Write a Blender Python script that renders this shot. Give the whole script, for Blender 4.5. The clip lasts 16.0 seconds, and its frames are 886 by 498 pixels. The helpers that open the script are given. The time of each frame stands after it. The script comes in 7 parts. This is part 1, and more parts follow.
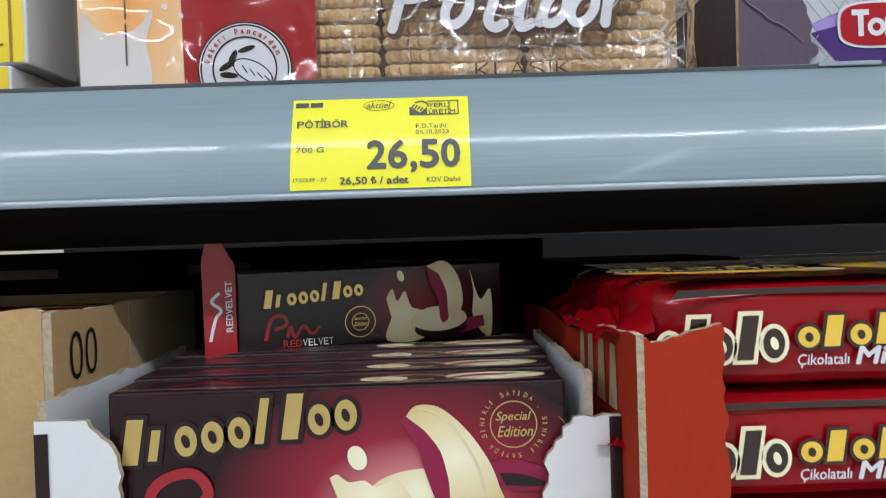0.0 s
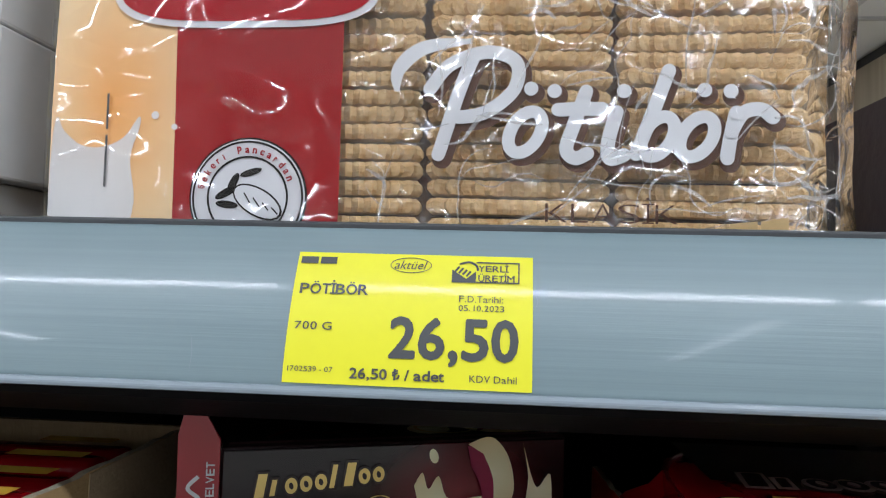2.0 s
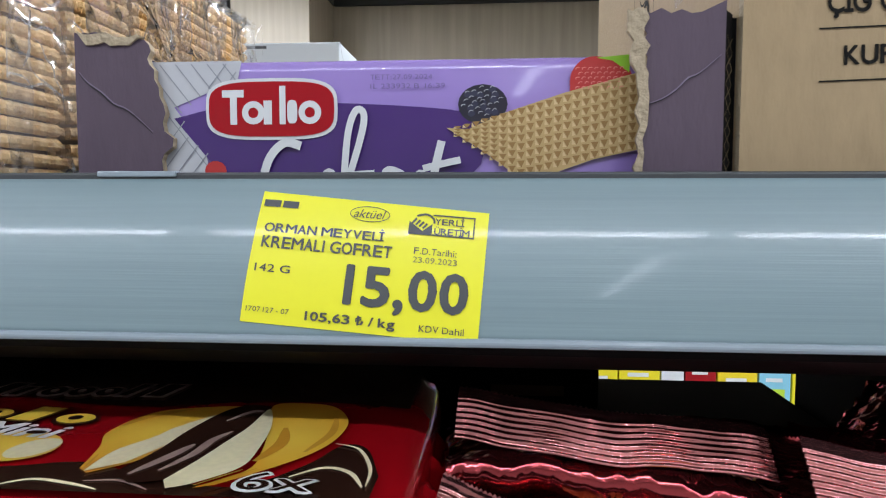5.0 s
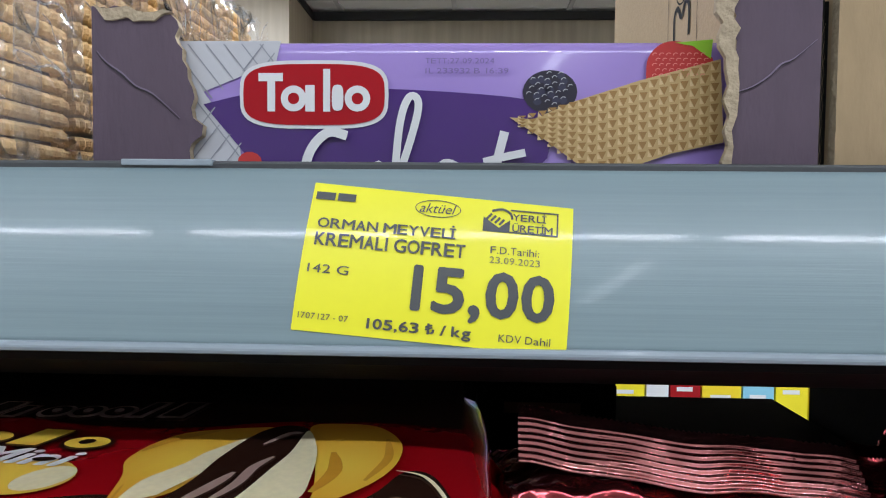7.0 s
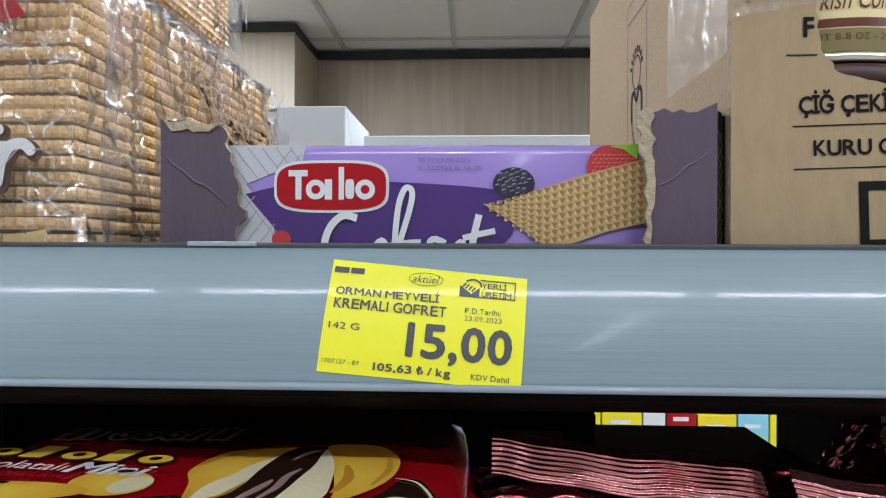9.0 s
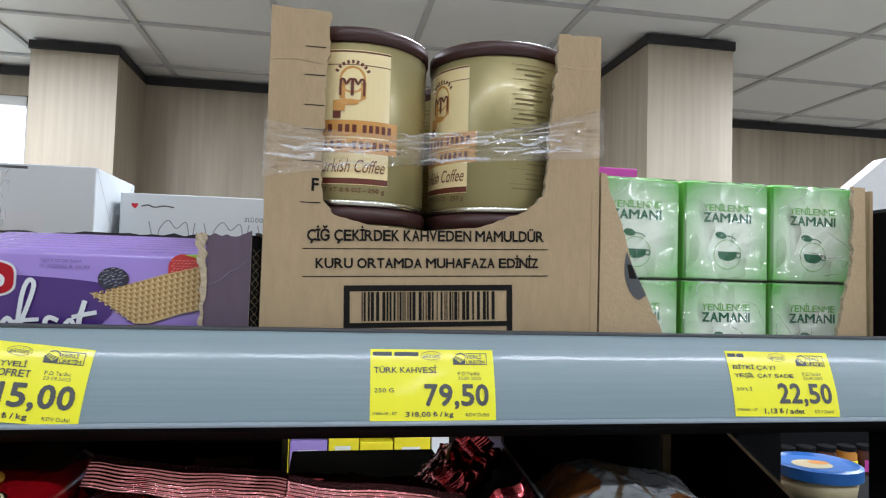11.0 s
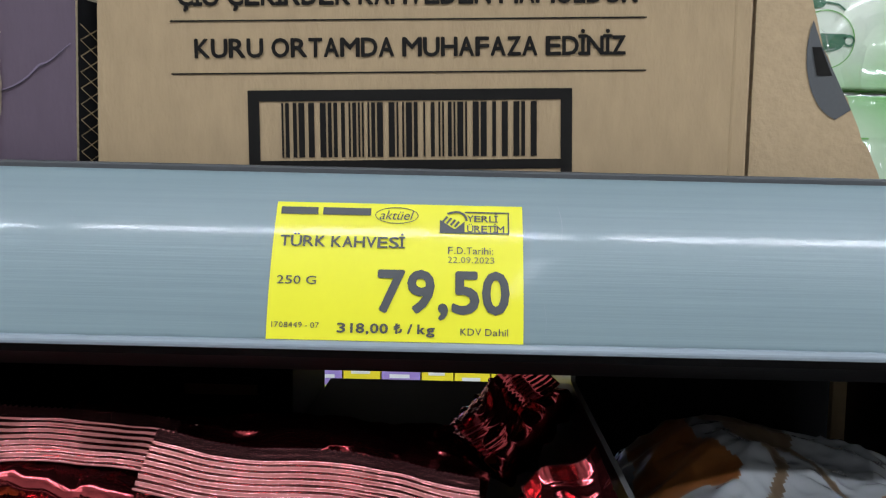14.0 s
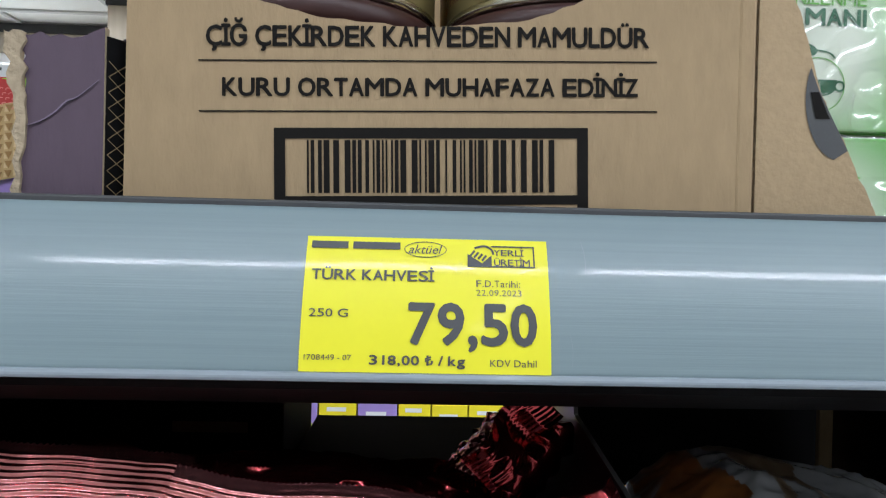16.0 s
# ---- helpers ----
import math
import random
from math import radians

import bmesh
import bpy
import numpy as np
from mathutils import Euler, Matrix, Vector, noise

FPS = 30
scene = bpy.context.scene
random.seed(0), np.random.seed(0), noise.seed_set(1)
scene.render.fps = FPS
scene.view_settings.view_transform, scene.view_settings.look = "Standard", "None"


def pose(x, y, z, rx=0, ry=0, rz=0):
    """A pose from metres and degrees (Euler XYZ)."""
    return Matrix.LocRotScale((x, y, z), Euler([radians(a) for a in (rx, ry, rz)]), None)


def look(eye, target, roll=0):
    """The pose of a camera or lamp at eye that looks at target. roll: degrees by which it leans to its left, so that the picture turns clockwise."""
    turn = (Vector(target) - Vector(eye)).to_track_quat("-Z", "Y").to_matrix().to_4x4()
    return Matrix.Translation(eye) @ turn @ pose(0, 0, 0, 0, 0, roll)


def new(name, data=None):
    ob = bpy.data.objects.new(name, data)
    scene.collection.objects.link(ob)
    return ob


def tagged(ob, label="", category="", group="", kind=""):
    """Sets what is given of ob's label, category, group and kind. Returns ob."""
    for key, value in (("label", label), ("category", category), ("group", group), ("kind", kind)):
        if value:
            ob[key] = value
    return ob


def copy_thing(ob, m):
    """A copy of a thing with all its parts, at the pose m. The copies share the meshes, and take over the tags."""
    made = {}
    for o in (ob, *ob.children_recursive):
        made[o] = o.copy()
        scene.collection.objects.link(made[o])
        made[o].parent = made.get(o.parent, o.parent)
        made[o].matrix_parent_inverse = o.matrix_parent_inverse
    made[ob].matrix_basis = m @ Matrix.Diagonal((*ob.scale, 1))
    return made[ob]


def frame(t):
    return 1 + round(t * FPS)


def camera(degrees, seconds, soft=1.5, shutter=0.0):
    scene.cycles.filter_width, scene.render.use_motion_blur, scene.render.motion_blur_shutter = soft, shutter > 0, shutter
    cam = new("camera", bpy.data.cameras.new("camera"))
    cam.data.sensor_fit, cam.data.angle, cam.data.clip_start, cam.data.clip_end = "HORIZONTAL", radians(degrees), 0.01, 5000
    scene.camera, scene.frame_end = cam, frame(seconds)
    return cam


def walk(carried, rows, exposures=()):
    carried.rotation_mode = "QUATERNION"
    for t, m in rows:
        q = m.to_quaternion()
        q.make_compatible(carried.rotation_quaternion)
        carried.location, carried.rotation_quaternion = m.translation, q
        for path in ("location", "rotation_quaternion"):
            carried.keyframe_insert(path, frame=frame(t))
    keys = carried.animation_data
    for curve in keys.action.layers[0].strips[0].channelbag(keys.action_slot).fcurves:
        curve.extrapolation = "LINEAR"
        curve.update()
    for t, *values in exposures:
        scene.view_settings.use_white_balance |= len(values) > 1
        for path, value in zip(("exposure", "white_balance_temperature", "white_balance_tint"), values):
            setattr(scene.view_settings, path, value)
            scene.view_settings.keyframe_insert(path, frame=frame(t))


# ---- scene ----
cam = camera(67.1, 16.0, soft=1.1, shutter=0.12)
PATH = [
    (0, (0.0429, -0.2714, 1.4431), (0.0468, 1.2886, 1.4236), -1.8),
    (0.5, (0.0382, -0.2387, 1.4649), (0.0031, 1.3205, 1.4992), 0.5),
    (1, (0.0452, -0.2005, 1.4797), (-0.0359, 1.3572, 1.5211), -0.1),
    (1.5, (0.046, -0.1942, 1.4899), (-0.0476, 1.3619, 1.5484), 1.6),
    (2, (0.046, -0.1989, 1.4938), (-0.0889, 1.3541, 1.5671), 1.5),
    (2.5, (0.046, -0.2278, 1.507), (-0.1162, 1.3182, 1.6435), 2.2),
    (3, (0.0624, -0.2972, 1.5234), (0.0234, 1.2386, 1.7933), 2.1),
    (3.5, (0.1638, -0.3175, 1.5437), (0.2379, 1.2347, 1.6856), 1.9),
    (4, (0.2917, -0.3104, 1.5421), (0.2629, 1.2496, 1.5515), 3.7),
    (4.5, (0.3362, -0.2574, 1.5281), (0.1903, 1.294, 1.4571), 1.0),
    (5, (0.3276, -0.202, 1.5016), (0.2028, 1.3494, 1.3947), 0.1),
    (5.2, (0.319, -0.1856, 1.5008), (0.1966, 1.3658, 1.39), 0.6),
    (7.5, (0.298, -0.181, 1.4945), (0.2387, 1.3767, 1.4407), 0.4),
    (8, (0.3011, -0.1895, 1.4961), (0.2356, 1.3689, 1.4485), 0.3),
    (8.2, (0.3019, -0.1942, 1.4992), (0.2317, 1.3634, 1.4509), 0.1),
    (10.5, (0.383, -0.3619, 1.5296), (0.3276, 1.1911, 1.663), 1.2),
    (11, (0.4423, -0.3783, 1.5398), (0.7082, 1.1567, 1.6139), 1.6),
    (11.5, (0.4937, -0.3253, 1.5374), (0.6989, 1.2199, 1.5913), 3.0),
    (12, (0.5242, -0.259, 1.5367), (0.6029, 1.2987, 1.5078), 3.2),
    (12.5, (0.5444, -0.2449, 1.5234), (0.4976, 1.312, 1.4399), 1.8),
    (13, (0.5663, -0.2582, 1.507), (0.3884, 1.2893, 1.4111), 1.4),
    (13.5, (0.5468, -0.2387, 1.5062), (0.4196, 1.3143, 1.4345), 1.2),
    (14, (0.5156, -0.1934, 1.5), (0.5156, 1.3634, 1.4025), 1.3),
    (14.5, (0.5117, -0.1576, 1.4906), (0.5686, 1.3954, 1.3502), 1.3),
    (15, (0.5148, -0.1576, 1.4899), (0.5351, 1.4001, 1.4017), 1.4),
    (15.5, (0.5117, -0.1661, 1.4914), (0.5171, 1.3915, 1.4197), 1.5),
    (16, (0.4992, -0.1981, 1.4992), (0.5647, 1.3603, 1.4867), 1.4),
]
walk(cam, [(t, look(eye, target, roll)) for t, eye, target, roll in PATH],
     exposures=((0, 0.05), (1.5, -0.03), (2.5, -0.14), (3, -0.28), (3.5, -0.26), (4.2, -0.1), (5, -0.12), (7.5, -0.14), (11, -0.18), (11.5, -0.24), (12, -0.52), (12.5, -0.16), (13, -0.1), (16, -0.1)))

# ---- world, light ----
world = bpy.data.worlds.new("world")
scene.world = world
world.use_nodes = True
world.node_tree.nodes["Background"].inputs[0].default_value = (0.75, 0.85, 1.0, 1)
world.node_tree.nodes["Background"].inputs[1].default_value = 1.0


def ceiling_strip(x, y, length, along_x, power):
    """A linear ceiling lamp: a housing with its own light below."""
    ob = new("ceiling_lamp")
    ob.location = (x, y, 2.6)
    tagged(ob, "white linear strip lamp, lit, fixed to the ceiling", "lamp", "ceiling strip lamps")
    data = bpy.data.lights.new("strip", "AREA")
    data.shape, data.size, data.size_y, data.energy = "RECTANGLE", length, 0.05, power
    data.color = (0.92, 0.985, 1.11)
    lamp = new("strip_light", data)
    lamp.parent = ob
    lamp.matrix_local = pose(0, 0, -0.042, 0, 0, 0 if along_x else 90)
    return ob, length, along_x


LAMPS = [ceiling_strip(*row) for row in (
    # the last lamp here is unseen, added to fill faces turned to +x
    (-1.15, -1.05, 1.25, True, 12.5), (0.22, -1.05, 1.25, True, 12.5), (1.55, -1.05, 1.25, True, 14), (2.9, -1.05, 1.25, True, 18),
    (-0.94, 1.75, 1.3, False, 54), (2.9, 1.2, 1.3, False, 75), (-2.6, 1.75, 1.3, False, 40), (0.95, 0.95, 1.3, False, 34),
    # the last two are unseen, added as fill light on the shelf fronts
    (0.80, -2.05, 1.3, False, 3.5), (-2.2, -2.1, 1.3, False, 20), (3.4, -2.1, 1.3, False, 20))]

# ---- materials ----


def material(name, color, rough=0.5, metal=0.0, grain=0.0, scale=200.0, bump=0.0, bump_scale=None, coat=0.0,
             stretch=(1, 1, 1), second=None, spec=0.5, big=8.0, detail=4.0):
    """Principled surface with colour variation at a fine and a broad scale, and fine relief."""
    m = bpy.data.materials.new(name)
    m.use_nodes = True
    nt = m.node_tree
    b = nt.nodes["Principled BSDF"]
    b.inputs["Roughness"].default_value = rough
    b.inputs["Metallic"].default_value = metal
    b.inputs["Coat Weight"].default_value = coat
    b.inputs["Coat Roughness"].default_value = 0.08
    b.inputs["Specular IOR Level"].default_value = spec
    tc = nt.nodes.new("ShaderNodeTexCoord")
    mp = nt.nodes.new("ShaderNodeMapping")
    mp.inputs["Scale"].default_value = stretch
    nt.links.new(tc.outputs["Object"], mp.inputs["Vector"])

    def tex(sc, det=detail):
        n = nt.nodes.new("ShaderNodeTexNoise")
        n.inputs["Scale"].default_value, n.inputs["Detail"].default_value = sc, det
        nt.links.new(mp.outputs[0], n.inputs["Vector"])
        return n
    c2 = second or tuple(c * 0.6 for c in color)
    fine, broad = tex(scale), tex(big, 2)
    add = nt.nodes.new("ShaderNodeMath")
    add.operation = "MULTIPLY_ADD"
    add.inputs[1].default_value = 0.65
    half = nt.nodes.new("ShaderNodeMath")
    half.operation = "MULTIPLY"
    half.inputs[1].default_value = 0.35
    nt.links.new(broad.outputs["Fac"], half.inputs[0])
    nt.links.new(fine.outputs["Fac"], add.inputs[0])
    nt.links.new(half.outputs[0], add.inputs[2])
    ramp = nt.nodes.new("ShaderNodeValToRGB")
    ramp.color_ramp.elements[0].position, ramp.color_ramp.elements[1].position = 0.3, 0.7
    mid = tuple(c2[i] + (color[i] - c2[i]) * (1 - grain) for i in range(3))
    ramp.color_ramp.elements[0].color = (*mid, 1)
    ramp.color_ramp.elements[1].color = (*color, 1)
    nt.links.new(add.outputs[0], ramp.inputs[0])
    nt.links.new(ramp.outputs[0], b.inputs["Base Color"])
    if bump:
        bn = nt.nodes.new("ShaderNodeBump")
        bn.inputs["Strength"].default_value, bn.inputs["Distance"].default_value = bump, 0.002
        nt.links.new(tex(bump_scale or scale).outputs["Fac"], bn.inputs["Height"])
        nt.links.new(bn.outputs[0], b.inputs["Normal"])
        if bump >= 0.6:
            nt.links.new(bn.outputs[0], b.inputs["Coat Normal"])
    return m


def gradient_print(name, inner, outer, radius, rough=0.3, coat=0.3, squash=(1, 1, 1), start=0.0, grain=0.0, bump=0.0):
    """Printed board whose ink fades from one colour to another round the piece's own origin."""
    m = material(name, inner, rough, coat=coat, grain=grain, bump=bump, bump_scale=34)
    nt = m.node_tree
    b = nt.nodes["Principled BSDF"]
    tc = nt.nodes.new("ShaderNodeTexCoord")
    mp = nt.nodes.new("ShaderNodeMapping")
    mp.inputs["Scale"].default_value = tuple(s / radius for s in squash)
    length = nt.nodes.new("ShaderNodeVectorMath")
    length.operation = "LENGTH"
    ramp = nt.nodes.new("ShaderNodeValToRGB")
    ramp.color_ramp.elements[0].position = start
    ramp.color_ramp.elements[0].color = (*inner, 1)
    ramp.color_ramp.elements[1].color = (*outer, 1)
    nt.links.new(tc.outputs["Object"], mp.inputs["Vector"])
    nt.links.new(mp.outputs[0], length.inputs[0])
    nt.links.new(length.outputs["Value"], ramp.inputs[0])
    nt.links.new(ramp.outputs[0], b.inputs["Base Color"])
    return m


def clear_film(name, gloss=0.5, crumple=1.0, scale=60.0, tint=(1, 1, 1), rough=0.06, milky=0.0, edge=0.9):
    """Thin clear wrap: see-through, with creases in its glossy skin."""
    m = bpy.data.materials.new(name)
    m.use_nodes = True
    nt = m.node_tree
    nt.nodes.remove(nt.nodes["Principled BSDF"])
    out = nt.nodes["Material Output"]
    clear, shine, pale = (nt.nodes.new("ShaderNodeBsdf" + k) for k in ("Transparent", "Glossy", "Diffuse"))
    mix, haze = nt.nodes.new("ShaderNodeMixShader"), nt.nodes.new("ShaderNodeMixShader")
    clear.inputs[0].default_value = (*tint, 1)
    pale.inputs[0].default_value = (0.85, 0.85, 0.85, 1)
    haze.inputs[0].default_value = milky
    shine.inputs["Roughness"].default_value = rough
    fr = nt.nodes.new("ShaderNodeFresnel")
    fr.inputs[0].default_value = 1.45
    mul = nt.nodes.new("ShaderNodeMath")
    mul.operation = "MULTIPLY_ADD"
    mul.inputs[1].default_value, mul.inputs[2].default_value = edge, gloss * 0.12
    nt.links.new(fr.outputs[0], mul.inputs[0])
    tc = nt.nodes.new("ShaderNodeTexCoord")
    warp = nt.nodes.new("ShaderNodeTexNoise")
    warp.inputs["Scale"].default_value, warp.inputs["Detail"].default_value = scale * 0.8, 3
    nt.links.new(tc.outputs["Object"], warp.inputs["Vector"])
    blend = nt.nodes.new("ShaderNodeVectorMath")
    blend.operation = "MULTIPLY_ADD"
    blend.inputs[1].default_value = (0.05, 0.05, 0.05)
    nt.links.new(warp.outputs["Color"], blend.inputs[0])
    nt.links.new(tc.outputs["Object"], blend.inputs[2])
    total = None
    for k, (sc, weight) in enumerate(((scale, 1.0), (scale * 2.6, 0.32))):
        fold = nt.nodes.new("ShaderNodeTexNoise")
        fold.inputs["Scale"].default_value, fold.inputs["Detail"].default_value = sc, 1.0
        nt.links.new(blend.outputs[0], fold.inputs["Vector"])
        centre, crease, share = (nt.nodes.new("ShaderNodeMath") for _ in range(3))
        centre.operation, crease.operation, share.operation = "SUBTRACT", "ABSOLUTE", "MULTIPLY_ADD"
        centre.inputs[1].default_value = 0.5
        share.inputs[1].default_value, share.inputs[2].default_value = weight, 0.0
        nt.links.new(fold.outputs["Fac"], centre.inputs[0])
        nt.links.new(centre.outputs[0], crease.inputs[0])
        nt.links.new(crease.outputs[0], share.inputs[0])
        if total:
            nt.links.new(total.outputs[0], share.inputs[2])
        total = share
    bn = nt.nodes.new("ShaderNodeBump")
    bn.inputs["Strength"].default_value, bn.inputs["Distance"].default_value = 1.0, 0.03 * crumple
    nt.links.new(total.outputs[0], bn.inputs["Height"])
    for node in (shine, fr):
        nt.links.new(bn.outputs[0], node.inputs["Normal"])
    nt.links.new(clear.outputs[0], haze.inputs[1])
    nt.links.new(pale.outputs[0], haze.inputs[2])
    nt.links.new(mul.outputs[0], mix.inputs[0])
    nt.links.new(haze.outputs[0], mix.inputs[1])
    nt.links.new(shine.outputs[0], mix.inputs[2])
    nt.links.new(mix.outputs[0], out.inputs["Surface"])
    return m


def glow(name, color, strength):
    m = bpy.data.materials.new(name)
    m.use_nodes = True
    b = m.node_tree.nodes["Principled BSDF"]
    b.inputs["Emission Color"].default_value, b.inputs["Emission Strength"].default_value = (*color, 1), strength
    b.inputs["Base Color"].default_value = (*color, 1)
    return m


RAIL = material("rail_plastic", (0.222, 0.303, 0.330), 0.36, grain=0.30, scale=60, stretch=(0.12, 8, 8), coat=0.26, bump=0.05, bump_scale=120, big=14)
RIM = material("rail_rim", (0.30, 0.36, 0.41), 0.24, coat=0.3, grain=0.1)
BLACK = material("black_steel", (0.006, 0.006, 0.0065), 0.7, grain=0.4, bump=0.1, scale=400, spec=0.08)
DARKLIP = material("dark_rubber_edge", (0.05, 0.055, 0.06), 0.5, grain=0.3)
SHELF = material("dark_shelf_steel", (0.018, 0.018, 0.019), 0.6, grain=0.3, scale=90, spec=0.1)
YELLOW = material("yellow_paper", (0.90, 0.86, 0.035), 0.42, grain=0.05, scale=350, spec=0.35, coat=0.25)
INK = material("grey_ink", (0.075, 0.08, 0.085), 0.5, grain=0.25, scale=900)
PALEINK = material("pale_grey_ink", (0.22, 0.22, 0.10), 0.5, grain=0.2, scale=900)
BLACKINK = material("black_ink", (0.010, 0.009, 0.008), 0.7, grain=0.4, scale=700, spec=0.15)
KRAFT = material("kraft_board", (0.415, 0.305, 0.180), 0.8, grain=0.35, scale=260, bump=0.25, bump_scale=500, spec=0.25, stretch=(1, 1, 0.35), big=9)
KRAFTPALE = material("pale_kraft_board", (0.475, 0.355, 0.215), 0.8, grain=0.3, scale=260, bump=0.25, bump_scale=500, spec=0.25, big=9)
TORN = material("torn_board_edge", (0.50, 0.41, 0.29), 0.95, grain=0.6, scale=420, bump=0.9, bump_scale=350, spec=0.1)
WHITEBOARD = material("white_board", (0.74, 0.75, 0.75), 0.55, grain=0.12, scale=120)
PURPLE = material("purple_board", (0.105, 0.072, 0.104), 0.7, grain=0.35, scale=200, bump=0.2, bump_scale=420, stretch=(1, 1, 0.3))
# pale purple for the highlight painted along the tray's creases
PURPLELIT = material("highlit_purple_board", (0.22, 0.17, 0.25), 0.8, grain=0.4, scale=300)
# darker copy of the purple board, with the shade put into its colour
PURPLESHADE = material("shaded_purple_board", (0.020, 0.014, 0.021), 0.7, grain=0.3, scale=200, bump=0.2)
GOLDLINE = material("tan_line_ink", (0.32, 0.24, 0.13), 0.6)
REDBOARD = material("orange_red_board", (0.40, 0.034, 0.012), 0.75, grain=0.3, scale=180, spec=0.15, bump=0.12, bump_scale=300)
BISCUIT = material("baked_biscuit", (0.88, 0.67, 0.37), 0.75, grain=0.85, scale=240, bump=0.6, bump_scale=650, second=(0.50, 0.28, 0.10), spec=0.2, big=45)
# dark brown that stands for the shade in the gaps between biscuits
GAP = material("shadowed_gap_brown", (0.10, 0.045, 0.016), 0.6, grain=0.3)
# the trace of milky white stands for the veil of reflections on the wrap
FILM = clear_film("clear_wrap", 0.7, 2.2, 13.0, rough=0.10, milky=0.02)
GLOSSFILM = clear_film("taut_glossy_wrap", 0.25, 1.6, 10.0, rough=0.07, milky=0.0)
# milky white in this film stands for the light caught on creases
GLINT = clear_film("clear_wrap_glint", 2.0, 0.5, 60.0, rough=0.2, milky=0.36)
FILMSIDE = clear_film("loose_clear_wrap", 0.8, 1.9, 15.0, rough=0.10, milky=0.10)
TAPE = clear_film("stretch_film", 0.9, 0.9, 30.0, rough=0.09, milky=0.05)
TAPESIDE = clear_film("flat_stretch_film", 0.15, 0.10, 30.0, rough=0.25, milky=0.10, edge=0.12)
REDPRINT = material("red_print", (0.36, 0.004, 0.009), 0.4, grain=0.15, coat=0.25, spec=0.2, bump=0.3, bump_scale=34, detail=1.5)
REDLOGO = material("red_badge_print", (0.40, 0.003, 0.011), 0.4, grain=0.1, coat=0.25, spec=0.2, bump=0.3, bump_scale=34, detail=1.5)
WHITEINK = material("white_ink", (0.72, 0.73, 0.75), 0.4, grain=0.05, coat=0.2)
SILVERINK = material("silver_white_ink", (0.70, 0.71, 0.73), 0.35, grain=0.1, coat=0.3)
BROWNINK = material("brown_ink", (0.09, 0.03, 0.012), 0.5, grain=0.2)
CREAM = gradient_print("cream_orange_print", (0.84, 0.38, 0.09), (0.88, 0.70, 0.42), 0.046, grain=0.1, squash=(1.35, 0.75, 1), bump=0.3)
MILK = gradient_print("milk_print", (0.76, 0.76, 0.76), (0.62, 0.60, 0.58), 0.04, grain=0.1, bump=0.3)
ORANGE = material("orange_print", (0.75, 0.30, 0.06), 0.4, grain=0.15)
LAVENDER = material("lavender_wrapper", (0.34, 0.235, 0.60), 0.22, grain=0.12, scale=30, coat=0.6, bump=0.25, bump_scale=26)
DEEPPURPLE = material("deep_purple_print", (0.05, 0.016, 0.15), 0.25, grain=0.35, coat=0.5, second=(0.10, 0.03, 0.25), scale=14)
GREYPRINT = material("silver_grey_print", (0.55, 0.56, 0.60), 0.25, grain=0.1, coat=0.5)
GREYLINE = material("grey_line_print", (0.28, 0.29, 0.33), 0.4)
WAFER = material("wafer_print", (0.60, 0.42, 0.19), 0.5, grain=0.3, scale=180)
WAFERPALE = material("wafer_rib_print", (0.74, 0.57, 0.31), 0.45, grain=0.2, scale=300)
DATEINK = material("faint_violet_ink", (0.17, 0.12, 0.30), 0.4)
WAFERDARK = material("wafer_groove_print", (0.36, 0.20, 0.06), 0.5, grain=0.3)
BERRYRED = material("strawberry_print", (0.56, 0.03, 0.03), 0.35, grain=0.4, scale=300, coat=0.4)
STRAWSEED = material("strawberry_gleam_print", (0.80, 0.28, 0.24), 0.35, coat=0.4)
BERRYDARK = material("blackberry_print", (0.018, 0.016, 0.035), 0.3, coat=0.5)
BERRYBLUE = material("blackberry_drupelet_print", (0.035, 0.035, 0.075), 0.3, coat=0.5)
LEAF = material("leaf_green_print", (0.30, 0.60, 0.04), 0.4, grain=0.3)
CANGOLD = material("gold_lacquered_tin", (0.34, 0.285, 0.125), 0.36, metal=0.35, grain=0.1, scale=60, coat=0.25)
CANCREAM = material("cream_tin_print", (0.83, 0.68, 0.36), 0.35, grain=0.06, coat=0.3)
CANORANGE = material("orange_tin_print", (0.62, 0.30, 0.07), 0.35, grain=0.15, coat=0.3)
CANBROWN = material("dark_brown_tin_print", (0.13, 0.025, 0.012), 0.35, coat=0.3)
CANNOTE = material("faint_brown_tin_print", (0.20, 0.15, 0.055), 0.35, grain=0.3, scale=900)
CANRIM = material("bare_tin_rim", (0.75, 0.74, 0.66), 0.22, metal=1.0, grain=0.1)
LID = material("brown_plastic_lid", (0.048, 0.016, 0.015), 0.42, grain=0.15, scale=60)
TEA = gradient_print("green_white_tea_print", (0.80, 0.86, 0.74), (0.10, 0.44, 0.06), 0.045, squash=(1.0, 0.2, 0.95), start=0.35, grain=0.05)
TEAGREEN = material("dark_green_ink", (0.02, 0.16, 0.075), 0.5)
TEASIDE = material("green_tea_side_print", (0.17, 0.50, 0.09), 0.35, coat=0.3, grain=0.2)
PINK = material("magenta_board", (0.50, 0.05, 0.34), 0.4, grain=0.1, coat=0.2)
YELLOWBOX = material("yellow_printed_board", (0.84, 0.64, 0.015), 0.38, grain=0.06, coat=0.25)
BROWNLINE = material("ochre_line_ink", (0.33, 0.17, 0.01), 0.5)
FOIL = material("red_metal_foil", (0.46, 0.075, 0.085), 0.13, metal=0.97, grain=0.3, scale=50, bump=0.5, bump_scale=50, second=(0.22, 0.02, 0.025))
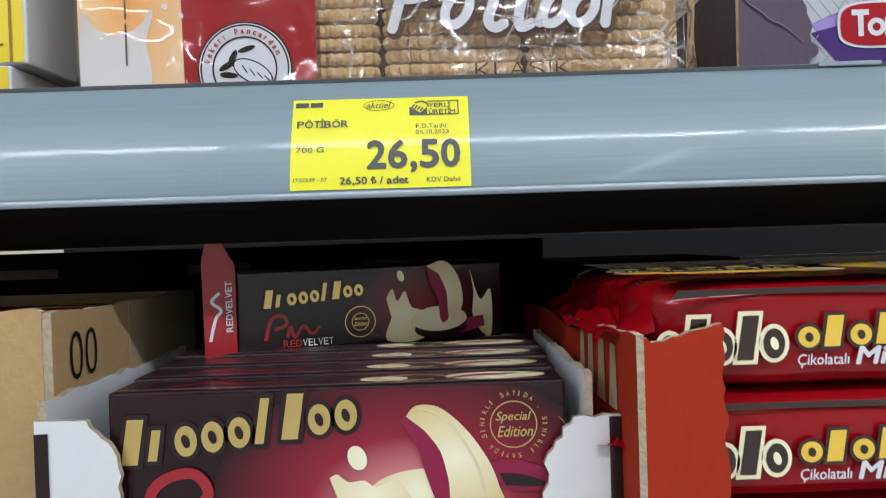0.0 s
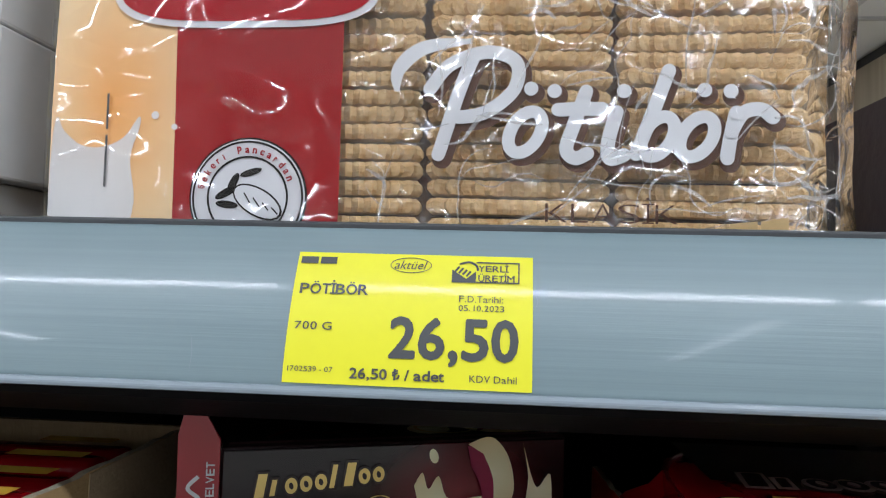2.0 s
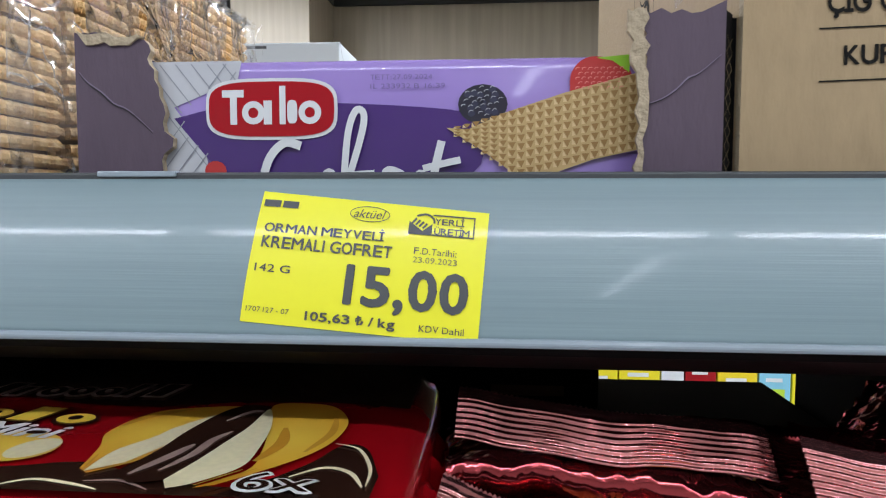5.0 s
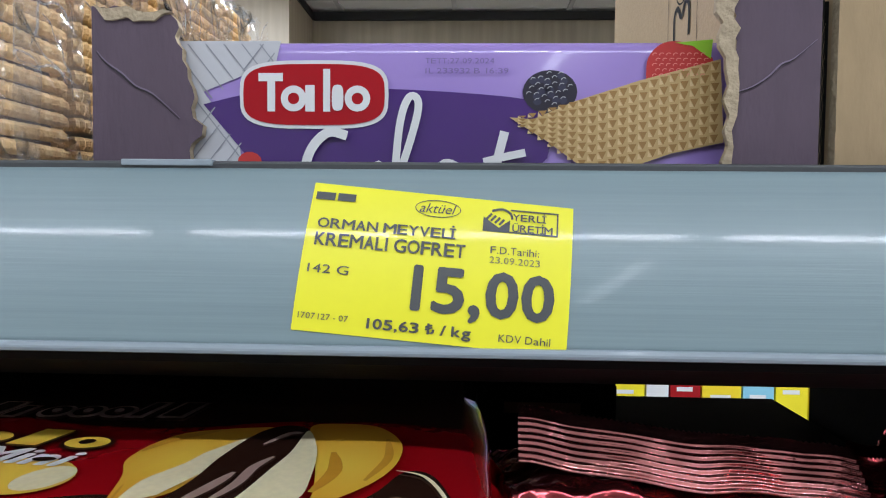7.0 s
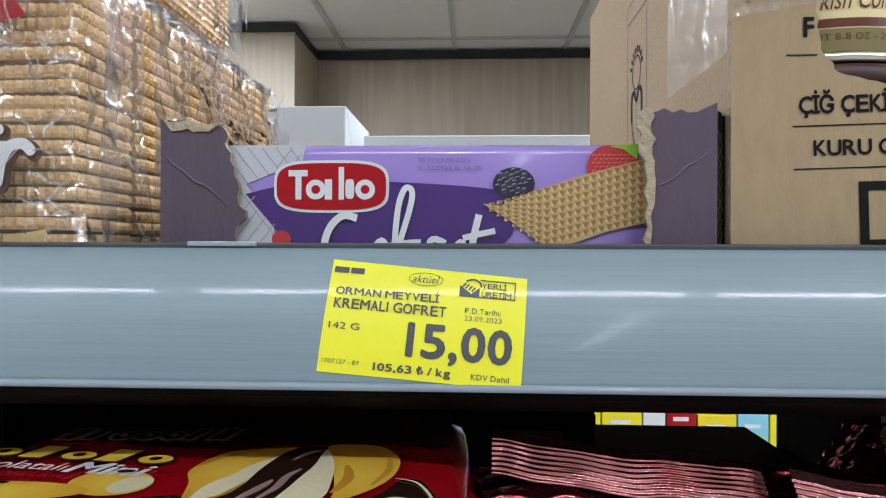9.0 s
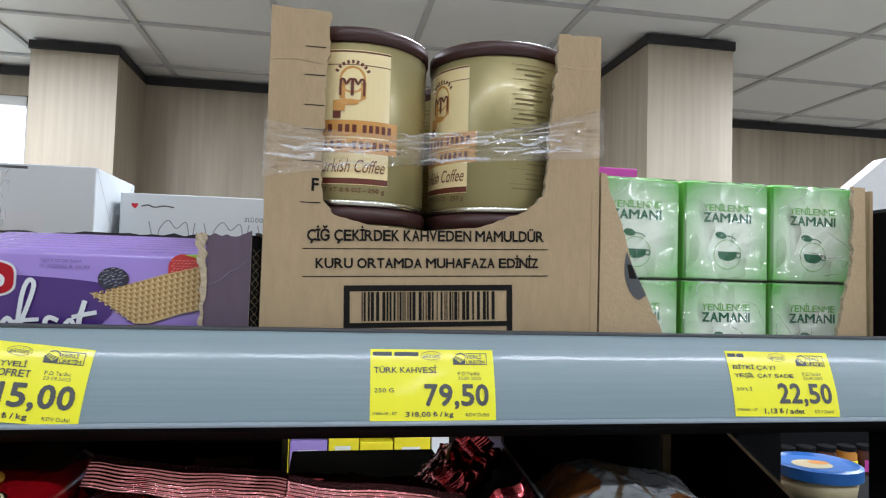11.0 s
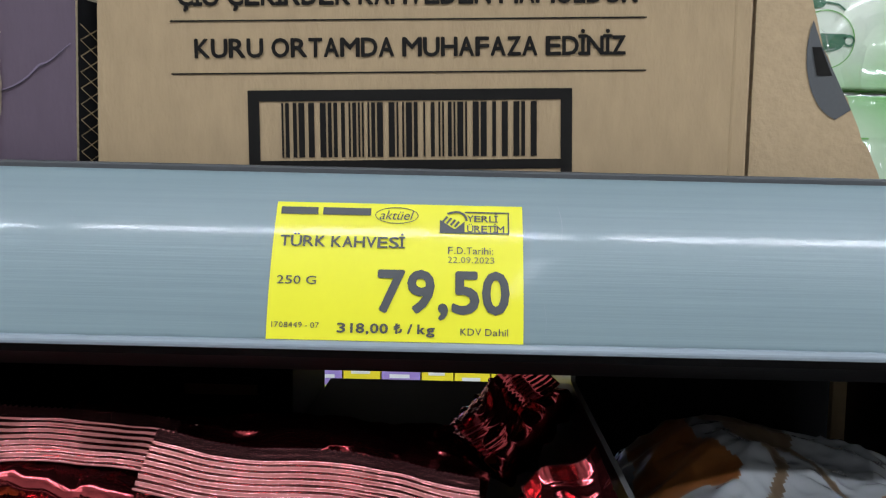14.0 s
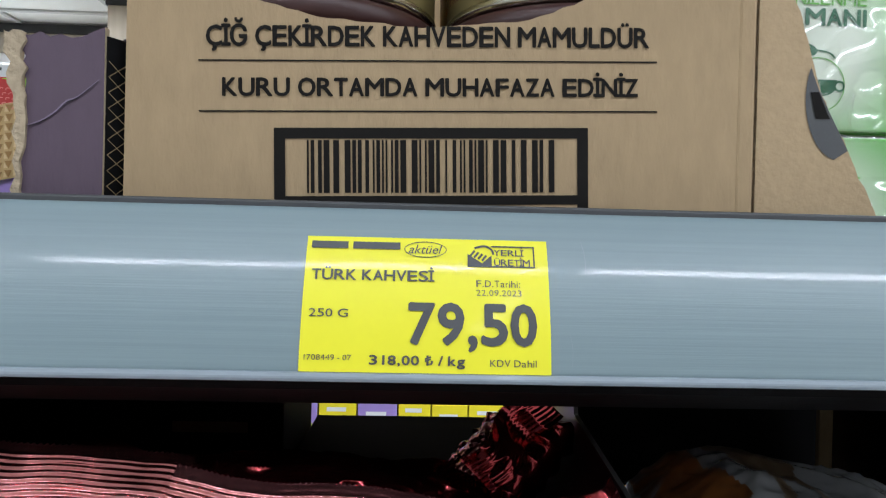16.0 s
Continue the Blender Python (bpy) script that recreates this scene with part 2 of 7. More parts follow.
FOILSEAL = material("red_foil_seal", (0.74, 0.29, 0.295), 0.15, metal=0.97, grain=0.5, scale=40, bump=0.6, bump_scale=60, second=(0.42, 0.10, 0.105))
FOILLEMON = material("yellow_biscuit_print", (0.72, 0.52, 0.09), 0.4, grain=0.3)
CAKERED = material("red_glossy_wrapper", (0.30, 0.003, 0.007), 0.2, grain=0.25, scale=25, coat=0.4, spec=0.2, bump=0.3, bump_scale=22)
CAKEDARK = material("chocolate_print", (0.028, 0.011, 0.007), 0.2, grain=0.3, coat=0.6, scale=30)
CAKECREAM = material("sponge_print", (0.84, 0.74, 0.48), 0.4, grain=0.4, scale=420, coat=0.3)
CAKEGOLD = gradient_print("golden_cake_print", (0.86, 0.58, 0.07), (0.66, 0.27, 0.015), 0.034, rough=0.4, coat=0.3)
CAKEBROWN = material("baked_crust_print", (0.62, 0.29, 0.025), 0.4, grain=0.5, scale=180, coat=0.3)
SHEEN = material("pale_chocolate_swirl_print", (0.34, 0.22, 0.19), 0.3, coat=0.4)
BOXRED = gradient_print("dark_red_cookie_print", (0.95, 0.42, 0.40), (0.016, 0.004, 0.006), 0.060, rough=0.25, coat=0.25, squash=(0.80, 1.1, 1.15))
BOXDARK = material("dark_brown_cookie_board", (0.016, 0.005, 0.007), 0.3, grain=0.3, coat=0.4, scale=40, spec=0.3)
CRIMSON = material("crimson_print", (0.36, 0.008, 0.018), 0.3, grain=0.1, coat=0.4)
GOLDINK = material("gold_foil_ink", (0.80, 0.60, 0.22), 0.28, metal=0.8, grain=0.3, scale=40)
IVORY = gradient_print("ivory_cookie_print", (0.94, 0.90, 0.64), (0.66, 0.50, 0.18), 0.032, rough=0.35, coat=0.2, squash=(1, 1.3, 1))
# dimmer copy of the cookie print, its shade put into the colours
BOXSHADE = gradient_print("shaded_red_cookie_print", (0.20, 0.014, 0.026), (0.008, 0.003, 0.004), 0.032, rough=0.25, coat=0.12, squash=(0.9, 1, 1.3))
glow_step = [n for n in BOXRED.node_tree.nodes if n.type == "VALTORGB"][-1].color_ramp.elements.new(0.5)
glow_step.color = (0.30, 0.014, 0.038, 1)
KRAFTWARM = material("warm_kraft_board", (0.50, 0.335, 0.155), 0.8, grain=0.35, scale=260, bump=0.25, bump_scale=500, spec=0.2, big=9)
BOXRED.node_tree.nodes["Principled BSDF"].inputs["Specular IOR Level"].default_value = 0.3
# pale pink for the reflected sheen painted on the box tops
BOXSHEEN = material("pale_pink_box_sheen", (0.34, 0.16, 0.19), 0.3, grain=0.3, coat=0.4)
CAKEPINK = material("red_velvet_print", (0.30, 0.008, 0.06), 0.4, grain=0.5, scale=300)
ALMONDBAG = material("silver_white_bag", (0.46, 0.48, 0.50), 0.20, metal=0.30, grain=0.3, scale=26, coat=0.4, bump=0.2, bump_scale=24, second=(0.15, 0.15, 0.15))
DIVIDER = material("grey_board_edge", (0.10, 0.10, 0.10), 0.7, grain=0.4, scale=120, spec=0.2)
ALMOND = material("brown_nut_print", (0.24, 0.09, 0.025), 0.35, grain=0.7, scale=60, second=(0.05, 0.016, 0.005))
BAGBROWN = material("taupe_bag_print", (0.11, 0.075, 0.045), 0.35, grain=0.3)
WOOD = material("pale_oak_laminate", (0.50, 0.43, 0.33), 0.55, grain=0.95, scale=26, stretch=(1.0, 1.0, 0.05), second=(0.34, 0.285, 0.21), bump=0.05, big=5, detail=8)
TRIM = material("black_wall_trim", (0.018, 0.018, 0.02), 0.5)
TILE = material("mineral_ceiling_tile", (0.84, 0.84, 0.81), 0.9, grain=0.12, scale=160, bump=0.2, bump_scale=300)
TBAR = material("ceiling_tbar", (0.56, 0.56, 0.55), 0.6, grain=0.1)
PLASTER = material("painted_wall", (0.62, 0.61, 0.57), 0.8, grain=0.12, scale=30)
FLOOR = material("floor_tile", (0.52, 0.51, 0.48), 0.35, grain=0.25, scale=12)
GLASSBOX = material("pale_blue_white_carton", (0.66, 0.70, 0.72), 0.45, grain=0.06, scale=40)
HEART = material("red_heart_ink", (0.55, 0.01, 0.03), 0.4)
LAMPBODY = material("white_lamp_housing", (0.8, 0.8, 0.8), 0.4)
SKYGLOW = glow("bright_daylight", (0.85, 0.93, 1.0), 3.2)
TUBBLUE = material("blue_plastic_lid", (0.03, 0.16, 0.50), 0.35, grain=0.2)
TUBRED = material("red_plastic_lid", (0.36, 0.02, 0.03), 0.35, grain=0.2)
TUBBODY = material("cream_plastic_tub", (0.66, 0.56, 0.34), 0.4, grain=0.2)
CYAN = material("cyan_carton", (0.25, 0.58, 0.72), 0.4, grain=0.15)
LIME = material("lime_carton", (0.52, 0.72, 0.05), 0.4, grain=0.15)
SUNYELLOW = material("bright_yellow_carton", (0.85, 0.72, 0.02), 0.4, grain=0.1)
JAM = material("dark_jam_glass", (0.06, 0.02, 0.015), 0.12, coat=0.5, grain=0.3)
HONEY = material("amber_honey_glass", (0.35, 0.14, 0.02), 0.12, coat=0.5, grain=0.3)

# ---- building helpers ----


def mesh_of(name, bm, mats, smooth=False):
    me = bpy.data.meshes.new(name)
    bm.to_mesh(me)
    bm.free()
    for m in (mats if isinstance(mats, (list, tuple)) else [mats]):
        me.materials.append(m)
    if smooth:
        for p in me.polygons:
            p.use_smooth = True
    return me


def part(name, bm, mats, parent=None, label="", at=None, smooth=False):
    """Links a bmesh (or a mesh) as one object under a thing or a part."""
    me = bm if isinstance(bm, bpy.types.Mesh) else mesh_of(name, bm, mats, smooth)
    ob = new(name, me)
    if parent:
        ob.parent = parent
    if at is not None:
        ob.matrix_local = at
    if me.materials and me.materials[0] in (FILM, GLOSSFILM, FILMSIDE, TAPE, TAPESIDE, GLINT):
        ob.visible_shadow = False
    return tagged(ob, label)


def thing(name, loc, label, category, group="", rz=0.0):
    ob = new(name)
    ob.matrix_world = pose(*loc, 0, 0, rz)
    return tagged(ob, label, category, group)


def box(x0, x1, y0, y1, z0, z1, bevel=0.0, seg=2):
    bm = bmesh.new()
    bmesh.ops.create_cube(bm, size=1)
    bmesh.ops.transform(bm, matrix=Matrix.LocRotScale(((x0 + x1) / 2, (y0 + y1) / 2, (z0 + z1) / 2), None, (x1 - x0, y1 - y0, z1 - z0)), verts=bm.verts)
    if bevel:
        bmesh.ops.bevel(bm, geom=bm.edges[:], offset=bevel, segments=seg, affect="EDGES", profile=0.5)
    return bm


def join(*bms):
    out = bmesh.new()
    for b in bms:
        me = bpy.data.meshes.new("tmp")
        b.to_mesh(me)
        b.free()
        out.from_mesh(me)
        bpy.data.meshes.remove(me)
    return out


def prism(pts, y0, y1, side=1):
    """A plate in the XZ plane with outline pts, from y0 to y1; its edges take the second material."""
    bm = bmesh.new()
    front = [bm.verts.new((x, y0, z)) for x, z in pts]
    back = [bm.verts.new((x, y1, z)) for x, z in pts]
    bm.faces.new(front)
    bm.faces.new(back[::-1])
    n = len(pts)
    for i in range(n):
        f = bm.faces.new((front[i], back[i], back[(i + 1) % n], front[(i + 1) % n]))
        f.material_index = side
    bmesh.ops.recalc_face_normals(bm, faces=bm.faces[:])
    bm.normal_update()
    bmesh.ops.triangulate(bm, faces=[f for f in bm.faces if len(f.verts) > 4])
    return bm


def torn(p, q, n, amp, seed=0):
    """Points from p to q along a ragged tear, without the last one."""
    rng = random.Random(seed)
    (x0, z0), (x1, z1) = p, q
    d = math.hypot(x1 - x0, z1 - z0) or 1
    nx, nz = -(z1 - z0) / d, (x1 - x0) / d
    out = []
    for i in range(n):
        f, k = i / n, (rng.uniform(-amp, amp) if i else 0)
        out.append((x0 + f * (x1 - x0) + nx * k, z0 + f * (z1 - z0) + nz * k))
    return out


def flat(pts):
    """A flat printed shape in its own XY plane."""
    bm = bmesh.new()
    bm.faces.new([bm.verts.new((x, y, 0)) for x, y in pts])
    bm.normal_update()
    bmesh.ops.triangulate(bm, faces=bm.faces[:])
    bmesh.ops.recalc_face_normals(bm, faces=bm.faces[:])
    if bm.faces[:] and bm.faces[:][0].normal.z < 0:
        bmesh.ops.reverse_faces(bm, faces=bm.faces[:])
    return bm


def rect(x0, y0, x1, y1):
    return [(x0, y0), (x1, y0), (x1, y1), (x0, y1)]


def ellipse(cx, cy, rx, ry, n=28, turn=0.0, power=1.0):
    out = []
    for i in range(n):
        a = 2 * math.pi * i / n
        c, s = math.cos(a), math.sin(a)
        c, s = math.copysign(abs(c) ** power, c) * rx, math.copysign(abs(s) ** power, s) * ry
        out.append((cx + c * math.cos(turn) - s * math.sin(turn), cy + c * math.sin(turn) + s * math.cos(turn)))
    return out


def ring(cx, cy, r0, r1, n=36):
    bm = bmesh.new()
    a = [bm.verts.new((cx + r0 * math.cos(2 * math.pi * i / n), cy + r0 * math.sin(2 * math.pi * i / n), 0)) for i in range(n)]
    b = [bm.verts.new((cx + r1 * math.cos(2 * math.pi * i / n), cy + r1 * math.sin(2 * math.pi * i / n), 0)) for i in range(n)]
    for i in range(n):
        bm.faces.new((a[i], b[i], b[(i + 1) % n], a[(i + 1) % n]))
    return bm


def smooth_line(pts, n=6):
    """A smooth open curve through the given points."""
    out = []
    for i in range(len(pts) - 1):
        p0, p1, p2, p3 = pts[max(i - 1, 0)], pts[i], pts[i + 1], pts[min(i + 2, len(pts) - 1)]
        for k in range(n):
            t = k / n
            out.append(tuple(0.5 * (2 * p1[j] + (p2[j] - p0[j]) * t + (2 * p0[j] - 5 * p1[j] + 4 * p2[j] - p3[j]) * t * t
                                    + (3 * p1[j] - p0[j] - 3 * p2[j] + p3[j]) * t ** 3) for j in (0, 1)))
    return out + [pts[-1]]


def stroke(pts, width, n=6, taper=False):
    """A brush stroke along a smooth curve through pts."""
    line = smooth_line(pts, n) if n else pts
    bm = bmesh.new()
    rows = []
    for i, p in enumerate(line):
        a, b = line[max(i - 1, 0)], line[min(i + 1, len(line) - 1)]
        d = math.hypot(b[0] - a[0], b[1] - a[1]) or 1
        nx, ny = -(b[1] - a[1]) / d, (b[0] - a[0]) / d
        w = width / 2 * (math.sin(math.pi * min(max(i / (len(line) - 1), 0.06), 0.94)) ** 0.6 if taper else 1)
        rows.append((bm.verts.new((p[0] + nx * w, p[1] + ny * w, 3e-6 * i)), bm.verts.new((p[0] - nx * w, p[1] - ny * w, 3e-6 * i))))
    for a, b in zip(rows, rows[1:]):
        bm.faces.new((a[1], b[1], b[0], a[0]))
    return bm


WORDS = {}


def word(body, bold=0.0, shear=0.0):
    """The letters of a word as a mesh of its own, before fitting."""
    key = (body, bold, shear)
    if key not in WORDS:
        cu = bpy.data.curves.new("word", "FONT")
        cu.body, cu.size, cu.offset, cu.shear, cu.resolution_u = body, 1.0, bold, shear, 3
        tmp = bpy.data.objects.new("word", cu)
        me = bpy.data.meshes.new_from_object(tmp)
        bpy.data.objects.remove(tmp)
        WORDS[key] = [tuple(v.co) for v in me.vertices], [tuple(p.vertices) for p in me.polygons]
    return WORDS[key]


ADVANCE = {}
for chars, wide in (("IİÎ,.:/tf ", 0.278), ("ABEKPSVXYŞ", 0.667), ("CÇDHNRUÜw", 0.722), ("GĞOÖQ", 0.778), ("FTZ", 0.611), ("Mm", 0.84), ("JcçksşvxyzL", 0.53),
                    ("ilı'", 0.222), ("r-", 0.333)):
    for ch in chars:
        ADVANCE[ch] = wide


def typeset(body, bold):
    """A line set in even grotesque widths: each letter is drawn to its own cell."""
    vs, fs, pen = [], [], 0.0
    for ch in body:
        wide = ADVANCE.get(ch, 0.556)
        if ch != " ":
            gv, gf = word(ch, bold)
            lo, hi = min(v[0] for v in gv), max(v[0] for v in gv)
            ink = wide - 0.10 if wide > 0.3 else hi - lo
            ink = hi - lo if ch == "1" else ink
            k, base = ink / (hi - lo), len(vs)
            x0 = pen + (wide - ink) * (0.62 if ch == "1" else 0.5)
            vs += [(x0 + (v[0] - lo) * k, v[1]) for v in gv]
            fs += [tuple(i + base for i in f) for f in gf]
        pen += wide
    return vs, fs


def lettering(body, x, y, w, h, bold=0.0, shear=0.0):
    """The word fitted into the rectangle with lower left (x, y), in its own XY plane; bold strokes are laid side by side."""
    vs, fs = typeset(body, min(bold, 0.0)) if shear == 0 and len(body) > 2 else word(body, min(bold, 0.0), shear)
    xs, ys = [v[0] for v in vs], [v[1] for v in vs]
    b = max(bold, 0.0)
    sx, sy = w / (max(xs) - min(xs) + 2 * b), h / (max(ys) - min(ys) + 2 * b)
    moves = [(0, 0)] if b == 0 else [(b * math.cos(a), b * math.sin(a)) for a in [2 * math.pi * i / 8 for i in range(8)]] + [(0, 0)]
    if 0 < b < 0.015:
        moves = [(-b, 0), (b, 0), (0, b), (0, -b)]
    bm = bmesh.new()
    for k, (dx, dy) in enumerate(moves):
        made = [bm.verts.new((x + (v[0] - min(xs) + b + dx) * sx, y + (v[1] - min(ys) + b + dy) * sy, 0.00002 * k)) for v in vs]
        for f in fs:
            try:
                bm.faces.new([made[i] for i in f])
            except ValueError:
                pass
    return bm


def bend(bm, fn):
    """Lay a flat print on a curved skin: fn takes (x, y, lift) to a place."""
    for v in bm.verts:
        v.co = fn(v.co.x, v.co.y, v.co.z)
    return bm


def FRONT(x, y, z):
    """The pose of a print on a face that looks towards the aisle."""
    return pose(x, y, z, 90, 0, 0)


INKSTEP = 0.00025


HOST = {}


def host(ob):
    """The part of a thing that carries its print."""
    return HOST.get(ob.name, ob)


def printed(parent, at, items, label=""):
    """Prints one above the other on a face: rows of (name, shape, material, layer)."""
    parent = host(parent)
    for name, shape, mat, layer in items:
        mx = my = 0.0
        if isinstance(shape, list):
            mx, my = (min(p[i] for p in shape) / 2 + max(p[i] for p in shape) / 2 for i in (0, 1))
            shape = flat([(p[0] - mx, p[1] - my) for p in shape])
        part(name, shape, mat, parent, at=at @ Matrix.Translation((mx, my, INKSTEP * layer)))


def badge(x, y, w, h, layer=3):
    """A red oval badge with a pale border; its name is five plain white blocks."""
    rows = [("badge_border", ellipse(x, y, w / 2, h / 2, 40, 0, 0.55), SILVERINK, layer),
            ("badge_field", ellipse(x, y, w / 2 - h * 0.055, h / 2 - h * 0.055, 40, 0, 0.55), REDLOGO, layer + 1)]
    u = w * 0.78 / 5.2
    shapes = ((0, 1.15, 0.62), (1.15, 0.85, 0.42), (2.1, 0.65, 0.42), (2.85, 0.95, 0.62), (3.95, 0.95, 0.42))
    for k, (off, wid, tall) in enumerate(shapes):
        x0, y0 = x - w * 0.37 + off * u, y - h * 0.25
        if k == 0:
            rows.append(("badge_mark", [(x0 + u * .4, y0), (x0 + u * .75, y0), (x0 + u * .75, y0 + h * .44), (x0 + u * 1.1, y0 + h * .44), (x0 + u * 1.1, y0 + h * .56), (x0, y0 + h * .56), (x0, y0 + h * .44), (x0 + u * .4, y0 + h * .44)], WHITEINK, layer + 2))
        elif k == 1:
            rows.append(("badge_mark", ring(x0 + wid * u / 2, y0 + h * 0.19, h * 0.085, h * 0.19, 20), WHITEINK, layer + 2))
        elif k == 3:
            rows.append(("badge_mark", rect(x0 + u * 0.05, y0, x0 + u * 0.36, y0 + h * tall), WHITEINK, layer + 2))
            rows.append(("badge_mark", ellipse(x0 + u * 0.70, y0 + h * 0.2, u * 0.26, h * 0.19, 16, 0, 0.6), WHITEINK, layer + 3))
        elif k == 4:
            rows.append(("badge_mark", ring(x0 + wid * u / 2, y0 + h * 0.19, h * 0.085, h * 0.19, 20), WHITEINK, layer + 2))
        else:
            rows.append(("badge_mark", rect(x0, y0, x0 + u * 0.42, y0 + h * tall * 0.92), WHITEINK, layer + 2))
    return rows


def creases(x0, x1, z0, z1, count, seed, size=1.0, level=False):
    """Raised creases of a wrap with their white glints painted in, in its XY plane."""
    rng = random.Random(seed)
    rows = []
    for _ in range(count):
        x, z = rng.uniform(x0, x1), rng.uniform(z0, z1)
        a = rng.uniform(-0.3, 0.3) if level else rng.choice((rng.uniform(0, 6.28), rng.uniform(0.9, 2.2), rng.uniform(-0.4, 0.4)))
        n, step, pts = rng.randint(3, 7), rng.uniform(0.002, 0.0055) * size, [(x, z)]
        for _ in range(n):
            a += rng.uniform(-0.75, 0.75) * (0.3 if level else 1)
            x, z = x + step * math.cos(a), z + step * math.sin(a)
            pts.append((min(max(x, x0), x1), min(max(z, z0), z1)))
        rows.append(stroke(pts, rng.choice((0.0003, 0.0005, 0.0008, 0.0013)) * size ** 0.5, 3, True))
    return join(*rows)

# ---- the room ----
for ob, length, along_x in LAMPS:
    a, b = (length / 2 + 0.02, 0.045) if along_x else (0.045, length / 2 + 0.02)
    part("housing", box(-a, a, -b, b, -0.04, -0.001, 0.004), LAMPBODY, ob)

CEIL = 2.6
bm = box(-5, 6, -5, 3.6, CEIL + 0.012, CEIL + 0.1)
cm = bm
bars = []
for k in range(-8, 10):
    bars.append(box(0.20 + 0.6 * k - 0.012, 0.20 + 0.6 * k + 0.012, -5, 3.42, CEIL, CEIL + 0.014))
for k in range(-11, 3):
    bars.append(box(-5, 6, 2.02 + 0.6 * k - 0.012, 2.02 + 0.6 * k + 0.012, CEIL + 0.0015, CEIL + 0.014))
barmesh = join(*bars)
for f in barmesh.faces:
    f.material_index = 1
me = bpy.data.meshes.new("tmp")
barmesh.to_mesh(me)
barmesh.free()
cm.from_mesh(me)
tagged(part("ceiling", cm, [TILE, TBAR]), "white mineral tile ceiling on a grey metal grid", "ceiling", kind="structure")

tagged(part("floor", box(-5, 6, -5, 3.6, -0.1, 0), FLOOR), "plain grey tiled shop floor", "floor", kind="structure")
# north wall, with a window left of the first pillar
WIN = (-2.95, -1.10, 1.55, 2.45)
wall = join(box(-5, WIN[0], 3.42, 3.56, 0, CEIL), box(WIN[1], 6, 3.42, 3.56, 0, CEIL),
            box(WIN[0], WIN[1], 3.42, 3.56, 0, WIN[2]), box(WIN[0], WIN[1], 3.42, 3.56, WIN[3], CEIL))
tagged(part("wall_north", wall, WOOD), "pale oak laminate panel wall with vertical grain", "wall", kind="structure")
tagged(part("wall_south", box(-5, 6, -3.3, -3.2, 0, CEIL), PLASTER), "plain painted shop wall", "wall", kind="structure")
tagged(part("wall_west", box(-5, -4.9, -3.2, 3.42, 0, CEIL), PLASTER), "plain painted shop wall", "wall", kind="structure")
tagged(part("wall_east", box(5.9, 6, -3.2, 3.42, 0, CEIL), PLASTER), "plain painted shop wall", "wall", kind="structure")
win = tagged(new("window_1"), "shop window, bright with daylight, white frame", "window", kind="structure")
win.location = (0, 3.42, 0)
fr = join(box(WIN[0], WIN[1], 0.02, 0.08, WIN[2], WIN[2] + 0.05), box(WIN[0], WIN[1], 0.02, 0.08, WIN[3] - 0.05, WIN[3]),
          box(WIN[0], WIN[0] + 0.05, 0.02, 0.08, WIN[2], WIN[3]), box(WIN[1] - 0.05, WIN[1], 0.02, 0.08, WIN[2], WIN[3]),
          *[box(x - 0.02, x + 0.02, 0.02, 0.08, WIN[2] + 0.05, WIN[3] - 0.05) for x in (-1.35, -1.75, -2.15, -2.55)])
part("window_frame", fr, LAMPBODY, win)
tagged(part("backdrop", box(-4.6, -0.7, 3.8, 3.82, 1.2, 2.7), SKYGLOW), "bright daylight outside the window", "backdrop", kind="structure")
for x0, x1, y0 in ((-0.94, -0.56, 2.95), (1.74, 2.13, 2.2)):
    p = tagged(new("pillar"), "square pillar clad in pale oak laminate with a black top trim", "pillar", kind="structure")
    p.location = (x0, y0, 0)
    part("cladding", box(0, x1 - x0, 0, 3.42 - y0, 0, CEIL - 0.035), WOOD, p)
    part("top_trim", box(-0.008, x1 - x0 + 0.008, -0.008, 3.42 - y0, CEIL - 0.04, CEIL - 0.001), TRIM, p)
for x0, x1 in ((-5, -0.95), (-0.55, 1.73), (2.14, 5.9)):
    tagged(part("trim", box(x0, x1, 3.40, 3.419, CEIL - 0.045, CEIL - 0.001), TRIM), "black strip along the top of the wall", "trim", kind="structure")

# ---- the gondola shelves ----
SHELF_Z, LOW_Z = 1.470, 1.27
RX0, RX1 = -1.2, 0.825


def rail_skin(x, z, lift=0.0):
    """The place on the bulging front of the price rail at height z."""
    s = (1.5103 - z) / 0.0483
    y = 0.0047 - 0.0184 * s - 0.012 * s * (1 - s)
    slope = (-0.0184 - 0.012 * (1 - 2 * s)) / -0.0483
    n = Vector((0, -1, slope)).normalized()
    return Vector((x, y, z)) + n * lift


unit = thing("shelf_unit", (0, 0, 0), "black steel gondola shelving with two shelves and a grey price rail", "shelf")
part("upper_shelf", box(RX0, RX1 + 0.02, 0.051, 0.72, 1.4475, SHELF_Z, 0.002), SHELF, unit, "dark grey steel shelf board")
lip = bmesh.new()
prof = [(0.0035, 1.4645), (-0.0128, 1.4612), (-0.010, 1.4575), (0.026, 1.4450), (0.05, 1.4450), (0.05, 1.4645)]
a = [lip.verts.new((RX0, y, z)) for y, z in prof]
b = [lip.verts.new((RX1, y, z)) for y, z in prof]
for i in range(len(prof)):
    lip.faces.new((a[i], a[(i + 1) % len(prof)], b[(i + 1) % len(prof)], b[i]))
lip.faces.new(a[::-1])
lip.faces.new(b)
bmesh.ops.recalc_face_normals(lip, faces=lip.faces[:])
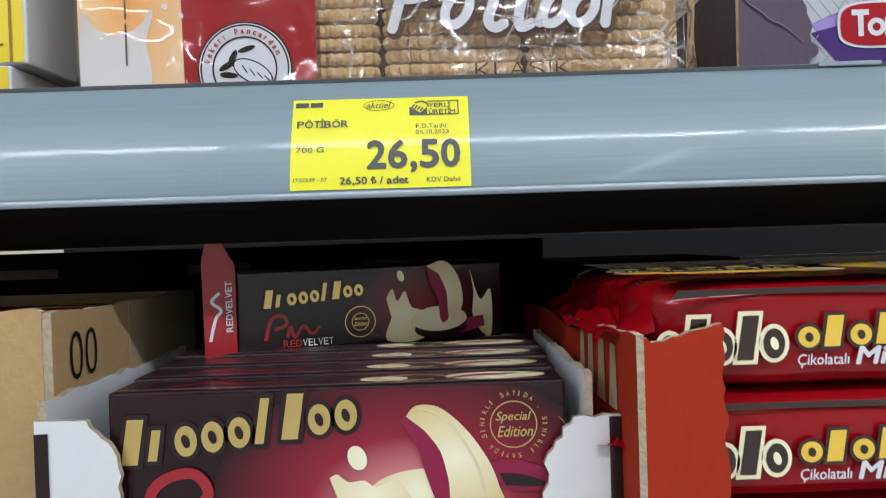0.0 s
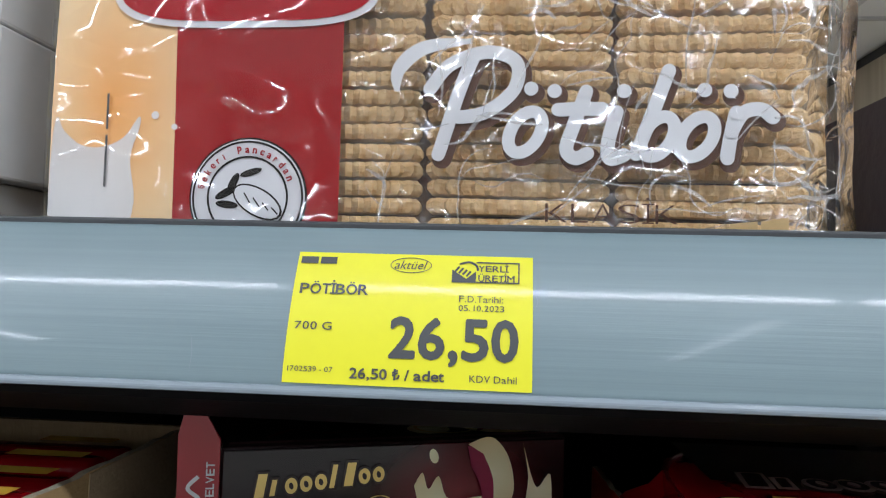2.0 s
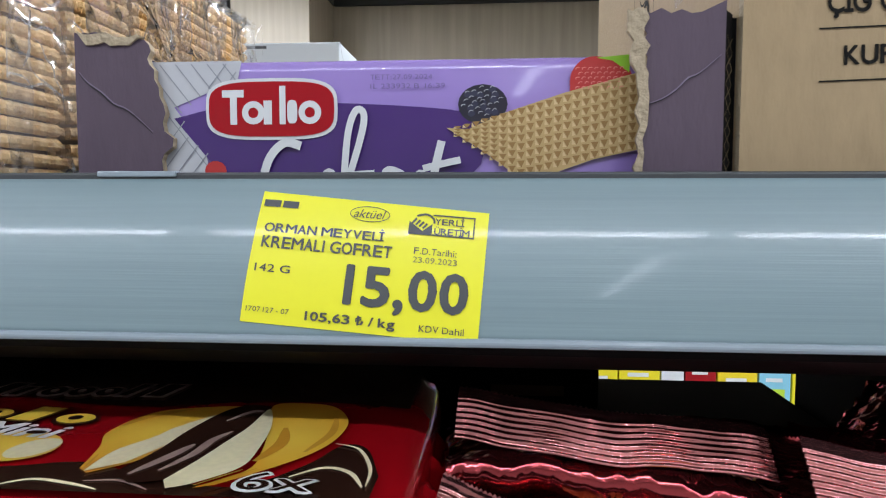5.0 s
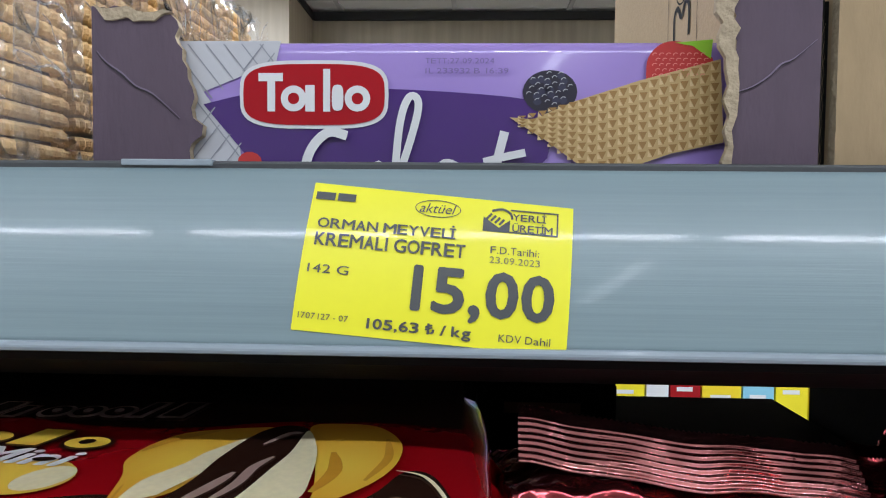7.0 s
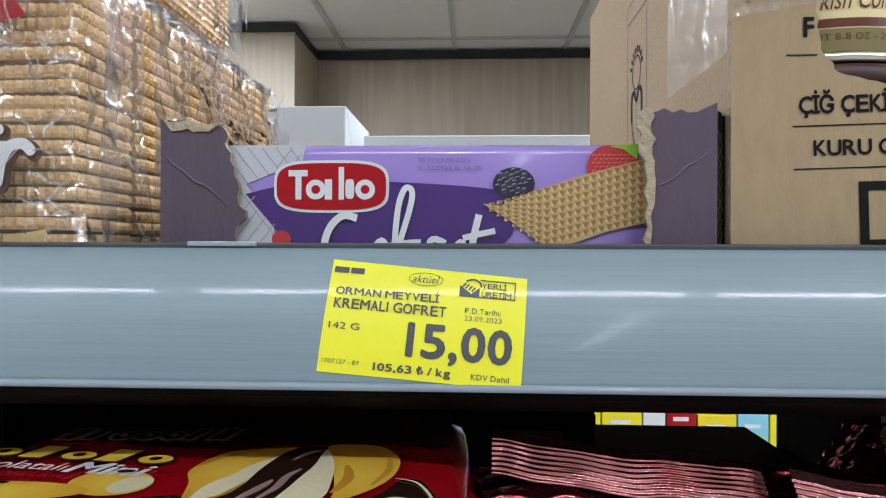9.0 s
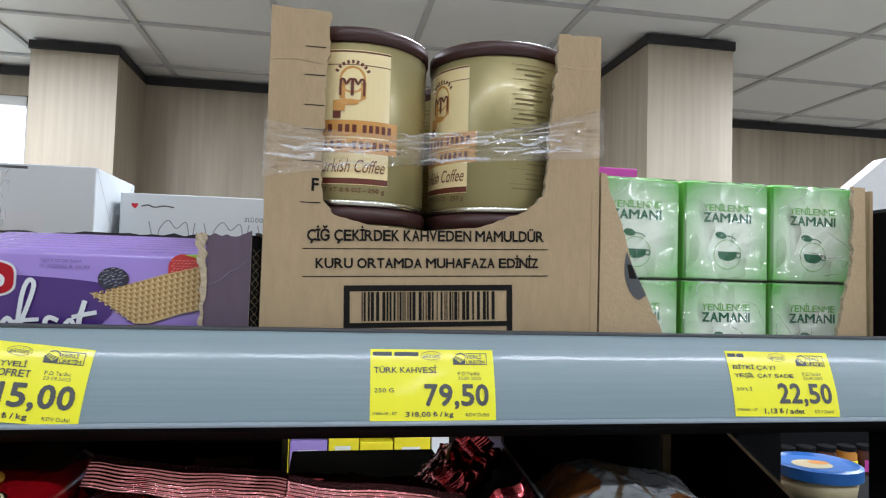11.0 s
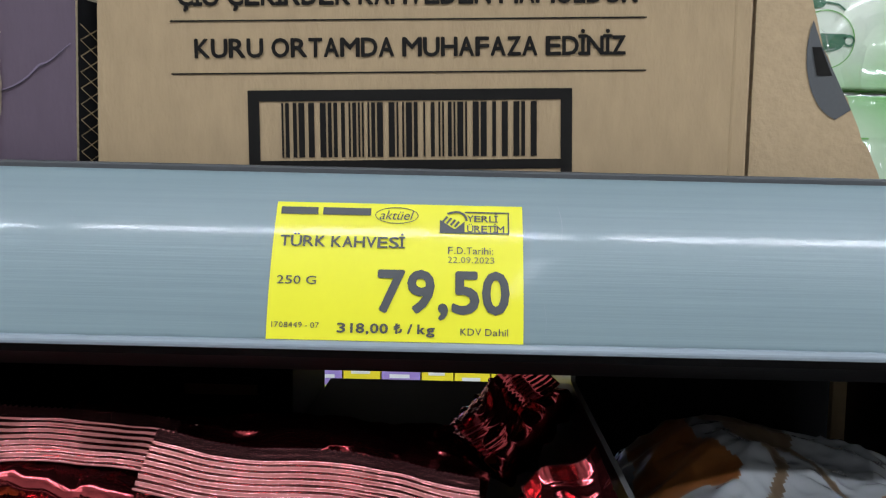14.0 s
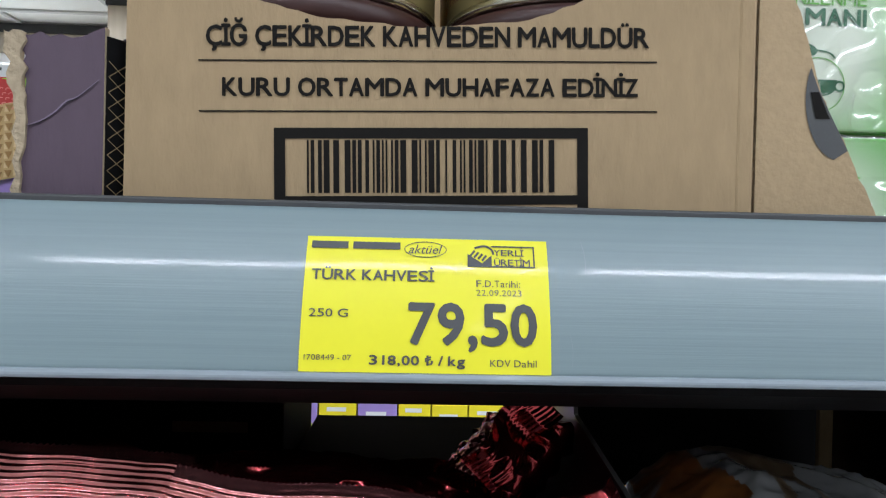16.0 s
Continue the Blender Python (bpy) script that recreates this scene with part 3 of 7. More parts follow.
part("shelf_deck", box(RX0, RX1, 0.0115, 0.0505, 1.4655, SHELF_Z - 0.0003), SHELF, unit)
part("shelf_nose", lip, BLACK, unit, "black folded nose below the price rail")
part("lower_shelf", box(RX0, 2.2, -0.105, 0.50, LOW_Z - 0.03, LOW_Z, 0.002), BLACK, unit)
for x in (-0.72, 0.95):
    part("upright", box(x - 0.03, x + 0.03, 0.34, 0.40, 0.0, 1.44, 0.003), BLACK, unit)
part("end_post", box(RX1 + 0.006, RX1 + 0.05, -0.004, 0.05, 1.30, 1.60, 0.003), BLACK, unit)
part("base", box(RX0, 2.2, -0.1, 0.7, 0.0, 0.16, 0.004), BLACK, unit)

rail = thing("price_rail", (0, 0, 0), "blue-grey plastic price rail with a bulging clear front", "price rail")
bm = bmesh.new()
zs = [1.5103 - 0.0483 * i / 20 for i in range(21)]
xs = [RX0 + (RX1 - RX0) * i / 40 for i in range(41)]
grid = [[bm.verts.new(rail_skin(x, z)) for z in zs] for x in xs]
back = [[bm.verts.new(rail_skin(x, z, -0.0022)) for z in (zs[0], zs[-1])] for x in xs]
for i in range(40):
    for j in range(20):
        bm.faces.new((grid[i][j], grid[i][j + 1], grid[i + 1][j + 1], grid[i + 1][j]))
    bm.faces.new((grid[i][0], grid[i + 1][0], back[i + 1][0], back[i][0]))
    bm.faces.new((grid[i][20], back[i][1], back[i + 1][1], grid[i + 1][20]))
bmesh.ops.recalc_face_normals(bm, faces=bm.faces[:])
part("rail_front", bm, RAIL, rail, smooth=True)
part("top_edge", box(RX0, RX1, 0.0040, 0.0105, 1.4705, 1.5112, 0.0008), DARKLIP, rail, "dark strip along the rail's top")
part("bottom_rim", box(RX0, RX1, -0.0148, -0.0118, 1.4604, 1.4632, 0.0011), RIM, rail, "glossy bright rim along the bottom")
part("joint_clip", box(0.200, 0.226, 0.0030, 0.007, 1.5098, 1.5116, 0.0004), RIM, rail, "small grey clip on the top edge")


rng = random.Random(31)
for k in range(13):
    x, z = rng.uniform(-0.15, 0.80), rng.uniform(1.468, 1.506)
    dx, dz = (rng.uniform(-0.002, 0.002), rng.uniform(-0.012, -0.003)) if k % 3 else (rng.uniform(0.001, 0.003), rng.uniform(-0.001, 0.001))
    line = stroke([(x, z), (x + dx * 0.5 + 0.0006, max(1.464, z + dz * 0.5)), (x + dx, max(1.463, z + dz))], rng.uniform(0.00012, 0.00026), 5, True)
    part("scratch", bend(line, lambda u, v, up: rail_skin(u, v, 0.0002)), RIM, rail)


def price_tag(x, z, tilt, name_lines, weight, price, code, unit_price, date, extra=0.0):
    """A yellow paper price tag laid on the rail's bulging front."""
    W, H = 0.070, 0.0372
    tag = thing("price_tag", (0, 0, 0), f"yellow paper price tag, {price} lira, in the grey rail", "price tag", "price tags on the rail")
    ca, sa = math.cos(radians(tilt)), math.sin(radians(tilt))

    def skin(lift):
        def fn(u, v, up=0.0):
            return rail_skin(x + u * ca + v * sa, z + v * ca - u * sa, lift + up)
        return fn
    paper = bmesh.new()
    nu, nv = 10, 14
    top = extra
    g = [[paper.verts.new((W * i / nu, top * (1 - i / nu) - (H + top * (1 - i / nu)) * j / nv, 0)) for j in range(nv + 1)] for i in range(nu + 1)]
    for i in range(nu):
        for j in range(nv):
            paper.faces.new((g[i][j], g[i][j + 1], g[i + 1][j + 1], g[i + 1][j]))
    sheet = part("paper", bend(paper, skin(0.0004)), YELLOW, tag, smooth=True)

    def ink(name, bm, mat=INK, lift=0.0007):
        part(name, bend(bm, skin(lift)), mat, sheet)

    def text(body, u0, v0, u1, v1, bold=0.0, shear=0.0, mat=INK):
        ink("lettering", lettering(body, u0 * W, -v1 * H, (u1 - u0) * W, (v1 - v0) * H, bold, shear), mat)
    # maker's name as plain bars
    for u0, u1 in ((0.015, 0.09), (0.10, 0.17)) if len(weight) < 6 and price != "79,50" else ((0.02, 0.17), (0.19, 0.385)):
        ink("maker_bar", flat(rect(u0 * W, -0.095 * H, u1 * W, -0.04 * H)))
    rim = bmesh.new()
    pts = ellipse(0.49 * W, -0.09 * H, 0.088 * W, 0.062 * H, 30)
    inner = ellipse(0.49 * W, -0.09 * H, 0.085 * W, 0.056 * H, 30)
    o, q = [rim.verts.new((*p, 0)) for p in pts], [rim.verts.new((*p, 0)) for p in inner]
    for i in range(30):
        rim.faces.new((o[i], o[(i + 1) % 30], q[(i + 1) % 30], q[i]))
    ink("oval_line", rim)
    text("aktüel", 0.42, 0.055, 0.56, 0.122, 0.0, 0.3)
    # origin mark: a frame, a filled corner and two words
    fx0, fx1, fy0, fy1, lw = 0.665 * W, 0.945 * W, -0.215 * H, -0.05 * H, 0.0004
    ink("mark_frame", join(flat(rect(fx0, fy0, fx1, fy0 + lw)), flat(rect(fx0 + 0.1 * W, fy1 - lw, fx1, fy1)), flat(rect(fx1 - lw, fy0, fx1, fy1))))
    ink("mark_block", flat([(fx0, fy0), (fx0 + 0.1 * W, fy0), (fx0 + 0.1 * W, fy0 + 0.09 * H), (fx0 + 0.06 * W, fy0 + 0.03 * H), (fx0, fy0 + 0.1 * H)]))
    for k in range(4):
        ink("mark_stroke", stroke([(fx0 + (0.012 + 0.016 * k) * W, fy0 + (0.085 - 0.012 * k) * H), (fx0 + (0.03 + 0.016 * k) * W, fy0 + (0.125 - 0.012 * k) * H)], 0.0006, 0))
    ink("mark_stroke", stroke([(fx0 + 0.03 * W, fy1 - 0.02 * H), (fx0 + 0.07 * W, fy1 - 0.004 * H), (fx0 + 0.1 * W, fy1 - 0.03 * H), (fx0 + 0.108 * W, fy1 - 0.07 * H)], 0.0006))
    text("YERLİ", 0.775, 0.062, 0.90, 0.128, 0.014)
    text("ÜRETİM", 0.775, 0.135, 0.925, 0.205, 0.014)
    for k, line in enumerate(name_lines):
        if len(name_lines) == 1:
            text(line, 0.03, 0.225, 0.03 + 0.0415 * len(line), 0.335, 0.016)
        else:
            text(line, 0.04, 0.20 + 0.125 * k, 0.04 + 0.0405 * len(line), 0.295 + 0.125 * k, 0.016)
    text("F.D.Tarihi:", 0.70, 0.315, 0.88, 0.365)
    text(date, 0.70, 0.385, 0.885, 0.43, mat=PALEINK if date[0] != "0" else INK)
    text(weight, 0.03, 0.545, 0.03 + 0.031 * len(weight), 0.605, 0.005)
    text(price, 0.425, 0.485, 0.945, 0.845, 0.029)
    text(code, 0.02, 0.875, 0.205, 0.915)
    text(unit_price, 0.275, 0.87, 0.655, 0.965, 0.022)
    text("KDV Dahil", 0.755, 0.895, 0.94, 0.945)
    return tag


price_tag(-0.0146, 1.5012, 0.2, ["PÖTİBÖR"], "700 G", "26,50", "1702539 - 07", "26,50 ₺ / adet", "05.10.2023")
price_tag(0.2556, 1.5040, 4.6, ["ORMAN MEYVELİ", "KREMALI GOFRET"], "142 G", "15,00", "1707127 - 07", "105,63 ₺ / kg", "23.09.2023", 0.0010)
price_tag(0.4680, 1.5004, 0.0, ["TÜRK KAHVESİ"], "250 G", "79,50", "1708449 - 07", "318,00 ₺ / kg", "22.09.2023")
price_tag(0.6850, 1.5014, 0.6, ["BİTKİ ÇAYI", "YEŞİL ÇAY SADE"], "20'Lİ", "22,50", "1709065 - 07", "1,13 ₺ / adet", "22.09.2023")

# ---- upper shelf: biscuit packs ----


def biscuit_mesh():
    """A petit-beurre biscuit lying flat: scalloped edge, slightly domed rims."""
    w, d, t = 0.0612, 0.046, 0.0051
    nx, ny = 13, 10
    outline = []
    for (ax, ay), (bx, by), n in (((-w, -d), (w, -d), nx), ((w, -d), (w, d), ny), ((w, d), (-w, d), nx), ((-w, d), (-w, -d), ny)):
        for i in range(n * 2):
            f = i / (n * 2)
            k = 1.0 if i % 2 else 0.945
            outline.append(((ax + (bx - ax) * f) / 2 * k, (ay + (by - ay) * f) / 2 * (1.0 if i % 2 else 0.925)))
    bm = bmesh.new()
    rings = []
    for s, z in ((0.955, -t / 2), (1.0, -t / 5), (1.0, t / 5), (0.955, t / 2)):
        rings.append([bm.verts.new((x * s, y * s, z)) for x, y in outline])
    n = len(outline)
    for a, b in zip(rings, rings[1:]):
        for i in range(n):
            bm.faces.new((a[i], a[(i + 1) % n], b[(i + 1) % n], b[i]))
    bm.faces.new(rings[0][::-1])
    bm.faces.new(rings[-1])
    return mesh_of("biscuit", bm, BISCUIT)


BISC = biscuit_mesh()


def film_sheet(x0, x1, z0, z1, y, nx, nz, amp, seed, scale=26.0, round_edge=0.006):
    """A slack sheet of clear wrap in front of the biscuits, drawn back at its rim."""
    bm = bmesh.new()
    g = []
    for i in range(nx + 1):
        col = []
        for j in range(nz + 1):
            x, z = x0 + (x1 - x0) * i / nx, z0 + (z1 - z0) * j / nz
            e = min(x - x0, x1 - x, z1 - z)
            back = round_edge * max(0.0, 1 - e / 0.008) ** 2
            n = noise.noise(Vector((x * scale + seed, z * scale, seed * 3.1))) + 0.5 * abs(noise.noise(Vector((x * scale * 2.3, z * scale * 2.3 + seed, 4))))
            col.append(bm.verts.new((x, y + back + amp * n, z)))
        g.append(col)
    for i in range(nx):
        for j in range(nz):
            bm.faces.new((g[i][j], g[i + 1][j], g[i + 1][j + 1], g[i][j + 1]))
    return bm


def side_sheet(y0, y1, z0, z1, x, ny, nz, amp, seed, scale=30.0):
    bm = bmesh.new()
    g = []
    for i in range(ny + 1):
        col = []
        for j in range(nz + 1):
            y, z = y0 + (y1 - y0) * i / ny, z0 + (z1 - z0) * j / nz
            n = noise.noise(Vector((y * scale + seed, z * scale, seed * 1.7))) + 0.7 * abs(noise.noise(Vector((y * 70, z * 40 + seed, 9))))
            col.append(bm.verts.new((x + amp * n, y, z)))
        g.append(col)
    for i in range(ny):
        for j in range(nz):
            bm.faces.new((g[i][j], g[i + 1][j], g[i + 1][j + 1], g[i][j + 1]))
    return bm


PITCH = 0.0634
COLS = [0.1145 - PITCH * k for k in range(4)]


def brush_word():
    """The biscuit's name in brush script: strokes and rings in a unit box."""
    rows = [[(0.13, 0.92), (0.09, 0.62), (0.03, 0.04)], [(0.0, 0.62), (0.06, 0.84), (0.17, 0.95), (0.255, 0.86), (0.25, 0.62), (0.17, 0.42), (0.09, 0.37)],
            [(0.46, 0.60), (0.425, 0.30), (0.405, 0.10), (0.43, 0.02), (0.465, 0.06)], [(0.38, 0.44), (0.44, 0.45), (0.505, 0.45)],
            [(0.548, 0.42), (0.525, 0.16), (0.53, 0.02), (0.57, 0.05)], [(0.695, 0.78), (0.655, 0.45), (0.605, 0.06)],
            [(0.885, 0.42), (0.87, 0.22), (0.86, 0.03)], [(0.872, 0.26), (0.905, 0.42), (0.955, 0.45), (0.985, 0.38)]]
    rings = [(0.285, 0.24, 0.052, 0.21), (0.665, 0.21, 0.050, 0.20), (0.775, 0.21, 0.052, 0.20)]
    dots = [(0.30, 0.62), (0.368, 0.60), (0.568, 0.60), (0.795, 0.61), (0.868, 0.60)]
    return rows, rings, dots


def script_title(parent, at, x, y, w, h, layer):
    """White brush lettering with a brown shadow."""
    rows, rings, dots = brush_word()
    for dx, dy, wide, mat, lay in ((0.0011, -0.0012, 0.178, BROWNINK, layer), (0, 0, 0.120, WHITEINK, layer + 4)):
        def place(p):
            return (x + w * p[0] + dx, y + h * p[1] + dy)
        shapes = [stroke([place(p) for p in row], wide * h, 6) for row in rows]
        for row in rows:
            shapes += [flat(ellipse(*place(p), wide * h / 2, wide * h / 2, 14)) for p in (row[0], row[-1])]
        for cx, cy, rx, ry in rings:
            loop = [place((cx + rx * math.cos(a) * 0.86 + 0.02 * math.sin(a), cy + ry * 0.86 * math.sin(a))) for a in [2 * math.pi * i / 24 for i in range(26)]]
            shapes.append(stroke(loop, wide * h * 0.92, 0))
        shapes += [flat(ellipse(*place(p), wide * h * 0.52, wide * h * 0.52, 14)) for p in dots]
        for k, bm in enumerate(shapes):
            for v in bm.verts:
                v.co.z += 0.00003 * k
        part("title_lettering", join(*shapes), mat, host(parent), at=at @ Matrix.Translation((0, 0, INKSTEP * lay)))
    swash = [(x - 0.10 * w, y + h * 0.60), (x - 0.095 * w, y + h * 0.80), (x - 0.02 * w, y + h * 0.99), (x + 0.12 * w, y + h * 1.05)]
    part("title_swash", stroke(swash, 0.135 * h, 6, True), WHITEINK, host(parent), at=at @ Matrix.Translation((0, 0, INKSTEP * (layer + 4))))


def biscuit_pack(y, front=True, lean=0.0, seed=0, top=1.632):
    """A clear family pack standing on its edge, four stacks of biscuits wide."""
    pack = thing("biscuit_pack", (0.0185, y, SHELF_Z), "clear family pack of petit-beurre biscuits with red and cream print" if front else "clear family pack of petit-beurre biscuits standing behind another", "biscuits", "standing biscuit packs")
    rng = random.Random(seed)
    n = 25
    cols = [c - 0.0185 for c in COLS]
    for k, cx in enumerate(cols):
        if not front and k:
            continue
        for i in range(n):
            part("biscuit", BISC, None, pack, at=pose(cx + rng.uniform(-0.0007, 0.0007), 0.0255 + rng.uniform(-0.0008, 0.0008), 0.0045 + 0.00632 * i + rng.uniform(-.0002, .0002), rng.uniform(-1.2, 1.2), rng.uniform(-1, 1), rng.uniform(-1, 1)))
    # added filler block; its dark colour paints the shade between the stacks
    part("gap_filler", box(-0.124, 0.096 if not front else 0.123, 0.012, 0.044, 0.001, 0.156, 0.003), GAP, pack, "brown filler coloured as the shade between the stacks")
    h = top - SHELF_Z
    film = film_sheet(-0.130, 0.1315, 0.001, h, -0.0006 if front else 0.002, 60, 40, 0.0012, seed + 1.3) if front else None
    if film:
        HOST[pack.name] = part("wrap_front", film, FILM, pack, "crumpled clear wrap", smooth=True)
    part("wrap_side", side_sheet(0.002, 0.05, 0.002, h, 0.1315, 8, 26, 0.0035, seed + 5.1), FILMSIDE, pack, smooth=True)
    part("wrap_top", box(-0.128, 0.129, 0.004, 0.049, h - 0.0012, h, 0.0005), FILM, pack)
    part("wrap_glints", creases(0.003, 0.05, 0.004, h, 34, seed + 40, 1.4), GLINT, pack, at=pose(0.1365, 0, 0, 90, 0, 90))["kind"] = "stuff"
    return pack


front = biscuit_pack(0.0215, True, seed=2)
# print on the front pack
at = FRONT(0, 0.0, 0)
SH = Matrix.Translation((-0.0185, -0.0016, -SHELF_Z))


def onpack(x, z):
    return (x - 0.0185, z - SHELF_Z)


def shift(pts):
    return [onpack(*p) for p in pts]


F = FRONT(0, -0.0018, 0)
printed(front, F, [
    ("cream_panel", shift(smooth_line([(-0.1105, 1.472), (-0.1115, 1.55), (-0.1095, 1.6325)], 4) + [(-0.068, 1.6325), (-0.0665, 1.55), (-0.0655, 1.472)]), CREAM, 0),
    ("milk_print", shift(smooth_line([(-0.111, 1.472), (-0.1110, 1.530), (-0.1095, 1.547), (-0.1065, 1.5425), (-0.1000, 1.5375), (-0.0920, 1.5370), (-0.0845, 1.5405), (-0.0795, 1.5475), (-0.0790, 1.5440), (-0.0820, 1.5330), (-0.0800, 1.5180), (-0.0835, 1.5000), (-0.0820, 1.4860), (-0.0845, 1.472)], 5)), MILK, 1),
    ("red_panel", shift([(-0.068, 1.6325), (-0.0665, 1.55), (-0.0655, 1.472), (-0.0085, 1.472), (-0.0085, 1.6325)]), REDPRINT, 1),
    ("milk_drop", shift(ellipse(-0.0735, 1.548, 0.0014, 0.0014, 12)), MILK, 2), ("milk_drop", shift(ellipse(-0.0665, 1.544, 0.0011, 0.0011, 12)), MILK, 2),
    ("seal_disc", shift(ellipse(-0.0395, 1.520, 0.0205, 0.0205, 40)), BLACKINK, 3),
    ("seal_disc", shift(ellipse(-0.0395, 1.520, 0.0198, 0.0198, 40)), WHITEINK, 4),
    ("seal_ring", ring(*onpack(-0.0395, 1.520), 0.0142, 0.0184), WHITEINK, 5),
    ("seal_line", ring(*onpack(-0.0395, 1.520), 0.0134, 0.0141), BLACKINK, 5),
    ("seal_line", ring(*onpack(-0.0395, 1.520), 0.0186, 0.0193), BLACKINK, 5),
    ("beet_print", shift(ellipse(-0.036, 1.5185, 0.0095, 0.0048, 20, -0.5)), BLACKINK, 5),
    ("beet_print", shift(ellipse(-0.036, 1.5185, 0.0088, 0.0042, 20, -0.5)), WHITEINK, 6),
    ("leaf_print", shift(ellipse(-0.047, 1.5215, 0.0042, 0.0014, 12, 0.5)), BLACKINK, 5),
    ("leaf_print", shift(ellipse(-0.0465, 1.5175, 0.0040, 0.0013, 12, -0.1)), BLACKINK, 5),
    ("leaf_print", shift(ellipse(-0.0445, 1.525, 0.0036, 0.0014, 12, 1.1)), BLACKINK, 5),
    ("leaf_print", shift(ellipse(-0.0385, 1.5285, 0.0040, 0.0012, 12, 0.3)), BLACKINK, 5)])
for k in range(4):
    x0 = -0.0405 + 0.0032 * k
    printed(front, F, [("beet_line", stroke(shift([(x0, 1.5215 - 0.0016 * k), (x0 + 0.0022, 1.5180 - 0.0012 * k)]), 0.0005, 0), BLACKINK, 7)])
# the seal's words run round its rim
for k, ch in enumerate("Şekeri pancardan"):
    if ch != " ":
        a = radians(168 - 9.6 * k)
        lt = lettering(ch, -0.0008, 0, 0.0015 if ch not in "ir" else 0.0005 if ch == "i" else 0.0010, 0.0026 if ch in "Şkdp" else 0.0019, 0.03)
        part("seal_letter", lt, REDPRINT, front, at=F @ Matrix.Translation((-0.058 + 0.0149 * math.cos(a), 1.520 - SHELF_Z + 0.0149 * math.sin(a), INKSTEP * 7)) @ pose(0, 0, 0, 0, 0, math.degrees(a) - 90))
bx, bz = onpack(-0.0430, 1.5985)
printed(front, F, badge(bx, bz, 0.0955, 0.0405, 4))
rib = smooth_line([(0.0375, 1.6125), (0.060, 1.6105), (0.085, 1.6085), (0.105, 1.6125), (0.1245, 1.6175)], 5)
rib2 = smooth_line([(0.127, 1.602), (0.105, 1.5975), (0.085, 1.594), (0.060, 1.5955), (0.0365, 1.597)], 5)
printed(front, F, [("ribbon_print", shift(rib + [(0.1215, 1.610)] + rib2 + [(0.0405, 1.6045)]), REDPRINT, 3)])
printed(front, F, [("ribbon_lettering", lettering("4'lü", *onpack(0.0435, 1.6005), 0.0145, 0.0085, 0.02, 0.15), WHITEINK, 5)])
for k, (tx, x, z, w, rot) in enumerate((("AVANTAJ", 0.0615, 1.5995, 0.029, -2), ("PAKET", 0.0945, 1.5995, 0.0215, 9))):
    part("ribbon_lettering", lettering(tx, 0, 0, w, 0.0052, 0.02, 0.1), WHITEINK, front, at=F @ Matrix.Translation((*onpack(x, z), INKSTEP * 5)) @ pose(0, 0, 0, 0, 0, rot))
script_title(front, F @ Matrix.Translation((-0.0185, -SHELF_Z, 0)), 0.0215, 1.5335, 0.1105, 0.0375, 4)
printed(front, F, [("lettering", lettering("KLASİK", *onpack(0.060, 1.5135), 0.042, 0.0085, -0.016), BROWNINK, 3),
                   ("lettering", lettering("Taze Sütlü", *onpack(0.063, 1.5015), 0.044, 0.0075, 0.02), BROWNINK, 3),
                   ("wheat_print", shift([(0.118, 1.5075), (0.1265, 1.5085), (0.1265, 1.515), (0.118, 1.514)]), WAFER, 3),
                   ("wheat_print", shift([(0.1275, 1.5085), (0.136, 1.5095), (0.136, 1.5165), (0.1275, 1.515)]), WAFER, 3),
                   ("date_bar", shift(rect(-0.0910, 1.523, -0.0902, 1.541)), INK, 3), ("date_bar", shift(rect(-0.0910, 1.543, -0.0902, 1.5555)), INK, 3)])
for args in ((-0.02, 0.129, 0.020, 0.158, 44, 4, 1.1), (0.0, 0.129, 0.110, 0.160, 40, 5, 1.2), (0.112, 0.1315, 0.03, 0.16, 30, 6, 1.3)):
    part("wrap_glints", creases(*args), GLINT, host(front), "creases in the wrap with painted white glints", at=F @ Matrix.Translation((0, 0, INKSTEP * 13)))["kind"] = "stuff"
part("head_fold", box(-0.020, 0.072, 0.004, 0.030, 0.1585, 0.1612, 0.0008), REDPRINT, front, "red printed fold on the pack's head")
part("head_fold", box(-0.075, -0.021, 0.004, 0.030, 0.1585, 0.1612, 0.0008), BLACKINK, front, "dark printed fold on the pack's head")
part("head_fold", box(0.073, 0.126, 0.004, 0.030, 0.1585, 0.1612, 0.0008), ORANGE, front, "orange printed fold on the pack's head")
part("side_fin", side_sheet(0.0, 0.012, 0.003, 0.166, 0.1385, 6, 30, 0.0030, 8.8), FILMSIDE, front, "loose clear fin of the wrap", smooth=True)
part("outer_wrap", film_sheet(-0.131, 0.134, 0.001, 0.163, -0.0085, 90, 60, 0.0022, 5.7, 15.0), GLOSSFILM, front, "taut glossy outer wrap", smooth=True)
# long thin milky strokes, painted as streaks of light on the taut wrap
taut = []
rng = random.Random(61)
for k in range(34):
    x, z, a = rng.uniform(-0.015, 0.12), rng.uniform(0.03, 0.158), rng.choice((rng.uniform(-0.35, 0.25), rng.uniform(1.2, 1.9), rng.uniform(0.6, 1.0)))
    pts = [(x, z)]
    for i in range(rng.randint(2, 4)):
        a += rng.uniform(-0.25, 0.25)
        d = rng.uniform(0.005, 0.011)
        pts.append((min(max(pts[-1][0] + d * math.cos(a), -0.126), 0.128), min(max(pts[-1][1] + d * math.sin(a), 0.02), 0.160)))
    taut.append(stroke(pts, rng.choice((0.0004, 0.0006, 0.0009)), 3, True))
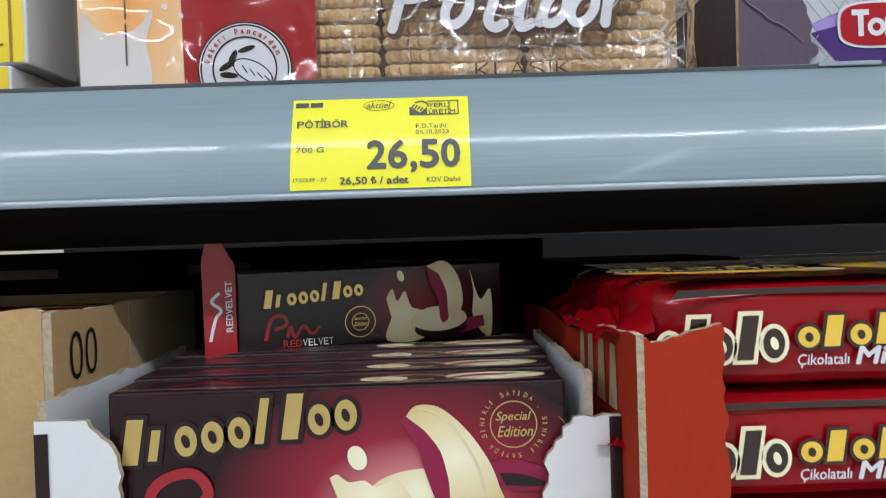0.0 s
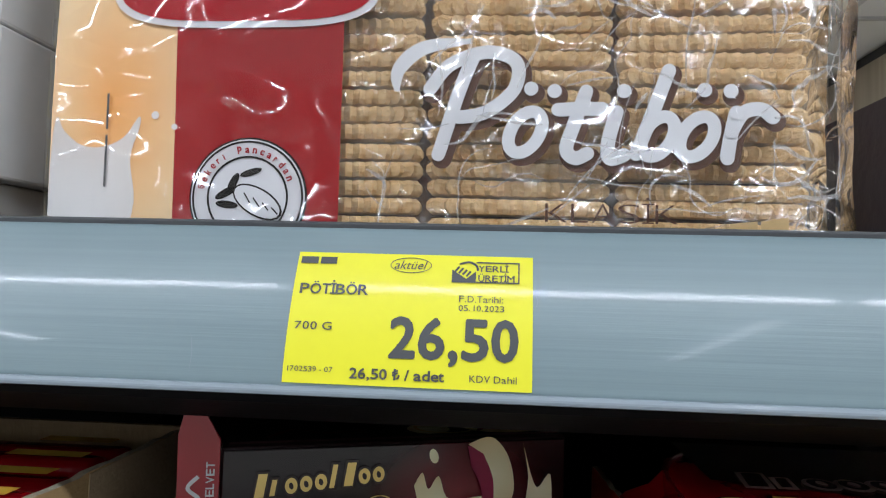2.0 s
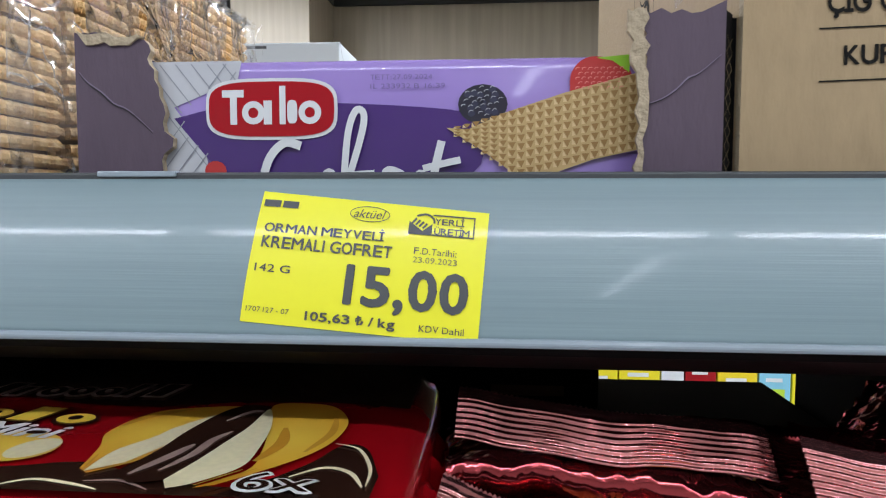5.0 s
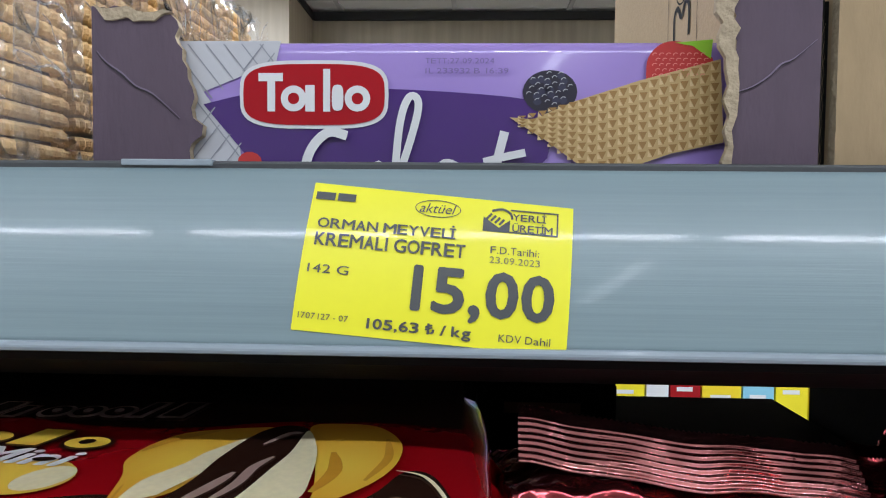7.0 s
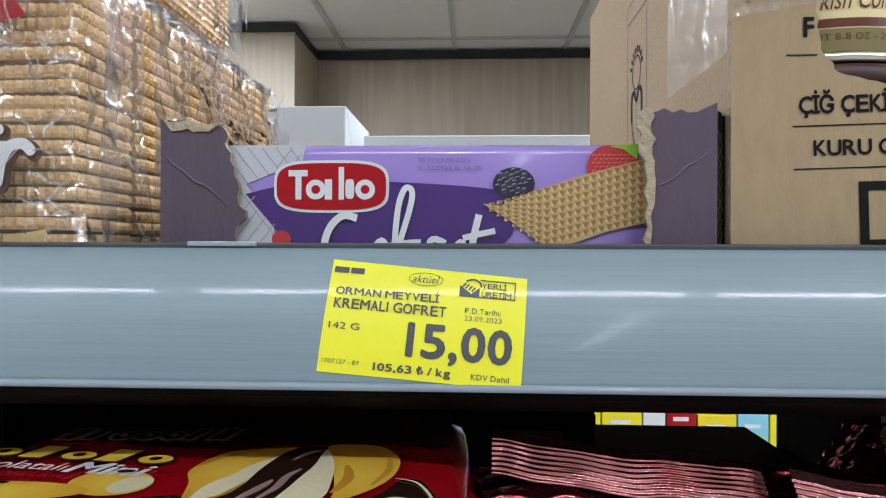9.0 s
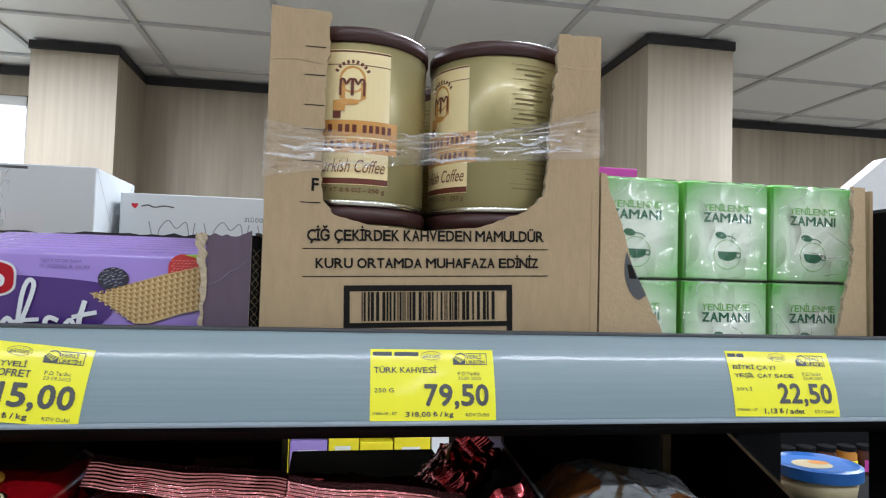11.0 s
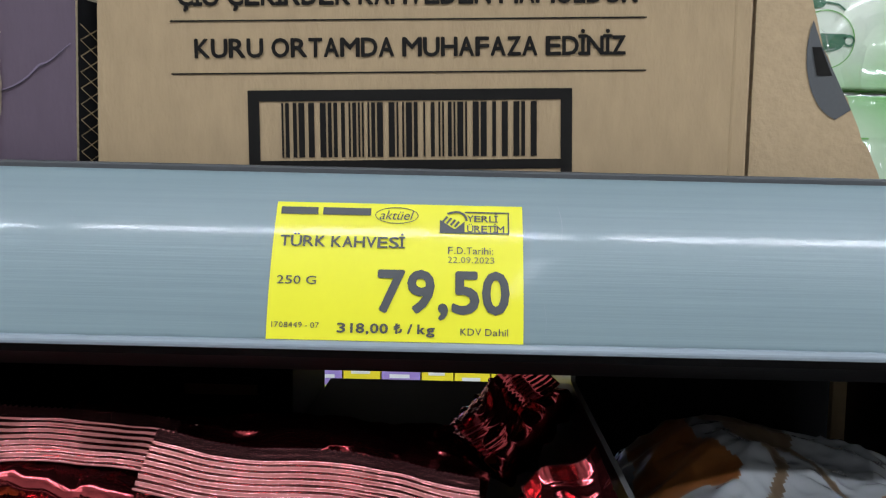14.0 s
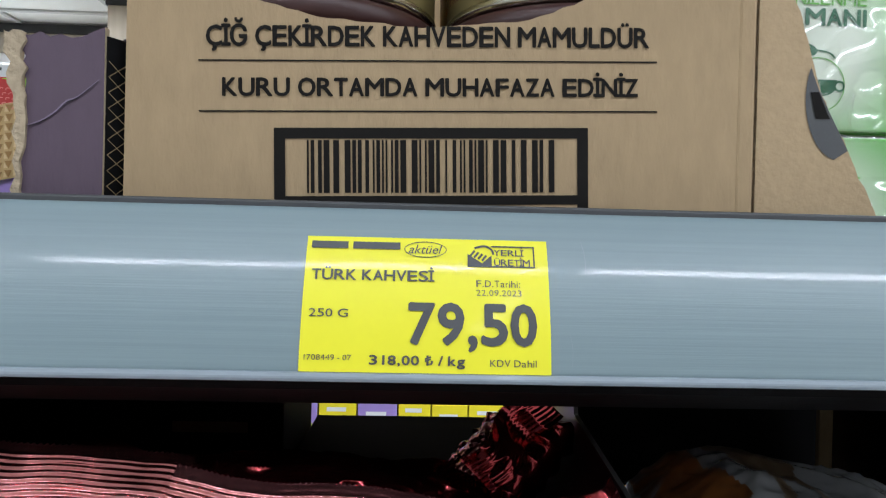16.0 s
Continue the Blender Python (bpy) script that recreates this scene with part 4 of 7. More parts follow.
part("wrap_glints", join(*taut), GLINT, host(front), "creases in the wrap with painted white glints", at=F @ Matrix.Translation((0, 0, INKSTEP * 14)))["kind"] = "stuff"
for k in range(1, 5):
    biscuit_pack(0.0215 + 0.0535 * k, False, seed=k * 7 + 1, top=1.632)
# twisted film ends of the packs behind
for k, (yy, zz) in enumerate(((0.115, 1.60), (0.172, 1.585), (0.236, 1.590))):
    t = thing("film_tail", (0.149, yy, zz), "crumpled end of clear wrap hanging from a biscuit pack", "plastic wrap", "wrap ends")
    bm = bmesh.new()
    rng = random.Random(k)
    rows = []
    for i in range(9):
        a = i / 8
        rows.append([bm.verts.new((0.004 + 0.022 * a + rng.uniform(-.003, .003), -0.014 + 0.028 * j / 8 + rng.uniform(-.003, .003), (0.5 - j / 8) * 0.05 * (0.4 + a) - 0.03 * a + rng.uniform(-.004, .004))) for j in range(9)])
    for i in range(8):
        for j in range(8):
            bm.faces.new((rows[i][j], rows[i + 1][j], rows[i + 1][j + 1], rows[i][j + 1]))
    part("tail", bm, FILMSIDE, t, smooth=True)

# the pack that lies flat on top of the standing ones
top = thing("biscuit_pack", (0.0195, 0.0215, 1.6345), "clear family pack of petit-beurre biscuits lying flat on the others", "biscuits")
rng = random.Random(5)
for row in range(4):
    for k in range(4):
        part("biscuit", BISC, None, top, at=pose(0.097 - PITCH * k + rng.uniform(-.001, .001), 0.006 + 0.0066 * row, 0.0265, 90 + rng.uniform(-2, 2), rng.uniform(-2, 2), 0))
for k in range(4):
    for i in range(21):
        if k == 0:
            part("biscuit", BISC, None, top, at=pose(0.097 - PITCH * k, 0.033 + 0.0066 * i, 0.0265, 90, 0, rng.uniform(-1, 1)))
# the same added filler, coloured as the shade behind the front biscuits
part("gap_filler", box(-0.125, 0.066, 0.032, 0.17, 0.004, 0.049, 0.003), GAP, top)
HOST[top.name] = part("wrap_front", film_sheet(-0.132, 0.134, 0.0005, 0.0525, -0.0005, 56, 16, 0.0014, 9.3), FILM, top, "crumpled clear wrap", smooth=True)
part("wrap_side", side_sheet(0.003, 0.172, 0.001, 0.052, 0.133, 30, 14, 0.004, 3.3), FILMSIDE, top, smooth=True)
part("wrap_top", box(-0.130, 0.131, 0.004, 0.172, 0.0505, 0.0515, 0.0004), FILM, top)
T = FRONT(0, -0.0018, 0)
printed(top, T, [
    ("cream_panel", rect(-0.1305, 0.006, -0.089, 0.0515), CREAM, 0), ("orange_panel", smooth_line([(-0.1305, 0.006), (-0.131, 0.030), (-0.110, 0.026), (-0.0895, 0.034), (-0.0895, 0.006)], 4), ORANGE, 1),
    ("red_panel", rect(-0.0895, 0.0055, -0.0265, 0.0515), REDPRINT, 1),
    ("note_panel", rect(0.0475, 0.0085, 0.083, 0.0215), WHITEINK, 2)])
printed(top, T, [("note_bar", rect(0.049, 0.011 + 0.004 * k, 0.081 - 0.003 * k, 0.0125 + 0.004 * k), GREYLINE, 3) for k in range(3)])
printed(top, T, badge(-0.059, 0.034, 0.075, 0.029, 3))
printed(top, T, [("lettering", lettering("700 g", -0.122, 0.012, 0.021, 0.0085, 0.0), BROWNINK, 3)])
script_title(top, T, 0.0245, 0.0290, 0.077, 0.0205, 3)
for args in ((-0.128, 0.131, 0.006, 0.052, 30, 14, 1.2), (0.0, 0.131, 0.026, 0.052, 20, 15, 1.3)):
    part("wrap_glints", creases(*args), GLINT, host(top), "creases in the wrap with painted white glints", at=T @ Matrix.Translation((0, 0, INKSTEP * 13)))["kind"] = "stuff"
part("wrap_glints", creases(0.004, 0.17, 0.002, 0.05, 50, 16, 1.4), GLINT, top, at=pose(0.1375, 0, 0, 90, 0, 90))["kind"] = "stuff"
for s, x in ((1, 0.134), (-1, -0.133)):
    bm = bmesh.new()
    rng = random.Random(11 + s)
    rows = [[bm.verts.new((x + s * 0.015 * i / 6 + rng.uniform(-.002, .002), 0.012 + 0.03 * j / 8 + rng.uniform(-.004, .004), 0.006 + 0.044 * j / 8 + rng.uniform(-.002, .002))) for j in range(9)] for i in range(7)]
    for i in range(6):
        for j in range(8):
            bm.faces.new((rows[i][j], rows[i + 1][j], rows[i + 1][j + 1], rows[i][j + 1]))
    part("wrap_tail", bm, FILMSIDE, top, smooth=True)

# ---- yellow cartons at the left ----
for k in range(4):
    z0 = SHELF_Z + 0.0567 * k
    y = thing("yellow_carton", (-0.2365, 0.0235 + (0.0006 if k % 2 else 0), z0), "yellow printed carton with white end, stacked beside the biscuits", "carton", "stack of yellow cartons")
    w = 0.100 if k else 0.093
    part("body", box(0, w, 0, 0.15, 0, 0.0562, 0.0012), WHITEBOARD, y)
    printed(y, FRONT(0, 0, 0), [("yellow_face", rect(0.0, 0.0008, w - 0.0012, 0.0554), YELLOWBOX, 1), ("side_line", rect(w - 0.0075, 0.0008, w - 0.0062, 0.0554), BROWNLINE, 2),
                                ("lettering", lettering("SPECIAL", w - 0.047, 0.008, 0.037, 0.0058, 0.02), BROWNLINE, 2)])
    if k == 3:
        printed(y, FRONT(0, 0, 0), [("emblem", ellipse(w - 0.040, 0.049, 0.022, 0.0055, 20), SILVERINK, 3), ("emblem", ellipse(w - 0.042, 0.049, 0.012, 0.004, 16), REDPRINT, 4)])
    else:
        printed(y, FRONT(0, 0, 0), [("emblem_stroke", stroke([(w - 0.0485, 0.014), (w - 0.043, 0.026), (w - 0.046, 0.029)], 0.003), SILVERINK, 3)])

# ---- purple tray of wafers ----
TX0, TX1, TY = 0.1785, 0.4030, 0.0270


def wafer_pack(y, front, seed, tall=0.0795):
    p = thing("wafer_pack", (0.2895, y, SHELF_Z + 0.0025), "lavender plastic pack of wafers with a red oval badge" if front else "lavender plastic pack of wafers standing in a purple tray", "wafers", "wafer packs in the tray")
    bm = box(-0.092, 0.092, 0.0, 0.0185, 0, tall, 0.0045, 3)
    HOST[p.name] = part("wrapper", bm, LAVENDER, p, smooth=True)
    for side in (-1, 1):
        seal, rng = bmesh.new(), random.Random(seed * 2 + side)
        rows = [[seal.verts.new((side * (0.0905 + 0.0095 * i / 4), 0.0085 + 0.0035 * math.sin(2.1 * k + seed) * i / 4 + rng.uniform(-.0008, .0008), 0.004 + (tall - 0.006) * k / 14 + rng.uniform(-.0004, .0004) + 0.004 * i / 4 * (k == 14))) for k in range(15)] for i in range(5)]
        for a, b in zip(rows, rows[1:]):
            for k in range(14):
                seal.faces.new((a[k], b[k], b[k + 1], a[k + 1]))
        part("end_seal", seal, GREYPRINT if side < 0 else LAVENDER, p, "crimped end of the wrapper", smooth=True)
    if not front:
        printed(p, FRONT(0, 0, 0), [("grey_panel", rect(-0.089, 0.02, -0.05, tall - 0.004), GREYPRINT, 1)])
        return p
    M = FRONT(-0.2895, -0.0002, -(SHELF_Z + 0.0025))
    gx = [(0.2015, 1.5515), (0.2375, 1.5515), (0.236, 1.545), (0.2125, 1.5355), (0.224, 1.520), (0.226, 1.500), (0.2015, 1.500)]
    printed(p, M, [("grey_panel", gx, GREYPRINT, 1),
                   ("purple_field", [(0.2125, 1.5315)] + smooth_line([(0.2125, 1.5315), (0.235, 1.536), (0.27, 1.5365), (0.31, 1.534), (0.3255, 1.5305)], 4) + smooth_line([(0.322, 1.515), (0.300, 1.500), (0.230, 1.498), (0.2275, 1.514)], 4), DEEPPURPLE, 2),
                   ("raspberry", ellipse(0.2275, 1.513, 0.004, 0.0035, 14), BERRYRED, 3)])
    lines = []
    for k in range(9):
        for sgn in (1, -1):
            x0 = 0.196 + 0.0058 * k
            seg = [(x0, 1.505 if sgn > 0 else 1.5505), (x0 + 0.036, 1.5505 if sgn > 0 else 1.505)]
            for i in range(16):
                q0 = [seg[0][0] + (seg[1][0] - seg[0][0]) * i / 16, seg[0][1] + (seg[1][1] - seg[0][1]) * i / 16]
                q1 = [seg[0][0] + (seg[1][0] - seg[0][0]) * (i + 1) / 16, seg[0][1] + (seg[1][1] - seg[0][1]) * (i + 1) / 16]
                lim = 0.2365 if q0[1] > 1.544 else 0.2125 + max(0, (1.5345 - q0[1])) * 0.75 if q0[1] < 1.5345 else 0.2125 + (q0[1] - 1.5345) * 2.4
                if 0.2025 < q0[0] and max(q0[0], q1[0]) < lim:
                    lines.append(stroke([q0, q1], 0.0004, 0))
    printed(p, M, [("lattice_print", join(*lines), GREYLINE, 2)])
    printed(p, M, badge(0.2482, 1.5345, 0.0475, 0.0215, 4))
    for row, wide in (([(0.2590, 1.5215), (0.2530, 1.5225), (0.2475, 1.5170), (0.2455, 1.5080), (0.2490, 1.5000)], 0.0030), ([(0.2640, 1.5060), (0.2690, 1.5125), (0.2730, 1.5060)], 0.0026),
                      ([(0.2720, 1.4990), (0.2790, 1.5200), (0.2815, 1.5315), (0.2785, 1.5335), (0.2755, 1.5240), (0.2735, 1.4990)], 0.0024), ([(0.2700, 1.5100), (0.2780, 1.5115), (0.2850, 1.5120)], 0.0022),
                      ([(0.2870, 1.5000), (0.2890, 1.5125), (0.2950, 1.5115)], 0.0026), ([(0.2965, 1.5060), (0.3010, 1.5120), (0.3030, 1.5080), (0.2975, 1.5050)], 0.0024),
                      ([(0.3085, 1.5230), (0.3060, 1.5120), (0.3050, 1.5000)], 0.0028), ([(0.3020, 1.5135), (0.3080, 1.5150), (0.3150, 1.5165)], 0.0024)):
        part("title_stroke", stroke(row, wide, 6), WHITEINK, host(p), at=M @ Matrix.Translation((0, 0, INKSTEP * 4 + row[0][0] * 0.004)))
    # wafer, berries
    wx = [(0.310, 1.5275), (0.3175, 1.527), (0.330, 1.5325), (0.350, 1.539), (0.3745, 1.5455), (0.376, 1.520), (0.360, 1.5165), (0.343, 1.5105), (0.335, 1.5105), (0.322, 1.520)]
    printed(p, M, [("strawberry", smooth_line([(0.352, 1.5395), (0.3525, 1.546), (0.357, 1.5505), (0.364, 1.5505), (0.372, 1.546), (0.372, 1.540)], 4), BERRYRED, 4),
                   ("strawberry_seed", join(*[stroke(ellipse(0.3545 + 0.0021 * (i % 8) + 0.001 * (i // 8 % 2), 1.5405 + 0.0016 * (i // 8), 0.0007, 0.0005, 10)[1:7], 0.00025, 0) for i in range(40)]), STRAWSEED, 5),
                   ("strawberry_leaf", [(0.3605, 1.5505), (0.366, 1.5495), (0.3715, 1.5455), (0.372, 1.5515)], LEAF, 5),
                   ("blackberry", ellipse(0.3225, 1.5355, 0.0085, 0.0068, 20), BERRYDARK, 3), ("wafer_print", wx, WAFER, 5)])
    rng = random.Random(3)
    printed(p, M, [("drupelet", ellipse(0.3225 + 0.0062 * math.cos(a) * r, 1.536 + 0.0048 * math.sin(a) * r, 0.0013, 0.0011, 10), BERRYDARK if i % 2 else BERRYBLUE, 4) for i, (a, r) in enumerate((i * 2.4, (i / 26) ** 0.5 * 1.12) for i in range(26))])
    printed(p, M, [("drupelet_gleam", join(*[stroke(ellipse(0.3225 + 0.0070 * math.cos(i * 2.4) * (i / 26) ** 0.5, 1.5364 + 0.0054 * math.sin(i * 2.4) * (i / 26) ** 0.5, 0.0008, 0.0007, 10)[1:6], 0.00022, 0) for i in range(26)]), GREYPRINT, 5)])
    grooves, ribs = [], []
    cw = 0.0031
    for i in range(20):
        gxp = 0.3140 + cw * i
        zt, zb = 1.5270 + (gxp - 0.310) * 0.285, (1.5270 - (gxp - 0.310) * 0.66 if gxp < 0.335 else 1.5110 + (gxp - 0.337) * 0.24)
        rows = 8 if zt - zb > 0.012 else 4
        ch = (zt - zb) / rows
        for k in range(rows):
            gz = zb + ch * (k + 0.5)
            grooves.append(flat([(gxp - cw * 0.40, gz + ch * 0.34), (gxp + cw * 0.04, gz - ch * 0.44), (gxp + cw * 0.42, gz + ch * 0.40)]))
            ribs.append(flat([(gxp - cw * 0.48, gz - ch * 0.44), (gxp - cw * 0.06, gz - ch * 0.40), (gxp - cw * 0.44, gz + ch * 0.22)]))
    printed(p, M, [("wafer_rib", join(*ribs), WAFERPALE, 6)])
    printed(p, M, [("wafer_groove", join(*grooves), WAFERDARK, 6), ("date_lettering", lettering("TETT:27.09.2024", 0.2835, 1.5443, 0.0215, 0.0017), DATEINK, 3), ("date_lettering", lettering("1L 233932 B 16:39", 0.2835, 1.5412, 0.0260, 0.0017), DATEINK, 3)])
    return p


wafer_pack(0.0315, True, 0)
for k in range(1, 8):
    wafer_pack(0.0315 + 0.0205 * k, False, k, 0.0795 + 0.0023 * k)

tray = thing("wafer_tray", (0, 0, 0), "torn-open purple cardboard display tray holding wafer packs", "carton")
L, R = 0.2065, 0.3690
outline = [(TX0, SHELF_Z + .001), (TX0, 1.5615)] + torn((TX0, 1.5615), (0.204, 1.5585), 7, 0.0012, 1)
outline += torn((0.204, 1.5585), (0.2075, 1.548), 5, 0.0012, 2) + torn((0.2075, 1.548), (0.2135, 1.521), 9, 0.0016, 3) + torn((0.2135, 1.521), (0.2095, 1.5165), 3, 0.001, 4)
outline += torn((0.2095, 1.5165), (0.211, 1.49), 7, 0.0009, 5) + [(0.211, 1.488), (0.3725, 1.488)]
outline += torn((0.3725, 1.49), (0.3745, 1.541), 12, 0.0012, 6) + torn((0.3745, 1.541), (0.3728, 1.5625), 6, 0.0016, 7) + torn((0.3728, 1.5625), (0.3980, 1.5625), 8, 0.0010, 8) + [(0.3992, 1.5655), (0.3992, SHELF_Z + .001)]


def bowed(bm):
    """The tray's torn front stands forward at its east end."""
    for v in bm.verts:
        v.co.y -= 0.0078 * min(1.0, max(0.0, (v.co.x - 0.30) / 0.065))
    return bm


part("front_wall", bowed(prism(outline, TY, TY + 0.003)), [PURPLE, TORN], tray, "purple board with torn brown edges")
tornl = torn((0.3685, 1.5630), (0.3742, 1.5630), 4, 0.001, 21) + torn((0.3742, 1.563), (0.3752, 1.54), 8, 0.0010, 22) + torn((0.3752, 1.54), (0.3735, 1.495), 10, 0.0008, 23) + torn((0.3727, 1.495), (0.3718, 1.54), 10, 0.0012, 24) + torn((0.3718, 1.54), (0.3685, 1.563), 7, 0.0014, 25)
part("torn_flap", bowed(prism(tornl, TY - 0.0012, TY + 0.001, 0)), [TORN, TORN], tray, "torn grey-brown corrugated layer")
torn2 = torn((0.1795, 1.5618), (0.2045, 1.5592), 9, 0.0011, 31) + torn((0.2045, 1.5592), (0.199, 1.5565), 3, 0.0008, 32) + torn((0.199, 1.5565), (0.181, 1.558), 8, 0.0012, 33)
part("torn_flap", prism(torn2, TY - 0.0010, TY + 0.001, 0), [TORN, TORN], tray)
for pts in ([(0.180, 1.547), (0.1830, 1.5435), (0.188, 1.540), (0.1925, 1.5360), (0.198, 1.5335), (0.2065, 1.526)], [(0.3752, 1.533), (0.3795, 1.5345), (0.384, 1.5375), (0.3875, 1.5410), (0.391, 1.5425), (0.3975, 1.548)]):
    depth = TY - 0.0004 - (0.0078 if pts[0][0] > 0.3 else 0)
    # painted crease: a dark stroke as its shadow, a pale one as its highlight
    part("crease", stroke(pts, 0.0006, 3, True), PURPLESHADE, tray, at=FRONT(0, depth, 0))
    part("crease", stroke([(x + 0.0003, z + 0.0005) for x, z in pts], 0.0005, 3, True), PURPLELIT, tray, at=FRONT(0, depth - 0.0001, 0))
# walls and floor take the darker purple that stands for shade inside the tray
part("side_wall", box(TX0, TX0 + 0.003, TY + 0.003, 0.205, SHELF_Z + .001, 1.5620, 0.0004), PURPLESHADE, tray)
part("side_wall", box(TX1 - 0.003, TX1, TY + 0.003, 0.205, SHELF_Z + .001, 1.5650, 0.0004), PURPLESHADE, tray)
part("back_wall", prism([(TX0, SHELF_Z + .001), (TX0, 1.570)] + torn((TX0, 1.570), (TX1, 1.573), 26, 0.0014, 12) + [(TX1, 1.573), (TX1, SHELF_Z + .001)], 0.205, 0.208), [PURPLESHADE, TORN], tray)
part("tray_floor", box(TX0 + .003, TX1 - .003, TY + .003, 0.205, SHELF_Z + 0.0005, SHELF_Z + 0.002), PURPLESHADE, tray)
STRIP = pose(0.3993, 0.0203, 0, 0, 0, 56)
part("patterned_strip", box(0.0, 0.0076, 0, 0.0016, SHELF_Z + .001, 1.5630, 0.0003), BLACK, tray, "black corrugated edge with tan zigzag", at=STRIP)
zig = [stroke([(a, 1.475 + 0.0100 * k), (b, 1.4800 + 0.0100 * k), (a, 1.4850 + 0.0100 * k)], 0.00028, 0) for k in range(8) for a, b in ((0.0006, 0.0070), (0.0070, 0.0006))]
part("strip_pattern", join(*zig), GOLDLINE, tray, at=STRIP @ FRONT(0, -0.0004, 0))
# patterned strip that shows round the tray's corner
part("corner_strip", box(TX1 + 0.0003, TX1 + 0.0022, TY, TY + 0.03, SHELF_Z + .001, 1.562, 0.0003), BLACK, tray)
part("corner_pattern", join(*[stroke([(0, 1.475 + 0.0115 * k), (0.0055, 1.481 + 0.0115 * k), (0, 1.487 + 0.0115 * k)], 0.0006, 0) for k in range(7)]), GOLDLINE, tray, at=pose(TX1 + 0.0025, TY + 0.0065, 0, 90, 0, 90))

# ---- coffee carton and tins ----
BX0, BX1, BY, BTOP = 0.4050, 0.6110, 0.0211, 1.699


def tin_wrap(bm, r):
    """Wrap a flat print (x along the rim, from the front) round a tin of radius r."""
    for v in bm.verts:
        a = v.co.x / r
        k = r + v.co.z
        v.co = Vector((k * math.sin(a), -k * math.cos(a), v.co.y))
    return bm


def strip(x0, x1, z0, z1, n=14):
    bm = bmesh.new()
    rows = [(bm.verts.new((x0 + (x1 - x0) * i / n, z0, 0)), bm.verts.new((x0 + (x1 - x0) * i / n, z1, 0))) for i in range(n + 1)]
    for a, b in zip(rows, rows[1:]):
        bm.faces.new((a[0], b[0], b[1], a[1]))
    return bm


def lathe(profile, n=48):
    bm = bmesh.new()
    rings = [[bm.verts.new((r * math.cos(2 * math.pi * i / n), r * math.sin(2 * math.pi * i / n), z)) for i in range(n)] for r, z in profile]
    for a, b in zip(rings, rings[1:]):
        for i in range(n):
            bm.faces.new((a[i], a[(i + 1) % n], b[(i + 1) % n], b[i]))
    bm.faces.new(rings[0][::-1])
    bm.faces.new(rings[-1])
    return bm


def coffee_tin():
    t = thing("coffee_tin", (0, 0, 0), "gold coffee tin with cream label and dark brown lid", "tin", "coffee tins in the carton")
    r = 0.0470
    skin = part("tin_body", lathe([(r - 0.001, 0.0035), (r, 0.0045), (r, 0.1005), (r - 0.0008, 0.1015)]), CANGOLD, t, smooth=True)
    part("bottom_rim", lathe([(r - 0.001, 0.0), (r + 0.0006, 0.0008), (r + 0.0006, 0.003), (r - 0.0004, 0.0042)]), CANRIM, t, "bare tin rim", smooth=True)
    part("lid", lathe([(r - 0.001, 0.1012), (r + 0.0014, 0.1015), (r + 0.0016, 0.1085), (r + 0.0004, 0.1105), (r - 0.002, 0.1112), (r - 0.004, 0.1095)]), LID, t, "dark brown plastic lid", smooth=True)
    e = r + 0.0003

    def ink(name, bm, mat, k=1):
        part(name, tin_wrap(bm, e + 0.0002 * k), mat, skin)
    ink("cream_panel", strip(-0.024, 0.024, 0.013, 0.096), CANCREAM, 0)
    ink("panel_line", strip(-0.024, 0.024, 0.0865, 0.0870), CANBROWN, 1)
    ink("panel_line", strip(-0.024, 0.024, 0.0945, 0.0955), CANBROWN, 1)
    ink("name_band", strip(-0.030, 0.030, 0.0425, 0.0525), CANORANGE, 1)
    ink("name_band", strip(-0.030, 0.030, 0.0325, 0.0415), CANORANGE, 1)
    for z0, wds in ((0.0450, ((-0.027, -0.010), (-0.008, 0.005), (0.007, 0.027))), (0.0348, ((-0.026, -0.004), (0.001, 0.026)))):
        for x0, x1 in wds:
            n = max(3, round((x1 - x0) / 0.0042))
            for i in range(n):
                xa = x0 + (x1 - x0) * i / n
                ink("name_block", strip(xa, xa + (x1 - x0) / n * 0.62, z0, z0 + 0.0048, 2), CANBROWN, 2)
    ink("panel_foot", strip(-0.024, 0.024, 0.0135, 0.0170), CANBROWN, 1)
    ink("script_lettering", lettering("Turkish Coffee", -0.021, 0.0205, 0.043, 0.0080, 0.0, 0.35), CANBROWN, 2)
    ink("emblem_disc", flat(ellipse(0, 0.0775, 0.0082, 0.0085, 24)), CANORANGE, 1)
    ink("emblem_block", flat([(-0.0075, 0.076), (-0.0075, 0.066), (0, 0.0615), (0.0085, 0.066), (0.0085, 0.076)]), CANORANGE, 2)
    for x in (-0.0072, -0.0002):
        ink("emblem_stripes", stroke([(x, 0.0675), (x, 0.0765), (x + 0.0018, 0.0775), (x + 0.0036, 0.0745), (x + 0.0054, 0.0775), (x + 0.0074, 0.0765), (x + 0.0074, 0.0675)], 0.0015, 2), CANBROWN, 3)
    for i in range(9):
        a = radians(150 - 15 * i)
        ink("emblem_tick", stroke([(0.0100 * math.cos(a), 0.0775 + 0.0100 * math.sin(a)), (0.0122 * math.cos(a), 0.0775 + 0.0122 * math.sin(a))], 0.0016, 0), CANBROWN, 1)
    ink("emblem_block", flat([(-0.0115, 0.058), (-0.0115, 0.0645), (-0.001, 0.0655), (0.004, 0.0650), (0.004, 0.0625), (-0.004, 0.0615), (-0.0045, 0.058)]), CANORANGE, 3)
